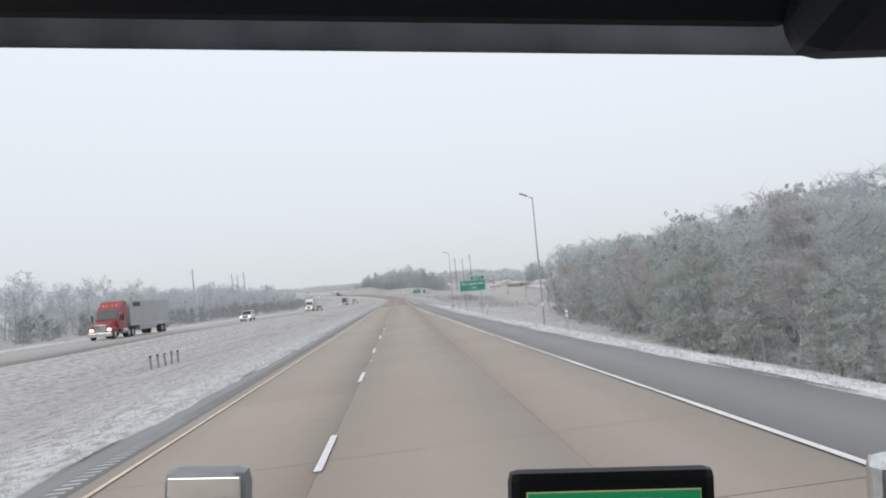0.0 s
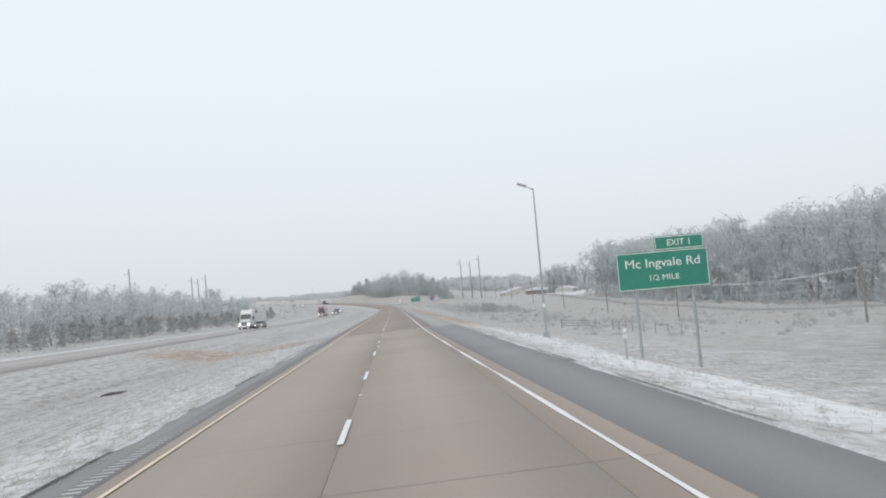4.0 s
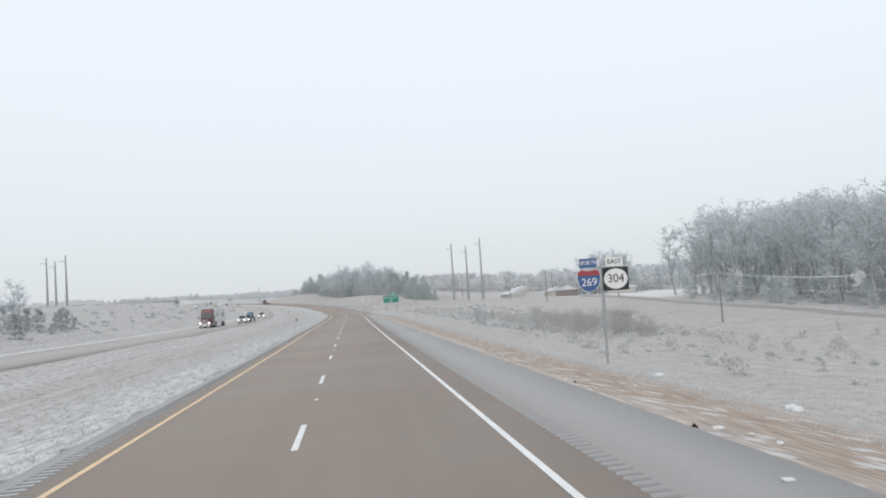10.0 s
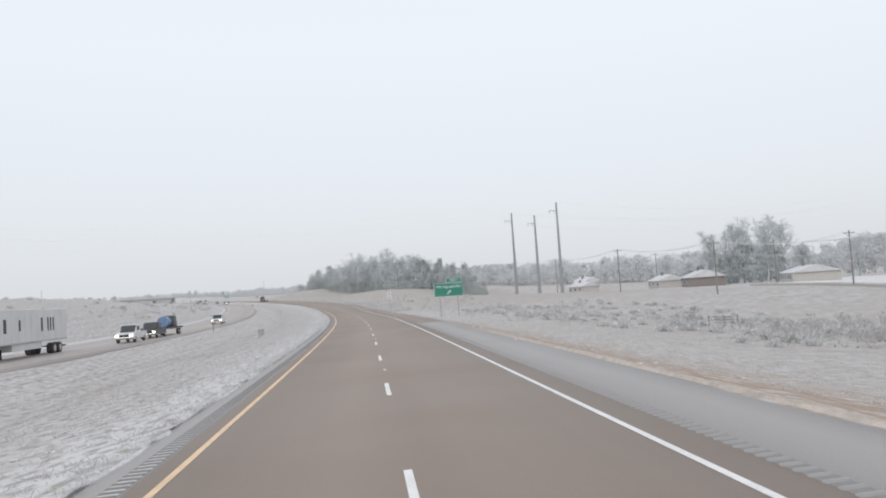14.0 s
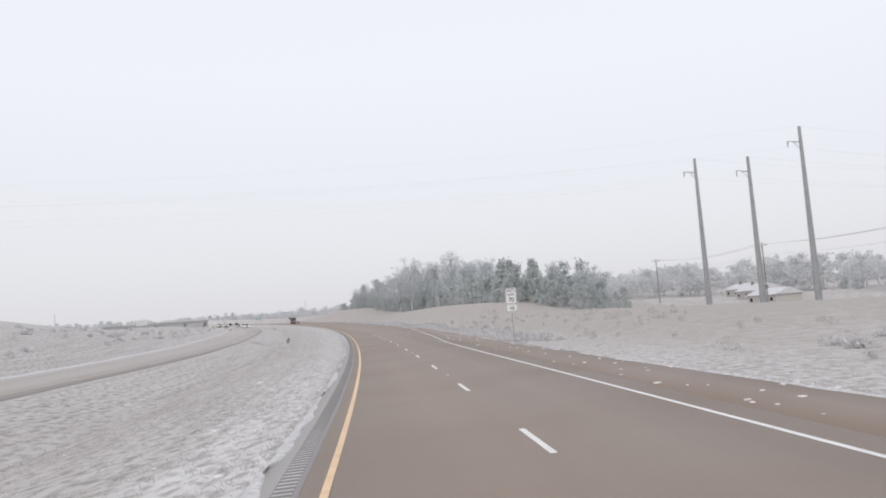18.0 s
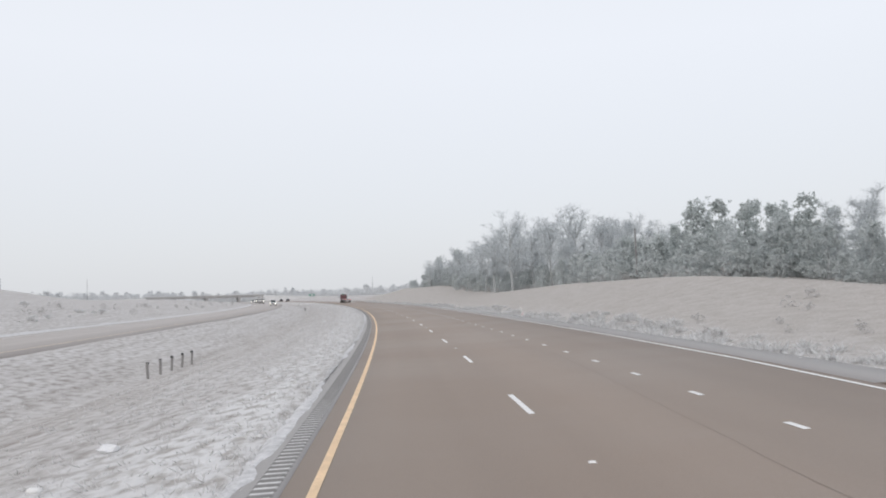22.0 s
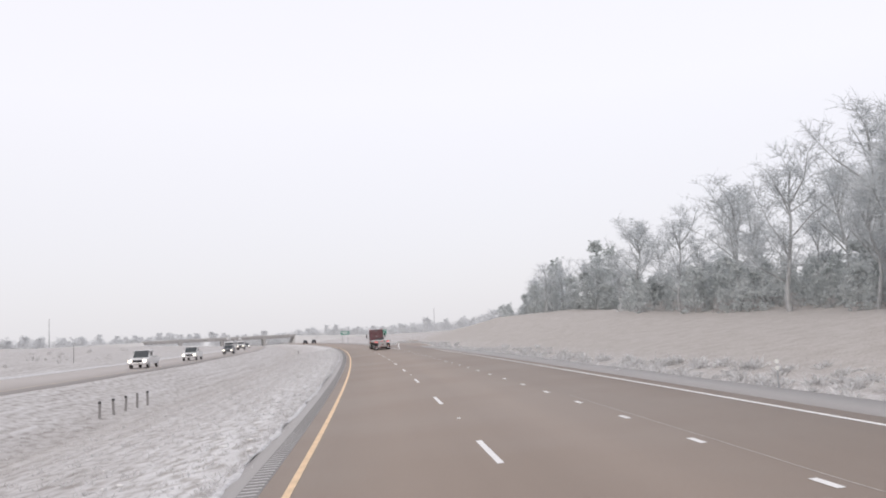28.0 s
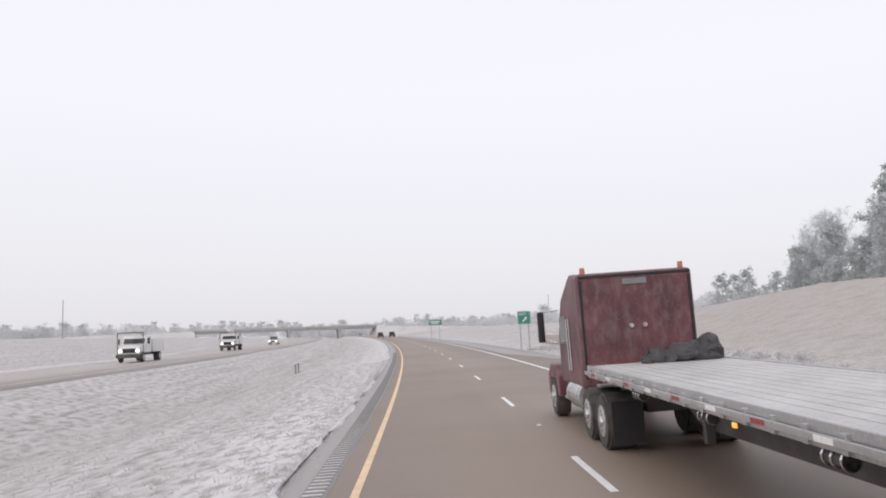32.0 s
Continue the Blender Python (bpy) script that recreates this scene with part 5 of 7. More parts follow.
# ---- street lamps, power poles and wires ----
def street_lamp(s, d, top):
    z = ground_at(s, d)
    e = thing("street_lamp", spot(s, d, z), "tall galvanised lamp post with a single arm towards the road", "street lamp", "lamps along the shoulder")
    part("base_plate", box((0.48, 0.48, 0.5), (0, 0, 0.2), 0.03, taper=(0.82, 0.82)), M_steel, e)
    part("tag", box((0.16, 0.02, 0.3), (-0.02, -0.13, 2.4), 0.01), M_signwhite, e)
    part("pole", rod((0, 0, 0.1), (0, 0, top), 0.09, 0.05, 14), M_steel, e)
    part("arm", rod((0, 0, top - 0.1), (-0.62, 0, top + 0.2), 0.045, 0.035, 8), M_steel, e)
    part("lamp_head", box((0.75, 0.34, 0.16), (-0.85, 0, top + 0.32), 0.05, (0, 22, 0)), M_steel, e)


street_lamp(74.1, 14.4, 12.3)
street_lamp(168.0, 12.4, 11.3)
WIRES = []


def wire(a, b, sag, r=0.010, n=18):
    t = np.linspace(0, 1, n)[:, None]
    p = np.asarray(a) * (1 - t) + np.asarray(b) * t
    p[:, 2] -= 4 * sag * (t * (1 - t))[:, 0]
    WIRES.append(limbs(p[:-1], p[1:], r, r, 4))


def tall_pole(s, d, top, side, label):
    """A tapered transmission pole with two stub arms; top: over the road's line."""
    z = ground_at(s, d)
    e = thing("transmission_pole", spot(s, d, z), label, "power pole", "transmission poles")
    H = top - z
    part("shaft", rod((0, 0, -0.5), (0, 0, H), 0.55 if side else 0.26, 0.24 if side else 0.16, 14), M_mono, e)
    ends = []
    for k, (drop, reach) in enumerate(((2.6, 2.3), (5.6, 2.3))[:1] if side else ()):
        arm = part("arm", rod((0, 0, H - drop), (-reach, 0, H - drop + 0.25), 0.10, 0.06, 8), M_mono, e)
        part("brace", rod((0, 0, H - drop - 1.3), (-reach * 0.55, 0, H - drop + 0.08), 0.05, 0.05, 6), M_mono, e)
        part("insulator", rod((-reach, 0, H - drop + 0.2), (-reach, 0, H - drop - 0.7), 0.10, 0.07, 8), M_pole, e)
        ends.append(np.array(e.matrix_world @ Vector((-reach, 0, H - drop - 0.7))))
    ends.append(np.array(e.matrix_world @ Vector((0, 0, H))))
    return ends


right_ends = [tall_pole(s, d, top, True, "tall tapered grey steel transmission pole in the field") for s, d, top in ((648.5, 61.4, 27.2), (638, 65.6, 25.2), (629.7, 70.1, 28.2))]
left_ends = [tall_pole(s, d, top, True, "tall slim transmission pole on the far hill") for s, d, top in ((656, -118, 30.2), (651, -113.5, 28.2), (645, -108, 30.2))]
l1 = tall_pole(507, -124, 30.2, True, "tall slim transmission pole above a frosted wood")
l2 = tall_pole(300, -150, 27, True, "tall slim transmission pole above a frosted wood")
for a, b in zip(right_ends, left_ends):
    for p, q in zip(a, b):
        wire(p, q, 3.0, 0.006)
for a in right_ends:
    for p in a:
        wire(p, p + np.array([120.0, 20, 0]), 4.0)
wire(l1[0], left_ends[2][0], 3), wire(l2[0], l1[0], 4)


def wood_pole(s, d, top, cross=True):
    z = ground_at(s, d)
    H = top - z
    e = thing("utility_pole", spot(s, d, z, -8), "weathered wooden utility pole with a crossarm in the field", "power pole", "utility poles along the field")
    part("shaft", rod((0, 0, -0.4), (0, 0, H), 0.16, 0.11, 10), M_pole, e)
    pts = []
    if cross:
        arm = part("crossarm", box((2.2, 0.1, 0.12), (0, 0.12, H - 0.5), 0.01), M_pole, e)
        for x in (-1.0, 0.0, 1.0):
            part("insulator", rod((x, 0.12, H - 0.45), (x, 0.12, H - 0.2), 0.05, 0.04, 8), M_steel, arm)
            pts.append(np.array(e.matrix_world @ Vector((x, 0.12, H - 0.2))))
        part("brace", rod((0, 0.1, H - 1.2), (0.7, 0.12, H - 0.55), 0.02, 0.02, 6), M_pole, e)
        part("brace", rod((0, 0.1, H - 1.2), (-0.7, 0.12, H - 0.55), 0.02, 0.02, 6), M_pole, e)
    pts.append(np.array(e.matrix_world @ Vector((0, 0, H - 2.2))))
    return pts


line = [wood_pole(s, d, t) for s, d, t in ((205, 60, 2.2), (274, 61, 1.9), (353.6, 67.8, 2.9), (418, 68, 4.4), (483.5, 68.2, 7.2), (537, 68.4, 9.5), (587, 70, 11.1), (660, 80, 11.6), (719, 86, 12.4))]
for a, b in zip(line, line[1:]):
    for p, q in zip(a, b):
        wire(p, q, 1.2, 0.026)
line2 = [wood_pole(s, d, t) for s, d, t in ((528, 90, 9.4), (562, 97, 9.9), (596, 102, 9.8), (641, 108, 10.9))]
for a, b in zip(line2, line2[1:]):
    for p, q in zip(a, b):
        wire(p, q, 1.0, 0.02)
wood_pole(775, 47, 13.6, False)
for s, d, t in ((1430, 123, 22), (1260, -190, 22), (1330, -140, 22)):
    tall_pole(s, d, t, False, "thin distant pole above the trees")
M_apron = plain("stained_concrete", (0.33, 0.31, 0.295), 0.9, 0, 0.15, 2, 20, 0.3)
M_wire = plain("iced_wire", (0.66, 0.67, 0.69), 0.5)
ob = mesh_object("overhead_wires", *joined(WIRES), M_wire)
tagged(ob, "thin ice-coated overhead wires slung between the poles", "wire", kind="stuff")

lane_s = np.arange(190, 560, 4.0)
lane_d = 89.5 + 1.5 * np.sin(lane_s / 60)
lane_rows = np.stack([lane_d - 2.0, lane_d - 1.7, lane_d, lane_d + 1.7, lane_d + 2.0], 1)
lane_h = np.max([ground_h(lane_s, lane_d + k) for k in (-2, -1, 0, 1, 2)], 0)[:, None] + np.array([-0.4, 0.16, 0.20, 0.16, -0.4])[None]
field_lane = mesh_object("field_lane", on_road(lane_s[:, None], lane_rows, lane_h).reshape(-1, 3), grid_faces(len(lane_s), 5), M_apron)
tagged(field_lane, "narrow grey lane along the frosted field", "lane", kind="structure")

# ---- field fence, houses and barns beyond the field ----
def fence_run(name, pts_, rails, label, gap=3.0, thick=0.07, rail=0.04):
    e = thing(name, spot(pts_[0][0], pts_[0][1], 0), label, "fence")
    inv = e.matrix_world.inverted()
    for (s0, d0), (s1, d1) in zip(pts_, pts_[1:]):
        n_ = max(2, int(math.hypot(s1 - s0, d1 - d0) / gap) + 1)
        prev = None
        for t in np.linspace(0, 1, n_):
            s, d = s0 + (s1 - s0) * t, d0 + (d1 - d0) * t
            p = inv @ Vector(on_road(s, d, ground_at(s, d)))
            part("post", rod(p + Vector((0, 0, -0.2)), p + Vector((0, 0, 1.1)), thick, thick * 0.85, 7), M_pole, e)
            if prev is not None:
                for z in rails:
                    part("rail", rod(prev + Vector((0, 0, z)), p + Vector((0, 0, z)), rail, rail, 5), M_pole, e)
            prev = p
    return e


fence_run("field_gate_fence", [(207, 21.8), (206.3, 25.9)], (0.35, 0.65, 0.95), "dark wooden rail fence end in the frosted field", 2.3)
fence_run("field_gate_fence", [(470, 33), (474, 38)], (0.35, 0.65, 0.95), "dark wooden rail fence end in the frosted field", 2.3)
fence_run("wire_fence", [(205.5, 26.2), (201, 26.6), (192, 26.2), (181, 27.5)], (0.5, 1.1), "thin post and wire fence across the field", 2.4, 0.035, 0.008)

M_wall = plain("pale_siding", (0.52, 0.50, 0.47), 0.8, 0, 0.08, 2, 20)
M_brick = plain("brown_brickwork", (0.27, 0.24, 0.225), 0.85, 0, 0.15, 4, 30)
M_snowroof = plain("snow_dusted_roof", (0.62, 0.62, 0.64), 0.85, 0, 0.1, 1, 12)
M_darkglass = plain("dark_window_glass", (0.03, 0.035, 0.04), 0.12, 0, 0.2, 2, 10)


def house(s, d, w, dep, h, roof_h, wall, turn, label):
    e = thing("house", spot(s, d, ground_at(s, d) - 0.2, turn), label, "house", "houses beyond the field")
    part("wall", box((w, dep, h), (0, 0, h / 2)), wall, e)
    bm = bmesh.new()
    o, q = w / 2 + 0.5, dep / 2 + 0.5
    v = [bm.verts.new(p) for p in ((-o, -q, h - 0.15), (o, -q, h - 0.15), (o, q, h - 0.15), (-o, q, h - 0.15), (-o, 0, h + roof_h), (o, 0, h + roof_h))]
    for f in ((0, 1, 5, 4), (2, 3, 4, 5), (0, 4, 3), (1, 2, 5), (0, 3, 2, 1)):
        bm.faces.new([v[i] for i in f])
    roof = part("roof", bm, M_snowroof, e)
    part("chimney", box((0.7, 0.7, 1.6), (w * 0.2, 0.4, h + roof_h)), M_brick, roof)
    for x in np.linspace(-w * 0.36, w * 0.36, max(2, int(w / 3.5))):
        for sy in (-1, 1):
            win = part("window", box((1.3, 0.08, 1.2), (x, sy * (dep / 2 + 0.02), h * 0.55), 0.02), M_signwhite, e)
            part("pane", box((1.1, 0.06, 1.0), (x, sy * (dep / 2 + 0.05), h * 0.55)), M_darkglass, win)
    part("door", box((1.0, 0.08, 2.05), (0.9, -dep / 2 - 0.03, 1.03), 0.02), M_black, e)


for args in ((593, 96, 16, 9, 2.8, 1.8, M_brick, 70, "low brown brick house with a snow-dusted roof"), (628, 104, 12, 8, 2.8, 1.7, M_wall, 80, "low pale house with a snow-dusted roof"),
             (655, 122, 22, 9, 3.0, 1.6, M_brick, 60, "long low brick house with a snow-dusted roof"), (700, 108, 11, 8, 2.8, 1.6, M_wall, 95, "small pale house with a snow-dusted roof"),
             (727, 122, 13, 8, 2.8, 1.8, M_wall, 85, "low pale house with a snow-dusted roof"), (566, 108, 20, 10, 2.6, 1.4, M_wall, 65, "long low pale shed with a snow-dusted roof"),
             (752, 135, 12, 8, 2.8, 1.7, M_wall, 90, "low pale house with a snow-dusted roof")):
    house(*args)

# ---- overpass in the distance ----
M_beam = plain("weathered_concrete", (0.45, 0.44, 0.435), 0.9, 0, 0.12, 0.5, 8)
M_fill = plain("frosted_embankment", (0.53, 0.52, 0.51), 0.95, 0, 0.15, 0.12, 2.5, 0.6)
br = thing("overpass_bridge", spot(1450, 0, 0, 4), "long low concrete overpass on wall piers across both carriageways", "bridge")
part("deck", box((112, 11, 0.35), (-41, 0, 6.2)), M_beam, br)
for y in (-4.6, 0, 4.6):
    part("girder", box((112, 0.6, 1.15), (-41, y, 5.45)), M_beam, br)
for y in (-5.3, 5.3):
    part("parapet", box((112, 0.3, 0.85), (-41, y, 6.8), 0.04), M_beam, br)
for x in (-70, -40, -9):
    cap = part("pier", box((2.6, 10, 1.0), (x, 0, 4.5), 0.08), M_beam, br)
    part("pier_wall", box((2.2, 8.6, 6.4), (x, 0, 1.0), 0.15), M_beam, cap)
for x0, x1, z1 in ((-96, -420, 3.8), (14, 120, 2.0)):
    bm = bmesh.new()
    toe = 8 if x1 > x0 else -8
    ends = []
    for x, z in ((x0 - toe, 6.3), (x1, z1)):
        ends.append([bm.verts.new((x + k * toe, y, zz)) for y, zz, k in ((-22, -3, -1 if x == x1 else 0.6), (-6, z, 1), (6, z, 1), (22, -3, -1 if x == x1 else 0.6))])
    for k in range(3):
        bm.faces.new((ends[0][k], ends[0][k + 1], ends[1][k + 1], ends[1][k]))
    bm.faces.new(ends[0]), bm.faces.new(ends[1][::-1])
    part("embankment", bm, M_fill, br)

# ---- small things on the verges ----
M_rock = plain("icy_white_stone", (0.70, 0.70, 0.71), 0.7, 0, 0.1, 4, 20, 0.4)
rk = np.random.RandomState(8)
for s, d, r in ((648.6, -8.5, 0.22), (560, -9.5, 0.16), (700, -7.4, 0.14), (744, -10.2, 0.2), (303, 14.6, 0.25), (318, 16.2, 0.2), (268, 13.8, 0.22), (690, 13.2, 0.25), (652, 12.8, 0.2), (806, 14.2, 0.24)):
    bm = bmesh.new()
    bmesh.ops.create_icosphere(bm, subdivisions=2, radius=r)
    for v in bm.verts:
        v.co = Vector((v.co.x * 1.4, v.co.y, v.co.z * 0.55)) + Vector(noise.noise_vector(v.co * 5 + Vector((s, d, 0)))) * r * 0.35
    stone = part("stone", bm, M_rock)
    stone.matrix_world = spot(s, d, ground_at(s, d) + 0.05, rk.uniform(0, 360))
    tagged(stone, "small ice-coated white stone on the frosted verge", "stone", "stones on the verges")
mp = thing("leaning_marker", spot(714.6, 11.6, ground_at(714.6, 11.6), 0) @ pose(0, 0, 0, 0, 14, 0), "leaning white marker board with red stripes on the verge", "marker post")
mb = part("board", box((0.17, 0.03, 0.62), (0, 0, 0.3), 0.01), M_signwhite, mp)
for k in range(3):
    part("stripe", box((0.07, 0.006, 0.15), (0.0, -0.018, 0.14 + 0.18 * k), 0, (0, 40, 0)), M_red, mb)
# drain inlets in the median: a concrete apron round a dark iron grate
M_iron = plain("rusted_iron", (0.10, 0.085, 0.075), 0.8, 0.2, 0.2, 4, 25)
for s, d in ((313, -13.6), (150, -13.2)):
    z = float(np.mean(ground_h(np.array([s - 1.5, s, s + 1.5]), d))) - 0.08
    dr = thing("drain_inlet", spot(s, d, z), "concrete drain apron with an iron grate in the median", "drain", "drains in the median")
    ap = part("apron", box((2.2, 3.4, 0.16), (0, 0, 0), 0.03), M_apron, dr)
    part("grate_frame", box((1.0, 1.4, 0.05), (0, 0, 0.085), 0.01), M_iron, dr)
    for k in range(7):
        part("grate_bar", box((0.92, 0.07, 0.04), (0, -0.57 + 0.19 * k, 0.115), 0.008), M_iron, dr)
# wheel tracks pressed into the frosted median
M_track = plain("pressed_muddy_grass", (0.38, 0.36, 0.345), 0.95, 0, 0.25, 3, 18, 0.8)
for k, off in enumerate((0.0, 1.75)):
    ts = np.arange(649 + off * 1.6, 673 + off * 1.6, 0.5)
    td = -14.5 - np.clip((ts - ts[0]) / 24, 0, 1) ** 0.8 * 10
    w_t = 0.13 + 0.08 * value_noise(ts / 1.5, ts * 0 + k)
    hs = [ground_h(ts, td + j) + 0.035 for j in (-0.2, 0, 0.2)]
    track = mesh_object("wheel_track", on_road(ts[:, None], np.stack([td - w_t, td, td + w_t], 1), np.stack(hs, 1)).reshape(-1, 3), grid_faces(len(ts), 3), M_track, ground)

# ridges of pale earth that wheels have thrown up beside the right shoulder
M_rut = plain("pressed_pale_earth", (0.50, 0.435, 0.385), 0.95, 0, 0.25, 2, 14, 0.6)
for k, (off, s0, s1) in enumerate(((0.10, 292, 462), (0.38, 300, 470), (0.62, 316, 440), (0.95, 190, 236))):
    ts = np.arange(s0, s1, 0.7)
    td = right_edge(ts) + off + 0.10 * value_noise(ts / 14, ts * 0 + k) + 0.05 * value_noise(ts / 3.3, ts * 0 + 8 + k)
    rut_w = np.clip(0.09 + 0.07 * value_noise(ts / 5, ts * 0 + k + 20), 0.03, 0.14)
    rut_d = np.stack([td - rut_w, td, td + rut_w], 1)
    rut_h = ground_h(ts[:, None], rut_d) + np.array([-0.02, 0.07, -0.02])[None] + np.array([0, 0.03, 0])[None] * value_noise(ts / 1.1, ts * 0 + k)[:, None]
    mesh_object("earth_ridge", on_road(ts[:, None], rut_d, rut_h).reshape(-1, 3), grid_faces(len(ts), 3), M_rut, ground, smooth=True)
# crusted snow pushed against the far side of the opposite carriageway
bank_s = np.arange(20, 1060, 1.6)
bank_d = -35.3 + 0.25 * value_noise(bank_s / 9, bank_s * 0 + 2)[:, None] + np.array([-0.5, -0.15, 0.2, 0.6])[None]
bank_h = np.interp(bank_s, OPP_S, OPP_Z)[:, None] + np.array([-0.25, 0.14, 0.10, -0.05])[None] + np.array([0, 0.12, 0.1, 0])[None] * value_noise(bank_s / 2.3, bank_s * 0 + 6)[:, None]
snow_bank = mesh_object("snow_ridge", on_road(bank_s[:, None], bank_d, bank_h).reshape(-1, 3), grid_faces(len(bank_s), 4), M_frost, smooth=True)
tagged(snow_bank, "low ridge of crusted snow beyond the opposite carriageway", "snow", kind="stuff")

# ---- vehicles ----
# rubber greyed in its base colour for mist, besides the salt
M_tyre = plain("salted_mist_grey_rubber", (0.085, 0.08, 0.077), 0.9, 0, 0.3, 6, 40)
M_rim = plain("aluminium_rim", (0.55, 0.55, 0.55), 0.35, 0.8, 0.1, 6, 40)
def salted_paint(colour, salt):
    def build(n, l, b):
        c = np.array(colour)
        col = ramp(n, l, noise_node(n, l, 1.3, 6), [(0.36, tuple(c * 0.72)), (0.62, tuple(c * 1.25))])
        spray = ramp(n, l, noise_node(n, l, 7.0, 8, "Object", (1.0, 1.0, 0.45)), [(0.44, (0.0,) * 3), (0.72, (0.30,) * 3)])
        specks = ramp(n, l, noise_node(n, l, 26.0, 4), [(0.62, (0.0,) * 3), (0.72, (0.35,) * 3)])
        col = mix(n, l, specks, mix(n, l, spray, col, salt), salt)
        l.new(col, b.inputs["Base Color"])
    return build


M_maroon = material("salt_streaked_maroon_paint", salted_paint((0.135, 0.052, 0.060), (0.34, 0.275, 0.275)), 0.5)
M_redpaint = plain("salted_red_truck_paint", (0.30, 0.058, 0.066), 0.4, 0, 0.2, 1, 10)
M_whitepaint = plain("white_vehicle_paint", (0.70, 0.70, 0.70), 0.35, 0, 0.06, 1, 10)
M_greypaint = plain("grey_vehicle_paint", (0.25, 0.255, 0.265), 0.35, 0.3, 0.1, 1, 10)
M_darkpaint = plain("dark_vehicle_paint", (0.05, 0.055, 0.065), 0.35, 0.2, 0.15, 1, 10)
M_trailer = plain("dull_trailer_panel", (0.42, 0.43, 0.44), 0.5, 0.2, 0.1, 0.7, 10)
M_whitetrailer = plain("white_trailer_panel", (0.66, 0.66, 0.66), 0.5, 0, 0.07, 0.7, 10)
M_alu = plain("worn_aluminium", (0.50, 0.50, 0.50), 0.42, 0.7, 0.15, 2, 25)
M_deck = plain("frosted_worn_deck", (0.50, 0.495, 0.485), 0.6, 0.1, 0.16, 1.2, 16)
# dirty black, with mist lightened into the colour
M_chassis = plain("dirty_black_chassis", (0.095, 0.09, 0.086), 0.8, 0, 0.35, 2, 20)
M_glass = plain("dark_vehicle_glass", (0.05, 0.058, 0.062), 0.08, 0, 0.1, 1, 10)
M_chrome = plain("chrome", (0.72, 0.72, 0.72), 0.15, 1.0, 0.05, 3, 30)
M_head = glow("headlight_on", (1.0, 0.93, 0.78), 2.5)
M_tail = glow("tail_light_on", (0.95, 0.05, 0.04), 1.1)
M_amber = glow("amber_marker_on", (1.0, 0.40, 0.08), 0.9)
M_beacon = plain("orange_beacon_lens", (0.46, 0.17, 0.12), 0.3)
M_redtape = plain("red_reflective_tape", (0.33, 0.045, 0.045), 0.4)
M_tarp = plain("black_tarpaulin", (0.055, 0.053, 0.055), 0.6, 0, 0.3, 2, 12, 0.5)
M_bluetank = plain("blue_tank_plastic", (0.16, 0.26, 0.42), 0.5)


def wheel(parent, x, y, r, w, z0=0.0):
    sx = 1 if x > 0 else -1
    bm = rod((x - sx * w, y, z0 + r), (x, y, z0 + r), r, r, 22)
    edges = [e for e in bm.edges if len(e.link_faces) == 2 and any(len(f.verts) > 4 for f in e.link_faces)]
    bmesh.ops.bevel(bm, geom=edges, offset=r * 0.10, segments=2, affect="EDGES")
    tyre = part("wheel", bm, M_tyre, parent)
    bm = rod((x - sx * 0.02, y, z0 + r), (x + sx * 0.012, y, z0 + r), r * 0.60, r * 0.54, 18)
    rod((x, y, z0 + r), (x + sx * 0.05, y, z0 + r), r * 0.22, r * 0.17, 12, bm)
    part("rim", bm, M_rim, tyre)
    for k in range(8):
        cy, cz = y + r * 0.34 * math.cos(k * math.pi / 4), z0 + r + r * 0.34 * math.sin(k * math.pi / 4)
        part("wheel_nut", rod((x + sx * 0.01, cy, cz), (x + sx * 0.035, cy, cz), 0.022, 0.02, 6), M_chrome, tyre)
    return tyre


def prism(outline, w, bevel=0.0, x=0.0):
    """A body from its outline in y and z, w wide."""
    bm = bmesh.new()
    a = [bm.verts.new((x - w / 2, y, z)) for y, z in outline]
    b = [bm.verts.new((x + w / 2, y, z)) for y, z in outline]
    bm.faces.new(a), bm.faces.new(b[::-1])
    for i in range(len(a)):
        j = (i + 1) % len(a)
        bm.faces.new((a[i], b[i], b[j], a[j]))
    if bevel:
        bmesh.ops.bevel(bm, geom=list(bm.edges), offset=bevel, segments=2, affect="EDGES", profile=0.6)
    return bm


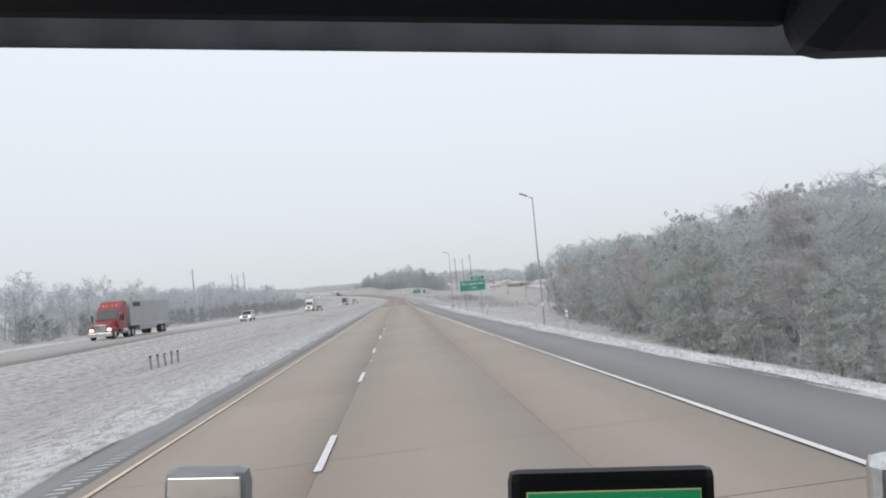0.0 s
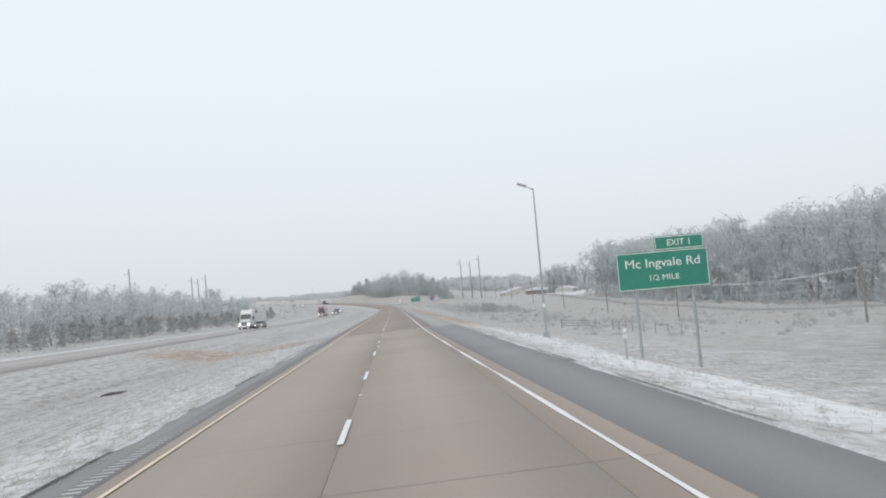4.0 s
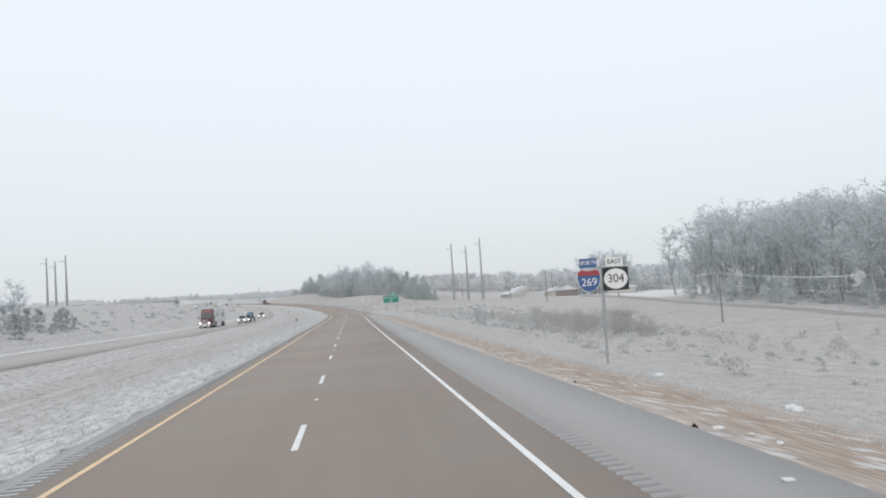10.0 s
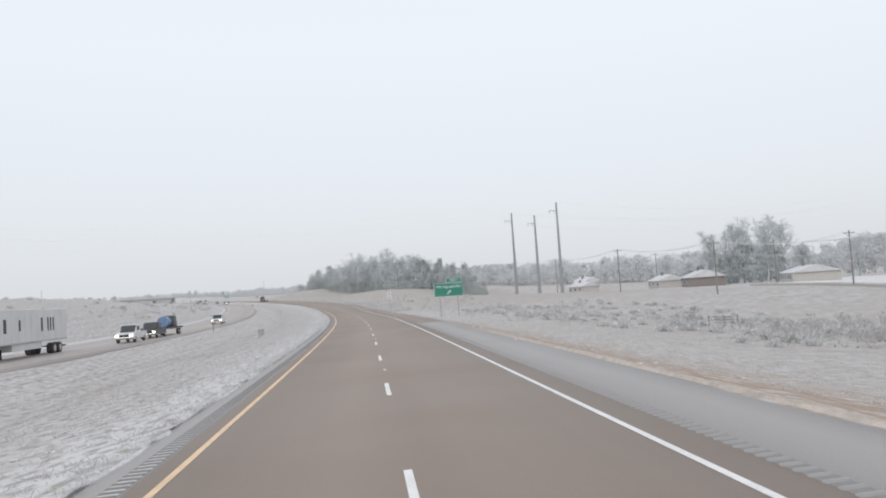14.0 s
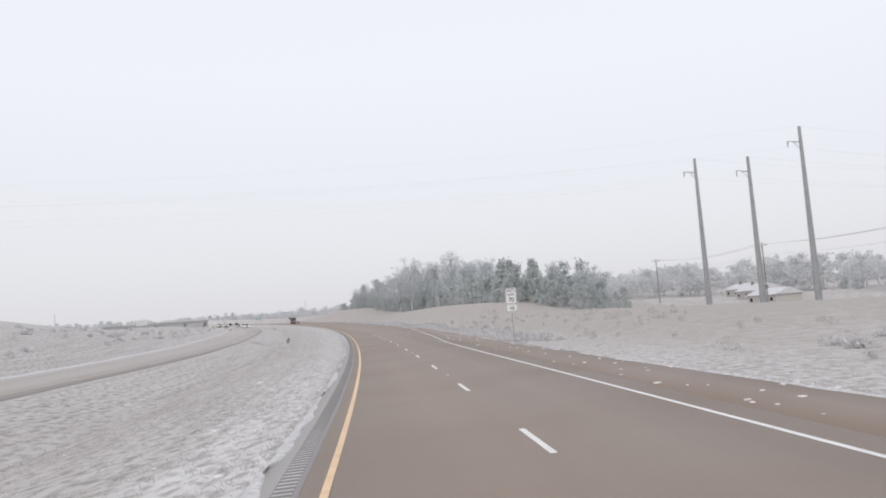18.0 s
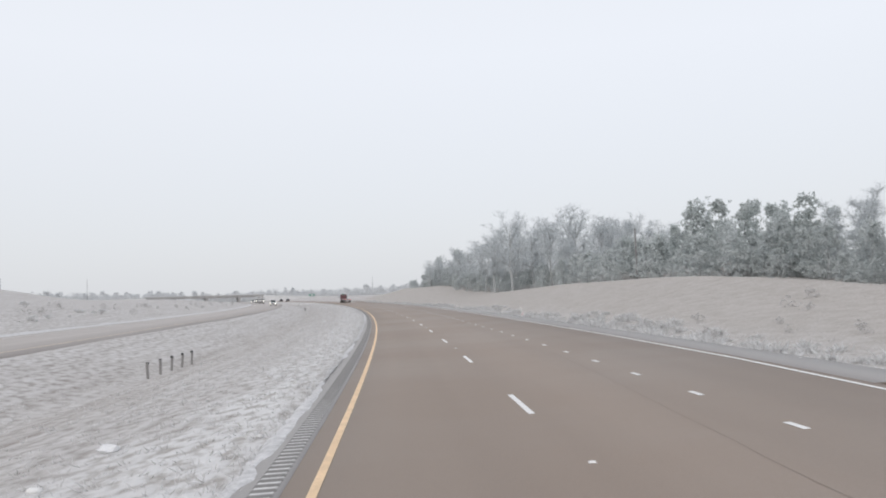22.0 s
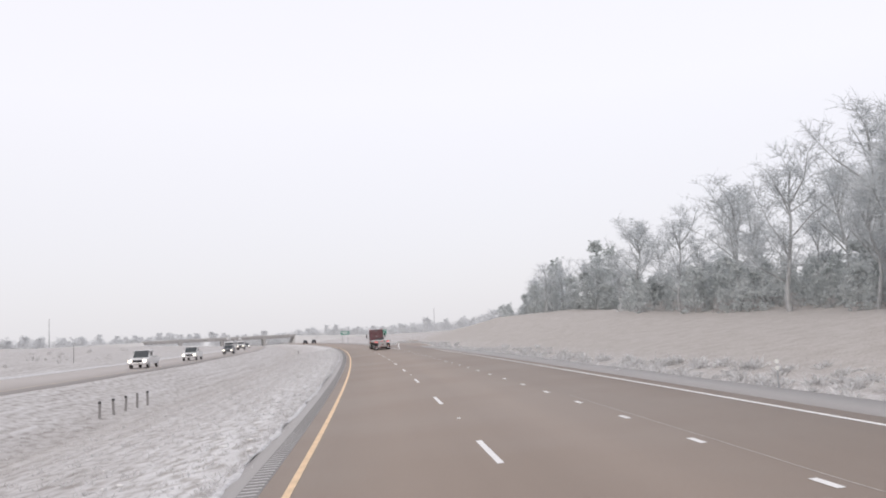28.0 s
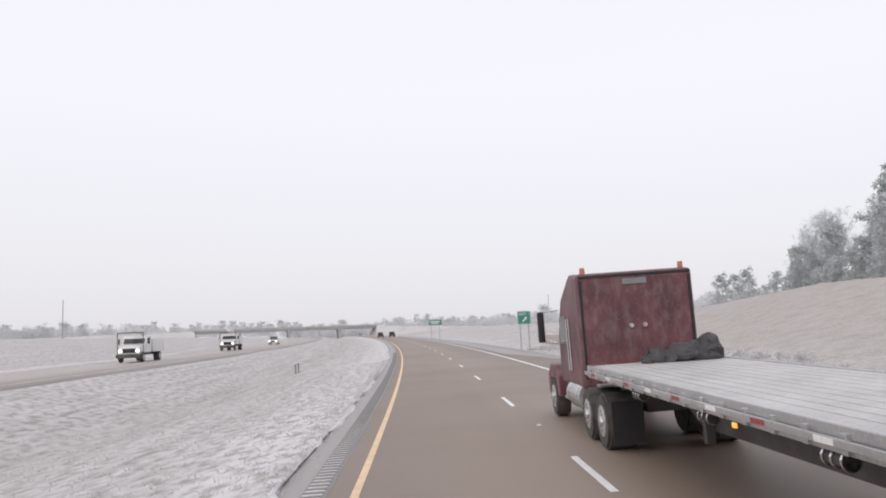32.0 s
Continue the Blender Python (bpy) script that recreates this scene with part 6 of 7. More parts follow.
def tractor(e, y0, paint, tall, grille, lit=True):
    """A conventional tractor; y0: its cab's back wall; it faces +y."""
    top = 3.95 if tall else 3.28
    cab = part("cab", prism([(y0, 0.95), (y0, top), (y0 + 0.9, top + (0.08 if tall else 0.06)), (y0 + 2.15, top - (0.75 if tall else 0.42)), (y0 + 2.75, 2.05), (y0 + 2.75, 0.95)], 2.4, 0.09), paint, e)
    hood = part("hood", prism([(y0 + 2.7, 0.85), (y0 + 2.7, 2.0), (y0 + 4.5, 1.62), (y0 + 4.8, 1.45), (y0 + 4.85, 0.85)], 1.75, 0.09), paint, e)
    for sx in (-1, 1):
        part("fender", prism([(y0 + 3.2, 0.55), (y0 + 3.25, 1.05), (y0 + 3.6, 1.3), (y0 + 4.4, 1.3), (y0 + 4.85, 1.05), (y0 + 4.9, 0.55), (y0 + 4.6, 0.55), (y0 + 4.45, 1.0), (y0 + 3.65, 1.0), (y0 + 3.5, 0.55)], 0.45, 0.03, sx * 0.98), paint, hood)
        part("headlight", box((0.36, 0.12, 0.24), (sx * 0.90, y0 + 4.88, 1.05), 0.04), M_head if lit else M_chrome, e)
        part("side_window", box((0.03, 0.85, 0.62), (sx * 1.205, y0 + 1.95, 2.15), 0.01), M_glass, cab)
        part("grab_rail", rod((sx * 1.25, y0 + 1.25, 1.3), (sx * 1.25, y0 + 1.25, 2.4), 0.02, 0.02, 8), M_chrome, cab)
        part("grab_rail", rod((sx * 1.25, y0 + 1.0, 1.3), (sx * 1.25, y0 + 1.0, 2.4), 0.02, 0.02, 8), M_chrome, cab)
        mir = part("mirror", box((0.16, 0.10, 0.72), (sx * 1.62, y0 + 2.55, 2.25), 0.04), M_black, e)
        part("mirror_arm", rod((sx * 1.2, y0 + 2.5, 2.62), (sx * 1.62, y0 + 2.55, 2.6), 0.02, 0.02, 6), M_chrome, mir)
        part("mirror_arm", rod((sx * 1.2, y0 + 2.5, 1.85), (sx * 1.62, y0 + 2.55, 1.9), 0.02, 0.02, 6), M_chrome, mir)
        tank = part("fuel_tank", rod((sx * 0.98, y0 + 0.25, 0.78), (sx * 0.98, y0 + 1.75, 0.78), 0.31, 0.31, 18), M_alu, e)
        for yy in (0.55, 1.4):
            part("tank_strap", rod((sx * 0.98, y0 + yy, 0.78), (sx * 0.98, y0 + yy + 0.06, 0.78), 0.325, 0.325, 18), M_chrome, tank)
        part("step", box((0.35, 0.7, 0.06), (sx * 1.02, y0 + 2.2, 0.62), 0.01), M_alu, e)
    part("windscreen", prism([(y0 + 2.25, top - (0.86 if tall else 0.56)), (y0 + 2.77, 2.12), (y0 + 2.80, 2.12), (y0 + 2.29, top - (0.86 if tall else 0.56))], 2.1), M_glass, cab)
    gr_ = part("grille", box((1.25, 0.06, 0.72), (0, y0 + 4.86, 1.20), 0.02), M_chrome if grille else M_black, e)
    for z in np.linspace(0.92, 1.48, 6):
        part("grille_bar", box((1.2, 0.05, 0.035), (0, y0 + 4.90, z)), M_black, gr_)
    part("bumper", box((2.35, 0.35, 0.42), (0, y0 + 4.95, 0.55), 0.06), M_chassis if not grille else M_chrome, e)
    for x in (-0.7, -0.25, 0.25, 0.7):
        part("roof_marker", box((0.14, 0.06, 0.05), (x, y0 + 1.75, top - (0.42 if tall else 0.18)), 0.01), M_amber, cab)
    part("frame_rail", box((0.9, 6.6, 0.28), (0, y0 + 1.5, 0.78), 0.02), M_chassis, e)
    for yy in (-1.5, -0.2, 4.05):
        for sx in (-1, 1):
            wheel(e, sx * 1.22, y0 + yy, 0.51, 0.34 if yy > 1 else 0.60)
    for sx in (-1, 1):
        part("mudflap", box((0.55, 0.02, 0.75), (sx * 0.92, y0 - 2.25, 0.55), 0.0), M_black, e)
    return cab


def semi_box(s, d, turn, paint, tall, grille, panel, L, label, writing=False):
    """A tractor with a box trailer; s: the tractor's cab back."""
    e = thing("semi_truck", rest(s, d, float(np.interp(s, OPP_S, OPP_Z)), turn), label, "truck")
    tractor(e, 0, paint, tall, grille)
    tb = part("trailer_body", box((2.58, L, 2.75), (0, -L / 2 - 0.75, 2.65), 0.05), panel, e)
    for k in range(int(L / 1.3)):
        for sx in (-1, 1):
            part("panel_rib", box((0.02, 0.05, 2.6), (sx * 1.295, -1.3 - 1.3 * k, 2.65)), panel, tb)
    part("bottom_rail", box((2.62, L, 0.14), (0, -L / 2 - 0.75, 1.27), 0.02), M_alu, e)
    part("skirt", box((2.4, L * 0.4, 0.6), (0, -L * 0.42 - 0.75, 0.95), 0.02), panel, e)
    for yy in (-L + 0.9, -L + 2.2):
        for sx in (-1, 1):
            wheel(e, sx * 1.24, yy, 0.5, 0.6)
    part("underride_guard", box((2.3, 0.1, 0.12), (0, -L - 0.68, 0.62), 0.01), M_chassis, e)
    if writing:
        for y, w, h in ((-L * 0.83, 0.28, 1.2), (-L * 0.79, 0.28, 1.2), (-L * 0.75, 0.28, 1.2), (-L * 0.66, 0.36, 1.2), (-L * 0.18, 0.5, 1.1), (-L * 0.36, 0.35, 0.9)):
            part("writing_bar", box((0.012, w, h), (-1.30, y, 2.7)), M_black, tb)
    else:
        part("placard", box((0.012, 2.6, 0.5), (-1.30, -3.0, 3.55)), M_chassis, tb)
    return e


def car(s, d, turn, style, paint, label, lit=True, z=None):
    """A car, van or pickup with its front to +y."""
    z = float(np.interp(s, OPP_S, OPP_Z)) if z is None else z
    e = thing({"pickup": "pickup_truck", "suv": "suv", "sedan": "car"}[style], rest(s, d, z, turn), label, "pickup" if style == "pickup" else "car")
    L, w, belt, top = {"pickup": (5.7, 1.98, 1.12, 1.92), "suv": (4.8, 1.92, 1.08, 1.78), "sedan": (4.7, 1.84, 0.92, 1.45)}[style]
    h = L / 2
    body = part("body", prism([(-h, 0.42), (-h - 0.02, belt - 0.1), (-h + 0.15, belt), (h - 1.25, belt), (h - 0.15, belt - 0.16), (h, belt - 0.38), (h, 0.42)], w, 0.07), paint, e)
    y0, y1 = {"pickup": (-0.55, 1.45), "suv": (-h + 0.12, 1.0), "sedan": (-h + 0.65, 0.9)}[style]
    cabin = part("cabin", prism([(y0, belt - 0.03), (y0 + (0.1 if style != "sedan" else 0.6), top), (y1 - 0.75, top), (y1, belt - 0.03)], w * 0.88, 0.06), paint, e)
    part("windscreen", prism([(y1 - 0.02, belt + 0.03), (y1 - 0.70, top - 0.06), (y1 - 0.66, top - 0.06), (y1 + 0.025, belt + 0.03)], w * 0.78), M_glass, cabin)
    part("rear_window", prism([(y0 + 0.0, belt + 0.1), (y0 + (0.08 if style != "sedan" else 0.52), top - 0.1), (y0 + (0.05 if style != "sedan" else 0.48), top - 0.1), (y0 - 0.03, belt + 0.1)], w * 0.75), M_glass, cabin)
    for sx in (-1, 1):
        part("side_window", box((0.02, (y1 - y0) * 0.58, (top - belt) * 0.62), (sx * w * 0.442, (y0 + y1) / 2 - 0.05, (belt + top) / 2), 0.01), M_glass, cabin)
        part("headlight", box((0.34, 0.10, 0.18), (sx * (w / 2 - 0.24), h - 0.02, belt - 0.32), 0.03), M_head if lit else M_chrome, body)
        part("tail_light", box((0.16, 0.06, 0.34), (sx * (w / 2 - 0.13), -h - 0.01, belt - 0.25), 0.02), M_redtape, body)
        part("mirror", box((0.2, 0.12, 0.16), (sx * (w / 2 + 0.1), y1 - 0.45, belt + 0.08), 0.03), paint, e)
        for yy in (-h + 0.95, h - 0.95):
            wheel(e, sx * (w / 2), yy, 0.37 if style != "sedan" else 0.32, 0.24)
    part("grille", box((w * 0.5, 0.06, 0.3), (0, h + 0.0, belt - 0.36), 0.02), M_black, body)
    part("bumper", box((w * 0.98, 0.16, 0.24), (0, h + 0.02, 0.52), 0.05), M_chrome if style == "pickup" else paint, e)
    if style == "pickup":
        part("bed", box((w * 0.8, h - 0.75, 0.1), (0, -h / 2 - 0.35, belt + 0.01)), M_black, e)
    return e


def bucket_truck(s, d, turn, label):
    e = thing("utility_truck", rest(s, d, float(np.interp(s, OPP_S, OPP_Z)), turn), label, "truck", "utility trucks in convoy")
    cab = part("cab", prism([(0, 0.9), (0, 2.55), (1.4, 2.55), (1.85, 1.75), (2.0, 0.9)], 2.3, 0.08), M_whitepaint, e)
    hood = part("hood", prism([(1.9, 0.8), (1.9, 1.72), (3.1, 1.5), (3.3, 1.3), (3.3, 0.8)], 1.95, 0.08), M_whitepaint, e)
    part("windscreen", prism([(1.40, 2.42), (1.86, 1.80), (1.90, 1.80), (1.45, 2.42)], 2.0), M_glass, cab)
    part("grille", box((1.2, 0.06, 0.42), (0, 3.3, 1.15), 0.02), M_black, e)
    part("bumper", box((2.35, 0.3, 0.35), (0, 3.38, 0.62), 0.05), M_chassis, e)
    for sx in (-1, 1):
        part("headlight", box((0.3, 0.1, 0.22), (sx * 0.82, 3.3, 1.12), 0.03), M_head, e)
        part("mirror", box((0.14, 0.08, 0.55), (sx * 1.45, 1.75, 2.0), 0.03), M_black, e)
        part("guard_post", rod((sx * 1.22, 2.9, 0.8), (sx * 1.22, 2.9, 2.85), 0.04, 0.04, 8), M_chassis, e)
        part("side_locker", box((0.5, 3.6, 1.25), (sx * 0.95, -2.2, 1.55), 0.03), M_whitepaint, e)
        part("side_window", box((0.02, 0.8, 0.55), (sx * 1.155, 0.95, 2.05), 0.01), M_glass, cab)
        for yy in (-2.8, 2.5):
            wheel(e, sx * 1.16, yy, 0.47, 0.3 if yy > 0 else 0.55)
    part("guard_bar", rod((-1.22, 2.9, 2.85), (1.22, 2.9, 2.85), 0.04, 0.04, 8), M_chassis, e)
    part("frame_rail", box((0.9, 7.0, 0.25), (0, -0.5, 0.78), 0.02), M_chassis, e)
    part("turret", rod((0, -1.0, 1.0), (0, -1.0, 2.9), 0.35, 0.28, 14), M_whitepaint, e)
    part("lower_boom", box((0.35, 4.6, 0.38), (0, 0.6, 3.15), 0.04), M_whitepaint, e)
    part("upper_boom", box((0.3, 4.2, 0.3), (0.4, 0.2, 3.5), 0.04), M_whitepaint, e)
    part("bucket", box((0.75, 0.75, 1.0), (0.4, -2.2, 3.2), 0.08, taper=(1.12, 1.12)), M_whitepaint, e)
    part("rear_deck", box((2.3, 3.9, 0.12), (0, -2.3, 1.0), 0.02), M_chassis, e)
    return e


IN, OUT = -26.0, -29.8
semi_box(91, OUT, 180, M_redpaint, True, True, M_trailer, 14.6, "red semi truck with a dull grey box trailer, headlights on")
car(146, IN, 180, "suv", M_whitepaint, "white suv with its headlights on")
semi_box(280, OUT, 180, M_whitepaint, True, True, M_whitetrailer, 15.8, "white semi truck with a white box trailer")
car(272, IN, 180, "sedan", M_greypaint, "grey salt-covered car with its headlights on")
semi_box(458, OUT, 180, M_maroon, True, True, M_whitetrailer, 15.2, "maroon semi truck with a white lettered box trailer", True)
car(487, IN, 180, "pickup", M_whitepaint, "white pickup truck with its headlights on")
car(557, IN, 180, "pickup", M_whitepaint, "white pickup truck with its headlights on")
pk = car(497.3, IN, 180, "pickup", M_darkpaint, "dark pickup truck that tows a loaded trailer")
car(907, IN, 180, "pickup", M_whitepaint, "white pickup truck with its headlights on")
car(936, IN, 180, "pickup", M_whitepaint, "white pickup truck in slow traffic")
bucket_truck(1023, OUT, 180, "white utility truck with folded boom and bucket")
bucket_truck(1071, OUT, 180, "white utility truck with folded boom and bucket")
car(1128, OUT, 180, "pickup", M_whitepaint, "far pickup truck with its headlights on")
car(980, IN, 180, "suv", M_greypaint, "grey suv with its headlights on")
ft = thing("gooseneck_trailer", rest(505.8, IN, float(np.interp(517, OPP_S, OPP_Z)), 180), "low equipment trailer with a blue tank and dark machine", "trailer")
part("deck", box((2.3, 7.5, 0.22), (0, -0.5, 0.95), 0.02), M_chassis, ft)
part("tank", rod((0, 1.0, 1.75), (0, 2.9, 1.75), 0.72, 0.72, 20), M_bluetank, ft)
part("machine", box((1.7, 2.2, 1.5), (0, -1.4, 1.8), 0.15, taper=(0.8, 0.75)), M_darkpaint, ft)
part("tongue", box((0.3, 2.2, 0.2), (0, 4.0, 0.9), 0.02), M_chassis, ft)
for yy in (-1.2, -2.3):
    for sx in (-1, 1):
        wheel(ft, sx * 1.2, yy, 0.4, 0.3)
for s, d in ((1232, -1.6), (1222, 1.9)):
    e = car(s, d, 0, "pickup", M_darkpaint, "dark pickup truck far ahead in the same lane", False, float(bank(s) * d))

# the flatbed truck: maroon sleeper tractor with an empty aluminium flatbed trailer
TR_S, TR_D = 941.6, 1.82
fb = thing("flatbed_truck", rest(TR_S, TR_D, float(bank(TR_S) * TR_D), 0, float(bank(TR_S))), "maroon sleeper truck with an empty aluminium flatbed trailer, lights on", "truck")
TL, DW, DZ = 14.7, 2.56, 1.48
cabp = tractor(fb, TL + 0.85, M_maroon, False, True)
for x in (-1.02, 1.02):
    part("beacon", rod((x, TL + 1.0, 3.29), (x, TL + 1.0, 3.42), 0.06, 0.05, 12), M_beacon, cabp)
for x in (-0.14, 0.14):
    part("work_lamp", rod((x, TL + 0.80, 2.18), (x, TL + 0.86, 2.18), 0.045, 0.045, 12), M_alu, cabp)
for x in (-1.12, 1.12):
    part("corner_trim", box((0.05, 0.03, 2.0), (x, TL + 0.845, 2.15), 0.01), M_black, cabp)
part("roof_trim", box((2.3, 0.03, 0.05), (0, TL + 0.845, 3.22), 0.01), M_black, cabp)
part("back_plate", box((0.5, 0.02, 0.12), (0, TL + 0.84, 3.08), 0.01), M_greypaint, cabp)
part("bulkhead_step", box((2.0, 0.35, 0.05), (0, TL + 0.45, 1.05), 0.01), M_alu, fb)
deck = part("trailer_deck", box((DW - 0.12, TL, 0.09), (0, TL / 2, DZ - 0.075)), M_chassis, fb)
for k in range(11):
    x = (k - 5) * 0.218
    part("plank", box((0.196, TL - 0.1, 0.03), (x, TL / 2, DZ - 0.016), 0.004), M_deck, deck)
for sx in (-1, 1):
    rail = part("side_rail", box((0.07, TL, 0.22), (sx * (DW / 2 - 0.03), TL / 2, DZ - 0.10), 0.012), M_alu, fb)
    part("rub_rail", box((0.03, TL, 0.07), (sx * (DW / 2 + 0.045), TL / 2, DZ - 0.12), 0.008), M_alu, rail)
    for k in range(24):
        part("stake_pocket", box((0.06, 0.09, 0.16), (sx * (DW / 2 + 0.01), 0.3 + k * 0.61, DZ - 0.12), 0.006), M_alu, rail)
    for k in range(12):
        part("tape", box((0.006, 0.30, 0.05), (sx * (DW / 2 + 0.062), 0.6 + k * 1.21, DZ - 0.12)), M_redtape if k % 2 else M_signwhite, rail)
    beam = part("main_beam", prism([(0.2, DZ - 0.12), (TL - 0.3, DZ - 0.12), (TL - 0.3, DZ - 0.32), (TL - 3.2, DZ - 0.36), (TL - 4.2, DZ - 0.70), (0.2, DZ - 0.62)], 0.10, 0, sx * 0.5), M_chassis, fb)
    for k in range(4):
        winch = part("strap_winch", rod((sx * 1.16, 2.5 + k * 2.9, DZ - 0.29), (sx * 1.16, 2.82 + k * 2.9, DZ - 0.29), 0.065, 0.065, 12), M_chassis, fb)
        for yy in (2.5, 2.66, 2.80):
            part("winch_ring", rod((sx * 1.16, yy + k * 2.9, DZ - 0.29), (sx * 1.16, yy + 0.03 + k * 2.9, DZ - 0.29), 0.082, 0.082, 14), M_chrome, winch)
    for yy in (1.25, 4.35):
        wheel(fb, sx * 1.25, yy, 0.5, 0.6)
    part("landing_leg", box((0.12, 0.14, 0.6), (sx * 0.62, TL - 4.6, 0.92), 0.01), M_chassis, fb)
    part("mudflap", box((0.62, 0.02, 0.80), (sx * 0.92, 0.28, 0.55), 0.006), M_black, fb)
    part("flap_lettering", box((0.34, 0.006, 0.05), (sx * 0.92, 0.266, 0.36)), M_signwhite, fb)
    part("flap_lettering", box((0.40, 0.006, 0.06), (sx * 0.92, 0.266, 0.27)), M_signwhite, fb)
    bump_post = part("bumper_post", box((0.17, 0.10, 0.85), (sx * 0.56, -0.02, DZ - 0.60), 0.015), M_alu, fb)
    for k in range(3):
        part("tail_lamp", rod((sx * (0.74 + 0.17 * k), -0.085, DZ - 0.21), (sx * (0.74 + 0.17 * k), -0.055, DZ - 0.21), 0.058, 0.062, 14), M_tail, fb)
    part("marker_lamp", rod((sx * 1.22, -0.08, DZ - 0.27), (sx * 1.22, -0.055, DZ - 0.27), 0.032, 0.034, 10), M_tail, fb)
    part("amber_marker", box((0.02, 0.10, 0.05), (sx * (DW / 2 + 0.065), 7.2, DZ - 0.22), 0.006), M_amber, fb)
cross = bmesh.new()
for k in range(24):
    box((2.35, 0.06, 0.10), (0, 0.4 + 0.62 * k, DZ - 0.17), bm=cross)
part("cross_members", cross, M_chassis, fb)
rear = part("rear_rail", box((DW, 0.09, 0.34), (0, -0.01, DZ - 0.17), 0.012), M_alu, fb)
for k in range(7):
    part("tape", box((0.17, 0.006, 0.05), (-1.03 + 0.345 * k, -0.058, DZ - 0.055)), M_redtape, rear)
part("rear_lip", box((DW - 0.02, 0.02, 0.02), (0, -0.062, DZ - 0.105), 0.004), M_chassis, rear)
for k in range(3):
    part("marker_lamp", rod((-0.15 + 0.15 * k, -0.08, DZ - 0.21), (-0.15 + 0.15 * k, -0.055, DZ - 0.21), 0.032, 0.034, 10), M_tail, rear)
part("number_bar", box((0.42, 0.006, 0.08), (0.46, -0.058, DZ - 0.21)), M_black, rear)
apron = part("rear_apron", prism([(0.0, DZ - 0.34), (0.03, DZ - 0.34), (0.03, DZ - 0.86), (0.0, DZ - 0.86)], 1.0), M_alu, fb)
part("maker_badge", box((0.26, 0.006, 0.10), (0.05, -0.004, DZ - 0.56)), M_black, apron)
part("maker_badge", box((0.40, 0.006, 0.07), (0.05, -0.004, DZ - 0.70)), M_redtape, apron)
part("air_coupling", box((0.16, 0.08, 0.12), (0.98, -0.04, 0.66), 0.02), M_yellow, fb)
guard = part("underride_guard", box((2.35, 0.10, 0.12), (0, -0.05, 0.52), 0.012), M_alu, fb)
for x in (-0.95, -0.3, 0.3, 0.95):
    part("tape", box((0.36, 0.006, 0.06), (x, -0.104, 0.52)), M_redtape, guard)
tp_ = bmesh.new()
for cx, cy, w_, dep_, hgt in ((0.62, -0.45, 1.15, 0.7, 0.34), (0.95, -0.35, 0.55, 0.8, 0.48), (0.05, -0.5, 0.8, 0.5, 0.2)):
    bmesh.ops.create_icosphere(tp_, subdivisions=4, radius=0.5, matrix=pose(cx, TL + cy, DZ + hgt * 0.3) @ Matrix.Diagonal((w_, dep_, hgt * 1.4, 1)))
for v in tp_.verts:
    v.co += Vector(noise.noise_vector(v.co * 2.6)) * 0.10 + Vector(noise.noise_vector(v.co * 6.5)) * 0.07 + Vector(noise.noise_vector(v.co * 14.0)) * 0.03
    v.co.z = max(v.co.z, DZ + 0.004)
tarp = part("tarpaulin", tp_, M_tarp)
tarp.matrix_world = fb.matrix_world
tagged(tarp, "bundled black tarpaulin on the front of the flatbed deck", "tarpaulin")

# the silver tractor whose cab the view begins in: hollow cab, open windscreen frame, hood and fender mirrors
M_silver = plain("salted_silver_paint", (0.40, 0.41, 0.42), 0.35, 0.4, 0.1, 1, 10)
M_trim = plain("dark_cab_plastic", (0.016, 0.019, 0.026), 0.6, 0, 0.2, 3, 60)
def tinted(n, l, b):
    c = ramp(n, l, noise_node(n, l, 14.0, 6), [(0.35, (0.30, 0.305, 0.32)), (0.65, (0.42, 0.425, 0.44))])
    l.new(c, b.inputs["Base Color"])
    through_light = n.new("ShaderNodeBsdfTranslucent")
    l.new(c, through_light.inputs["Color"])
    l.new(through_light.outputs[0], n["Material Output"].inputs["Surface"])


M_band = material("grey_tinted_shade_band", tinted, 0.6)
M_mirror = plain("mirror_glass", (0.80, 0.81, 0.82), 0.03, 1.0, 0.02, 1, 10)
own = thing("semi_tractor", rest(1.48, 1.88, float(bank(1.48) * 1.88), 0, float(bank(1.48))), "silver conventional tractor with a dark cab interior and fender mirrors", "truck")
lean_ = 6.4
visor = part("sun_visor", box((0.98, 0.42, 0.03), (-0.52, 0.42, 2.738), 0.012, (-24, lean_, 0)), M_trim, own)
part("shade_band", box((1.05, 0.012, 0.10), (-0.515, 0.63, 2.676), 0.004, (0, lean_, 0)), M_band, own)
part("overhead_console", box((1.06, 0.45, 0.16), (0.48, 0.40, 2.645), 0.03, (-14, lean_ - 2.4, 0)), M_trim, own)
part("header_panel", box((2.2, 0.10, 0.42), (0, 0.66, 2.92), 0.03), M_trim, own)
part("headliner", box((2.2, 2.3, 0.05), (0, -0.45, 3.10), 0.02), M_trim, own)
part("roof", box((2.4, 2.5, 0.10), (0, -0.45, 3.20), 0.045, taper=(0.94, 0.92)), M_silver, own)
part("back_wall", box((2.4, 0.08, 2.2), (0, -1.66, 2.10), 0.03), M_silver, own)
part("dashboard", prism([(0.55, 1.2), (0.62, 1.88), (0.95, 1.98), (1.18, 1.90), (1.18, 1.2)], 2.2, 0.03), M_trim, own)
part("floor_panel", box((2.3, 2.9, 0.08), (0, -0.25, 1.02), 0.02), M_chassis, own)
part("hood", prism([(1.15, 0.85), (1.15, 1.86), (2.3, 1.62), (3.05, 1.36), (3.12, 0.85)], 1.75, 0.08), M_silver, own)
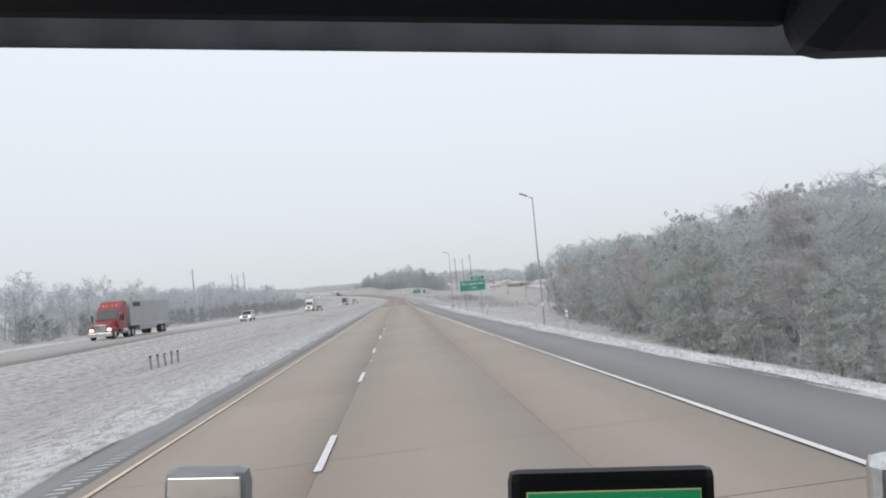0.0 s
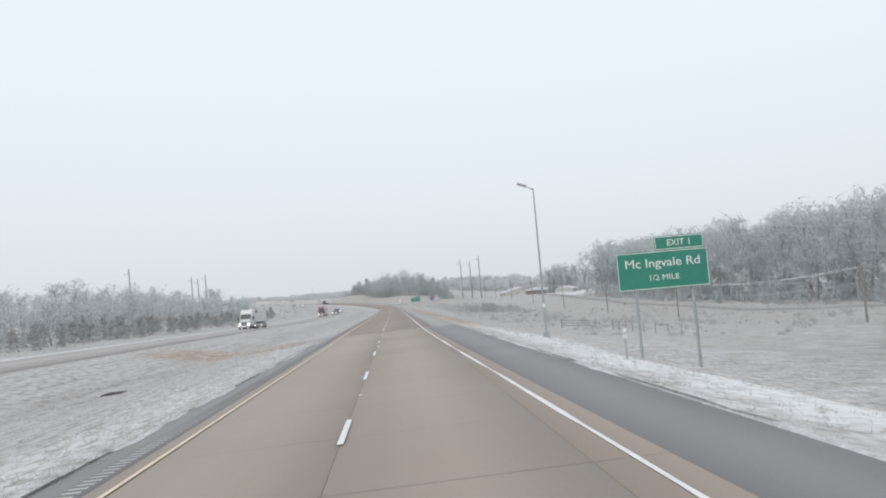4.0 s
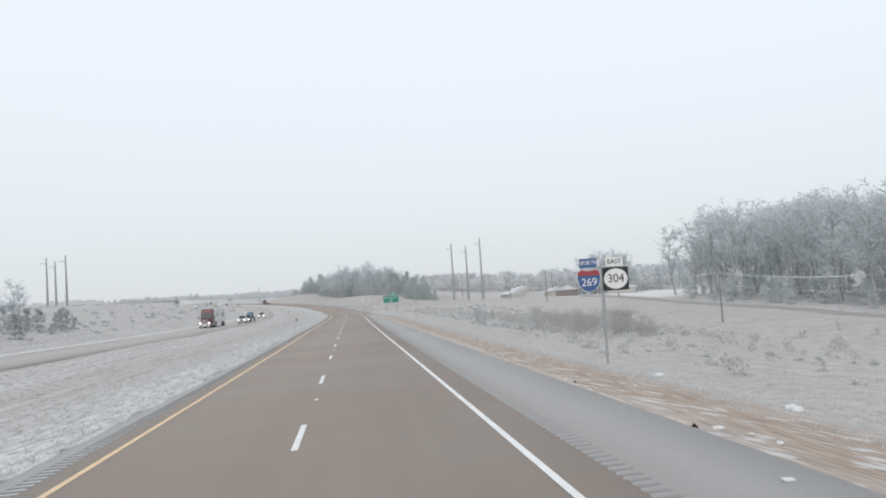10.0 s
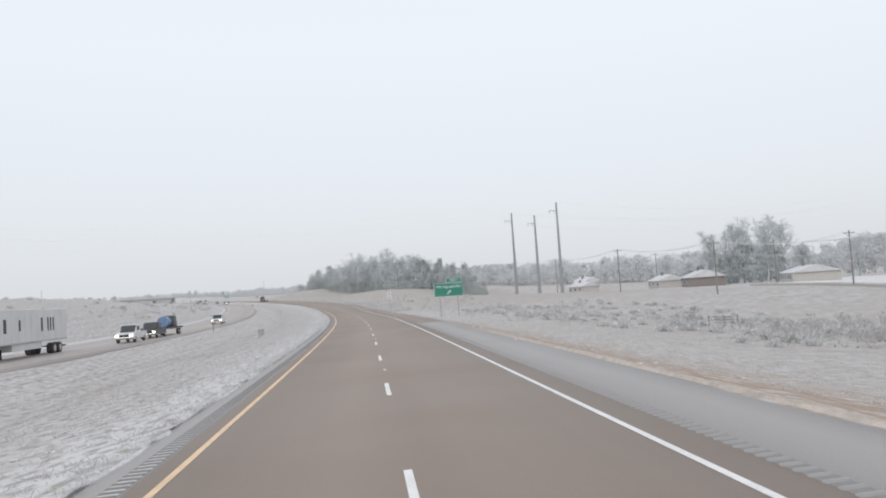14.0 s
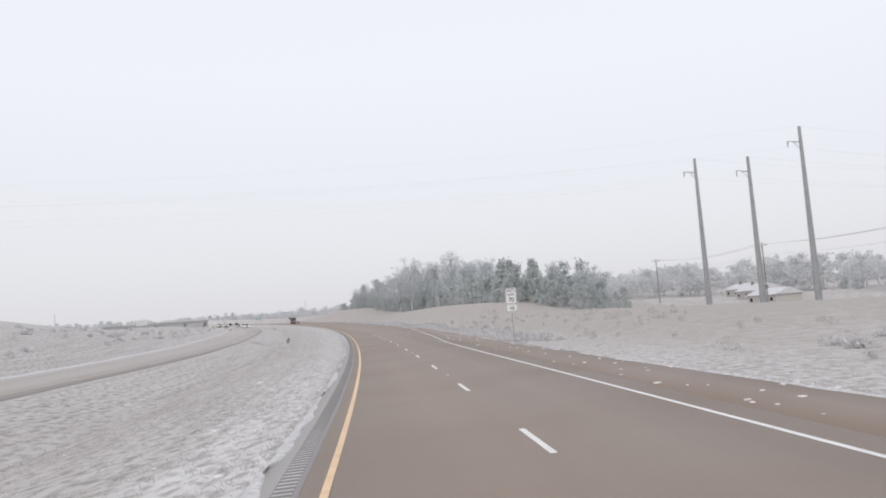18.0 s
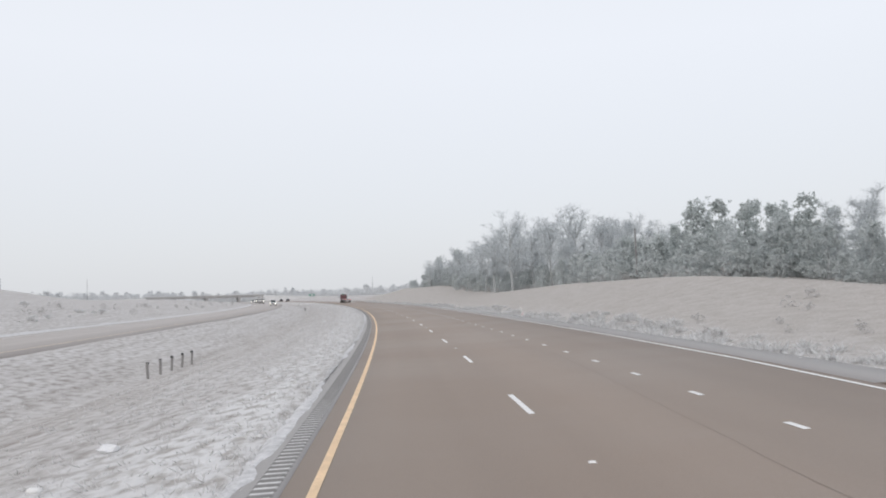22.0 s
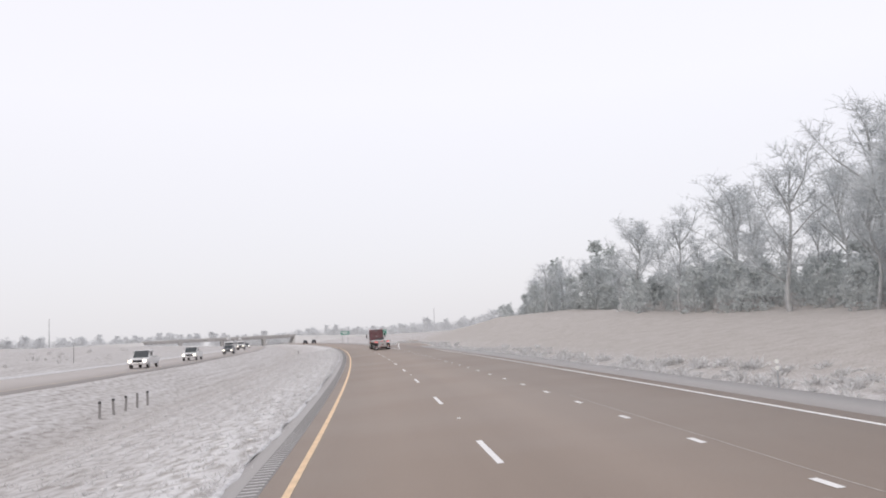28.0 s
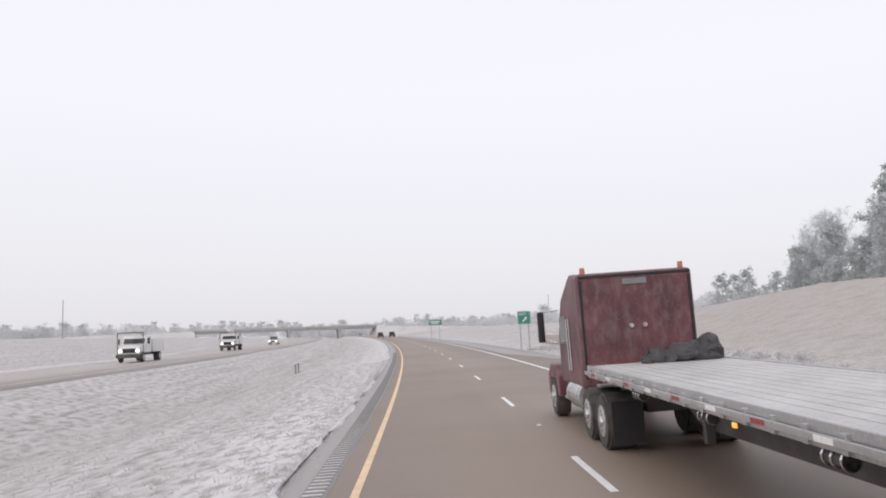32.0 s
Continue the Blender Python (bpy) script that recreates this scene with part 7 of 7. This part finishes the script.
part("grille", box((1.2, 0.06, 0.62), (0, 3.14, 1.08), 0.02), M_chrome, own)
part("bumper", box((2.35, 0.32, 0.42), (0, 3.2, 0.55), 0.06), M_chrome, own)
part("frame_rail", box((0.9, 7.2, 0.26), (0, -0.8, 0.80), 0.02), M_chassis, own)
for sx in (-1, 1):
    door = part("door", box((0.06, 1.75, 1.15), (sx * 1.17, 0.1, 1.52), 0.02), M_silver, own)
    part("door_handle", box((0.03, 0.16, 0.05), (sx * 1.215, -0.55, 1.85), 0.01), M_black, door)
    part("sill_panel", box((0.06, 0.85, 2.1), (sx * 1.17, -1.22, 2.05), 0.02), M_silver, own)
    part("pillar", rod((sx * 1.14, 0.98, 2.02), (sx * 1.10, 0.66, 3.12), 0.055, 0.05, 8), M_silver, own)
    part("fender", prism([(1.5, 0.55), (1.55, 1.05), (1.9, 1.28), (2.7, 1.28), (3.1, 1.02), (3.15, 0.55), (2.85, 0.55), (2.72, 1.0), (1.95, 1.0), (1.8, 0.55)], 0.45, 0.03, sx * 0.98), M_silver, own)
    part("headlight", box((0.34, 0.10, 0.22), (sx * 0.92, 3.13, 1.02), 0.04), M_chrome, own)
    fx, fz = (-1.12, 1.73) if sx < 0 else (1.335, 1.46)
    shell = part("fender_mirror", box((0.29, 0.12, 0.36), (fx, 2.76, fz), 0.05, (0, lean_, 0)), M_greypaint if sx < 0 else M_chrome, own)
    part("mirror_glass", box((0.24, 0.01, 0.31), (fx, 2.694, fz), 0.004, (0, lean_, 0)), M_mirror, shell)
    part("mirror_arm", rod((sx * 0.80, 2.65, 1.30), (fx, 2.78, fz - 0.12), 0.022, 0.02, 8), M_black, shell)
    part("fuel_tank", rod((sx * 0.98, -1.4, 0.78), (sx * 0.98, -0.1, 0.78), 0.31, 0.31, 18), M_alu, own)
    for yy in (-3.6, -2.3, 2.32):
        wheel(own, sx * 1.22, yy, 0.51, 0.34 if yy > 1 else 0.60)
nav = thing("navigation_device", own.matrix_world @ pose(-0.208, 0.76, 2.145, 0, 6.0, 0), "black navigation device with a lit map screen on the dashboard", "navigation device")
part("case", box((0.205, 0.022, 0.135), (0, 0, 0), 0.010), M_black, nav)
scr = part("screen", box((0.172, 0.002, 0.104), (0, -0.0115, -0.004)), glow("map_screen", (0.42, 0.42, 0.20), 0.5), nav)
part("top_bar", box((0.170, 0.001, 0.020), (0, -0.0132, 0.037)), glow("green_screen_bar", (0.02, 0.22, 0.09), 0.6), scr)
part("info_panel", box((0.080, 0.001, 0.080), (0.045, -0.0132, -0.014)), glow("pale_screen_panel", (0.62, 0.55, 0.72), 0.6), scr)
part("route_line", box((0.008, 0.001, 0.080), (-0.040, -0.0132, -0.014), 0, (0, 14, 0)), glow("route_line", (0.65, 0.20, 0.55), 0.6), scr)
for x, w_ in ((-0.070, 0.012), (-0.045, 0.020), (-0.012, 0.022), (0.030, 0.034)):
    part("writing_bar", box((w_, 0.001, 0.007), (x, -0.0142, 0.037)), M_signwhite, scr)
for z in (0.010, -0.004, -0.018):
    part("writing_bar", box((0.050, 0.001, 0.005), (0.050, -0.0142, z)), M_black, scr)
part("mount", rod((0, 0.012, -0.05), (0.016, 0.09, -0.165), 0.016, 0.024, 12), M_black, nav)

# ---- concrete slabs, one by one ----
SLAB = 4.572
for k in range(48):
    s0 = CHANGE - SLAB * (k + 1)
    for d0, d1 in ((-3.84, -0.008), (0.008, 3.652), (3.668, 6.39)):
        strip("slab", np.array([s0 + 0.008, s0 + SLAB - 0.008]), (d0, d1), -0.012, M_concrete, road_c, skirt=0.03)
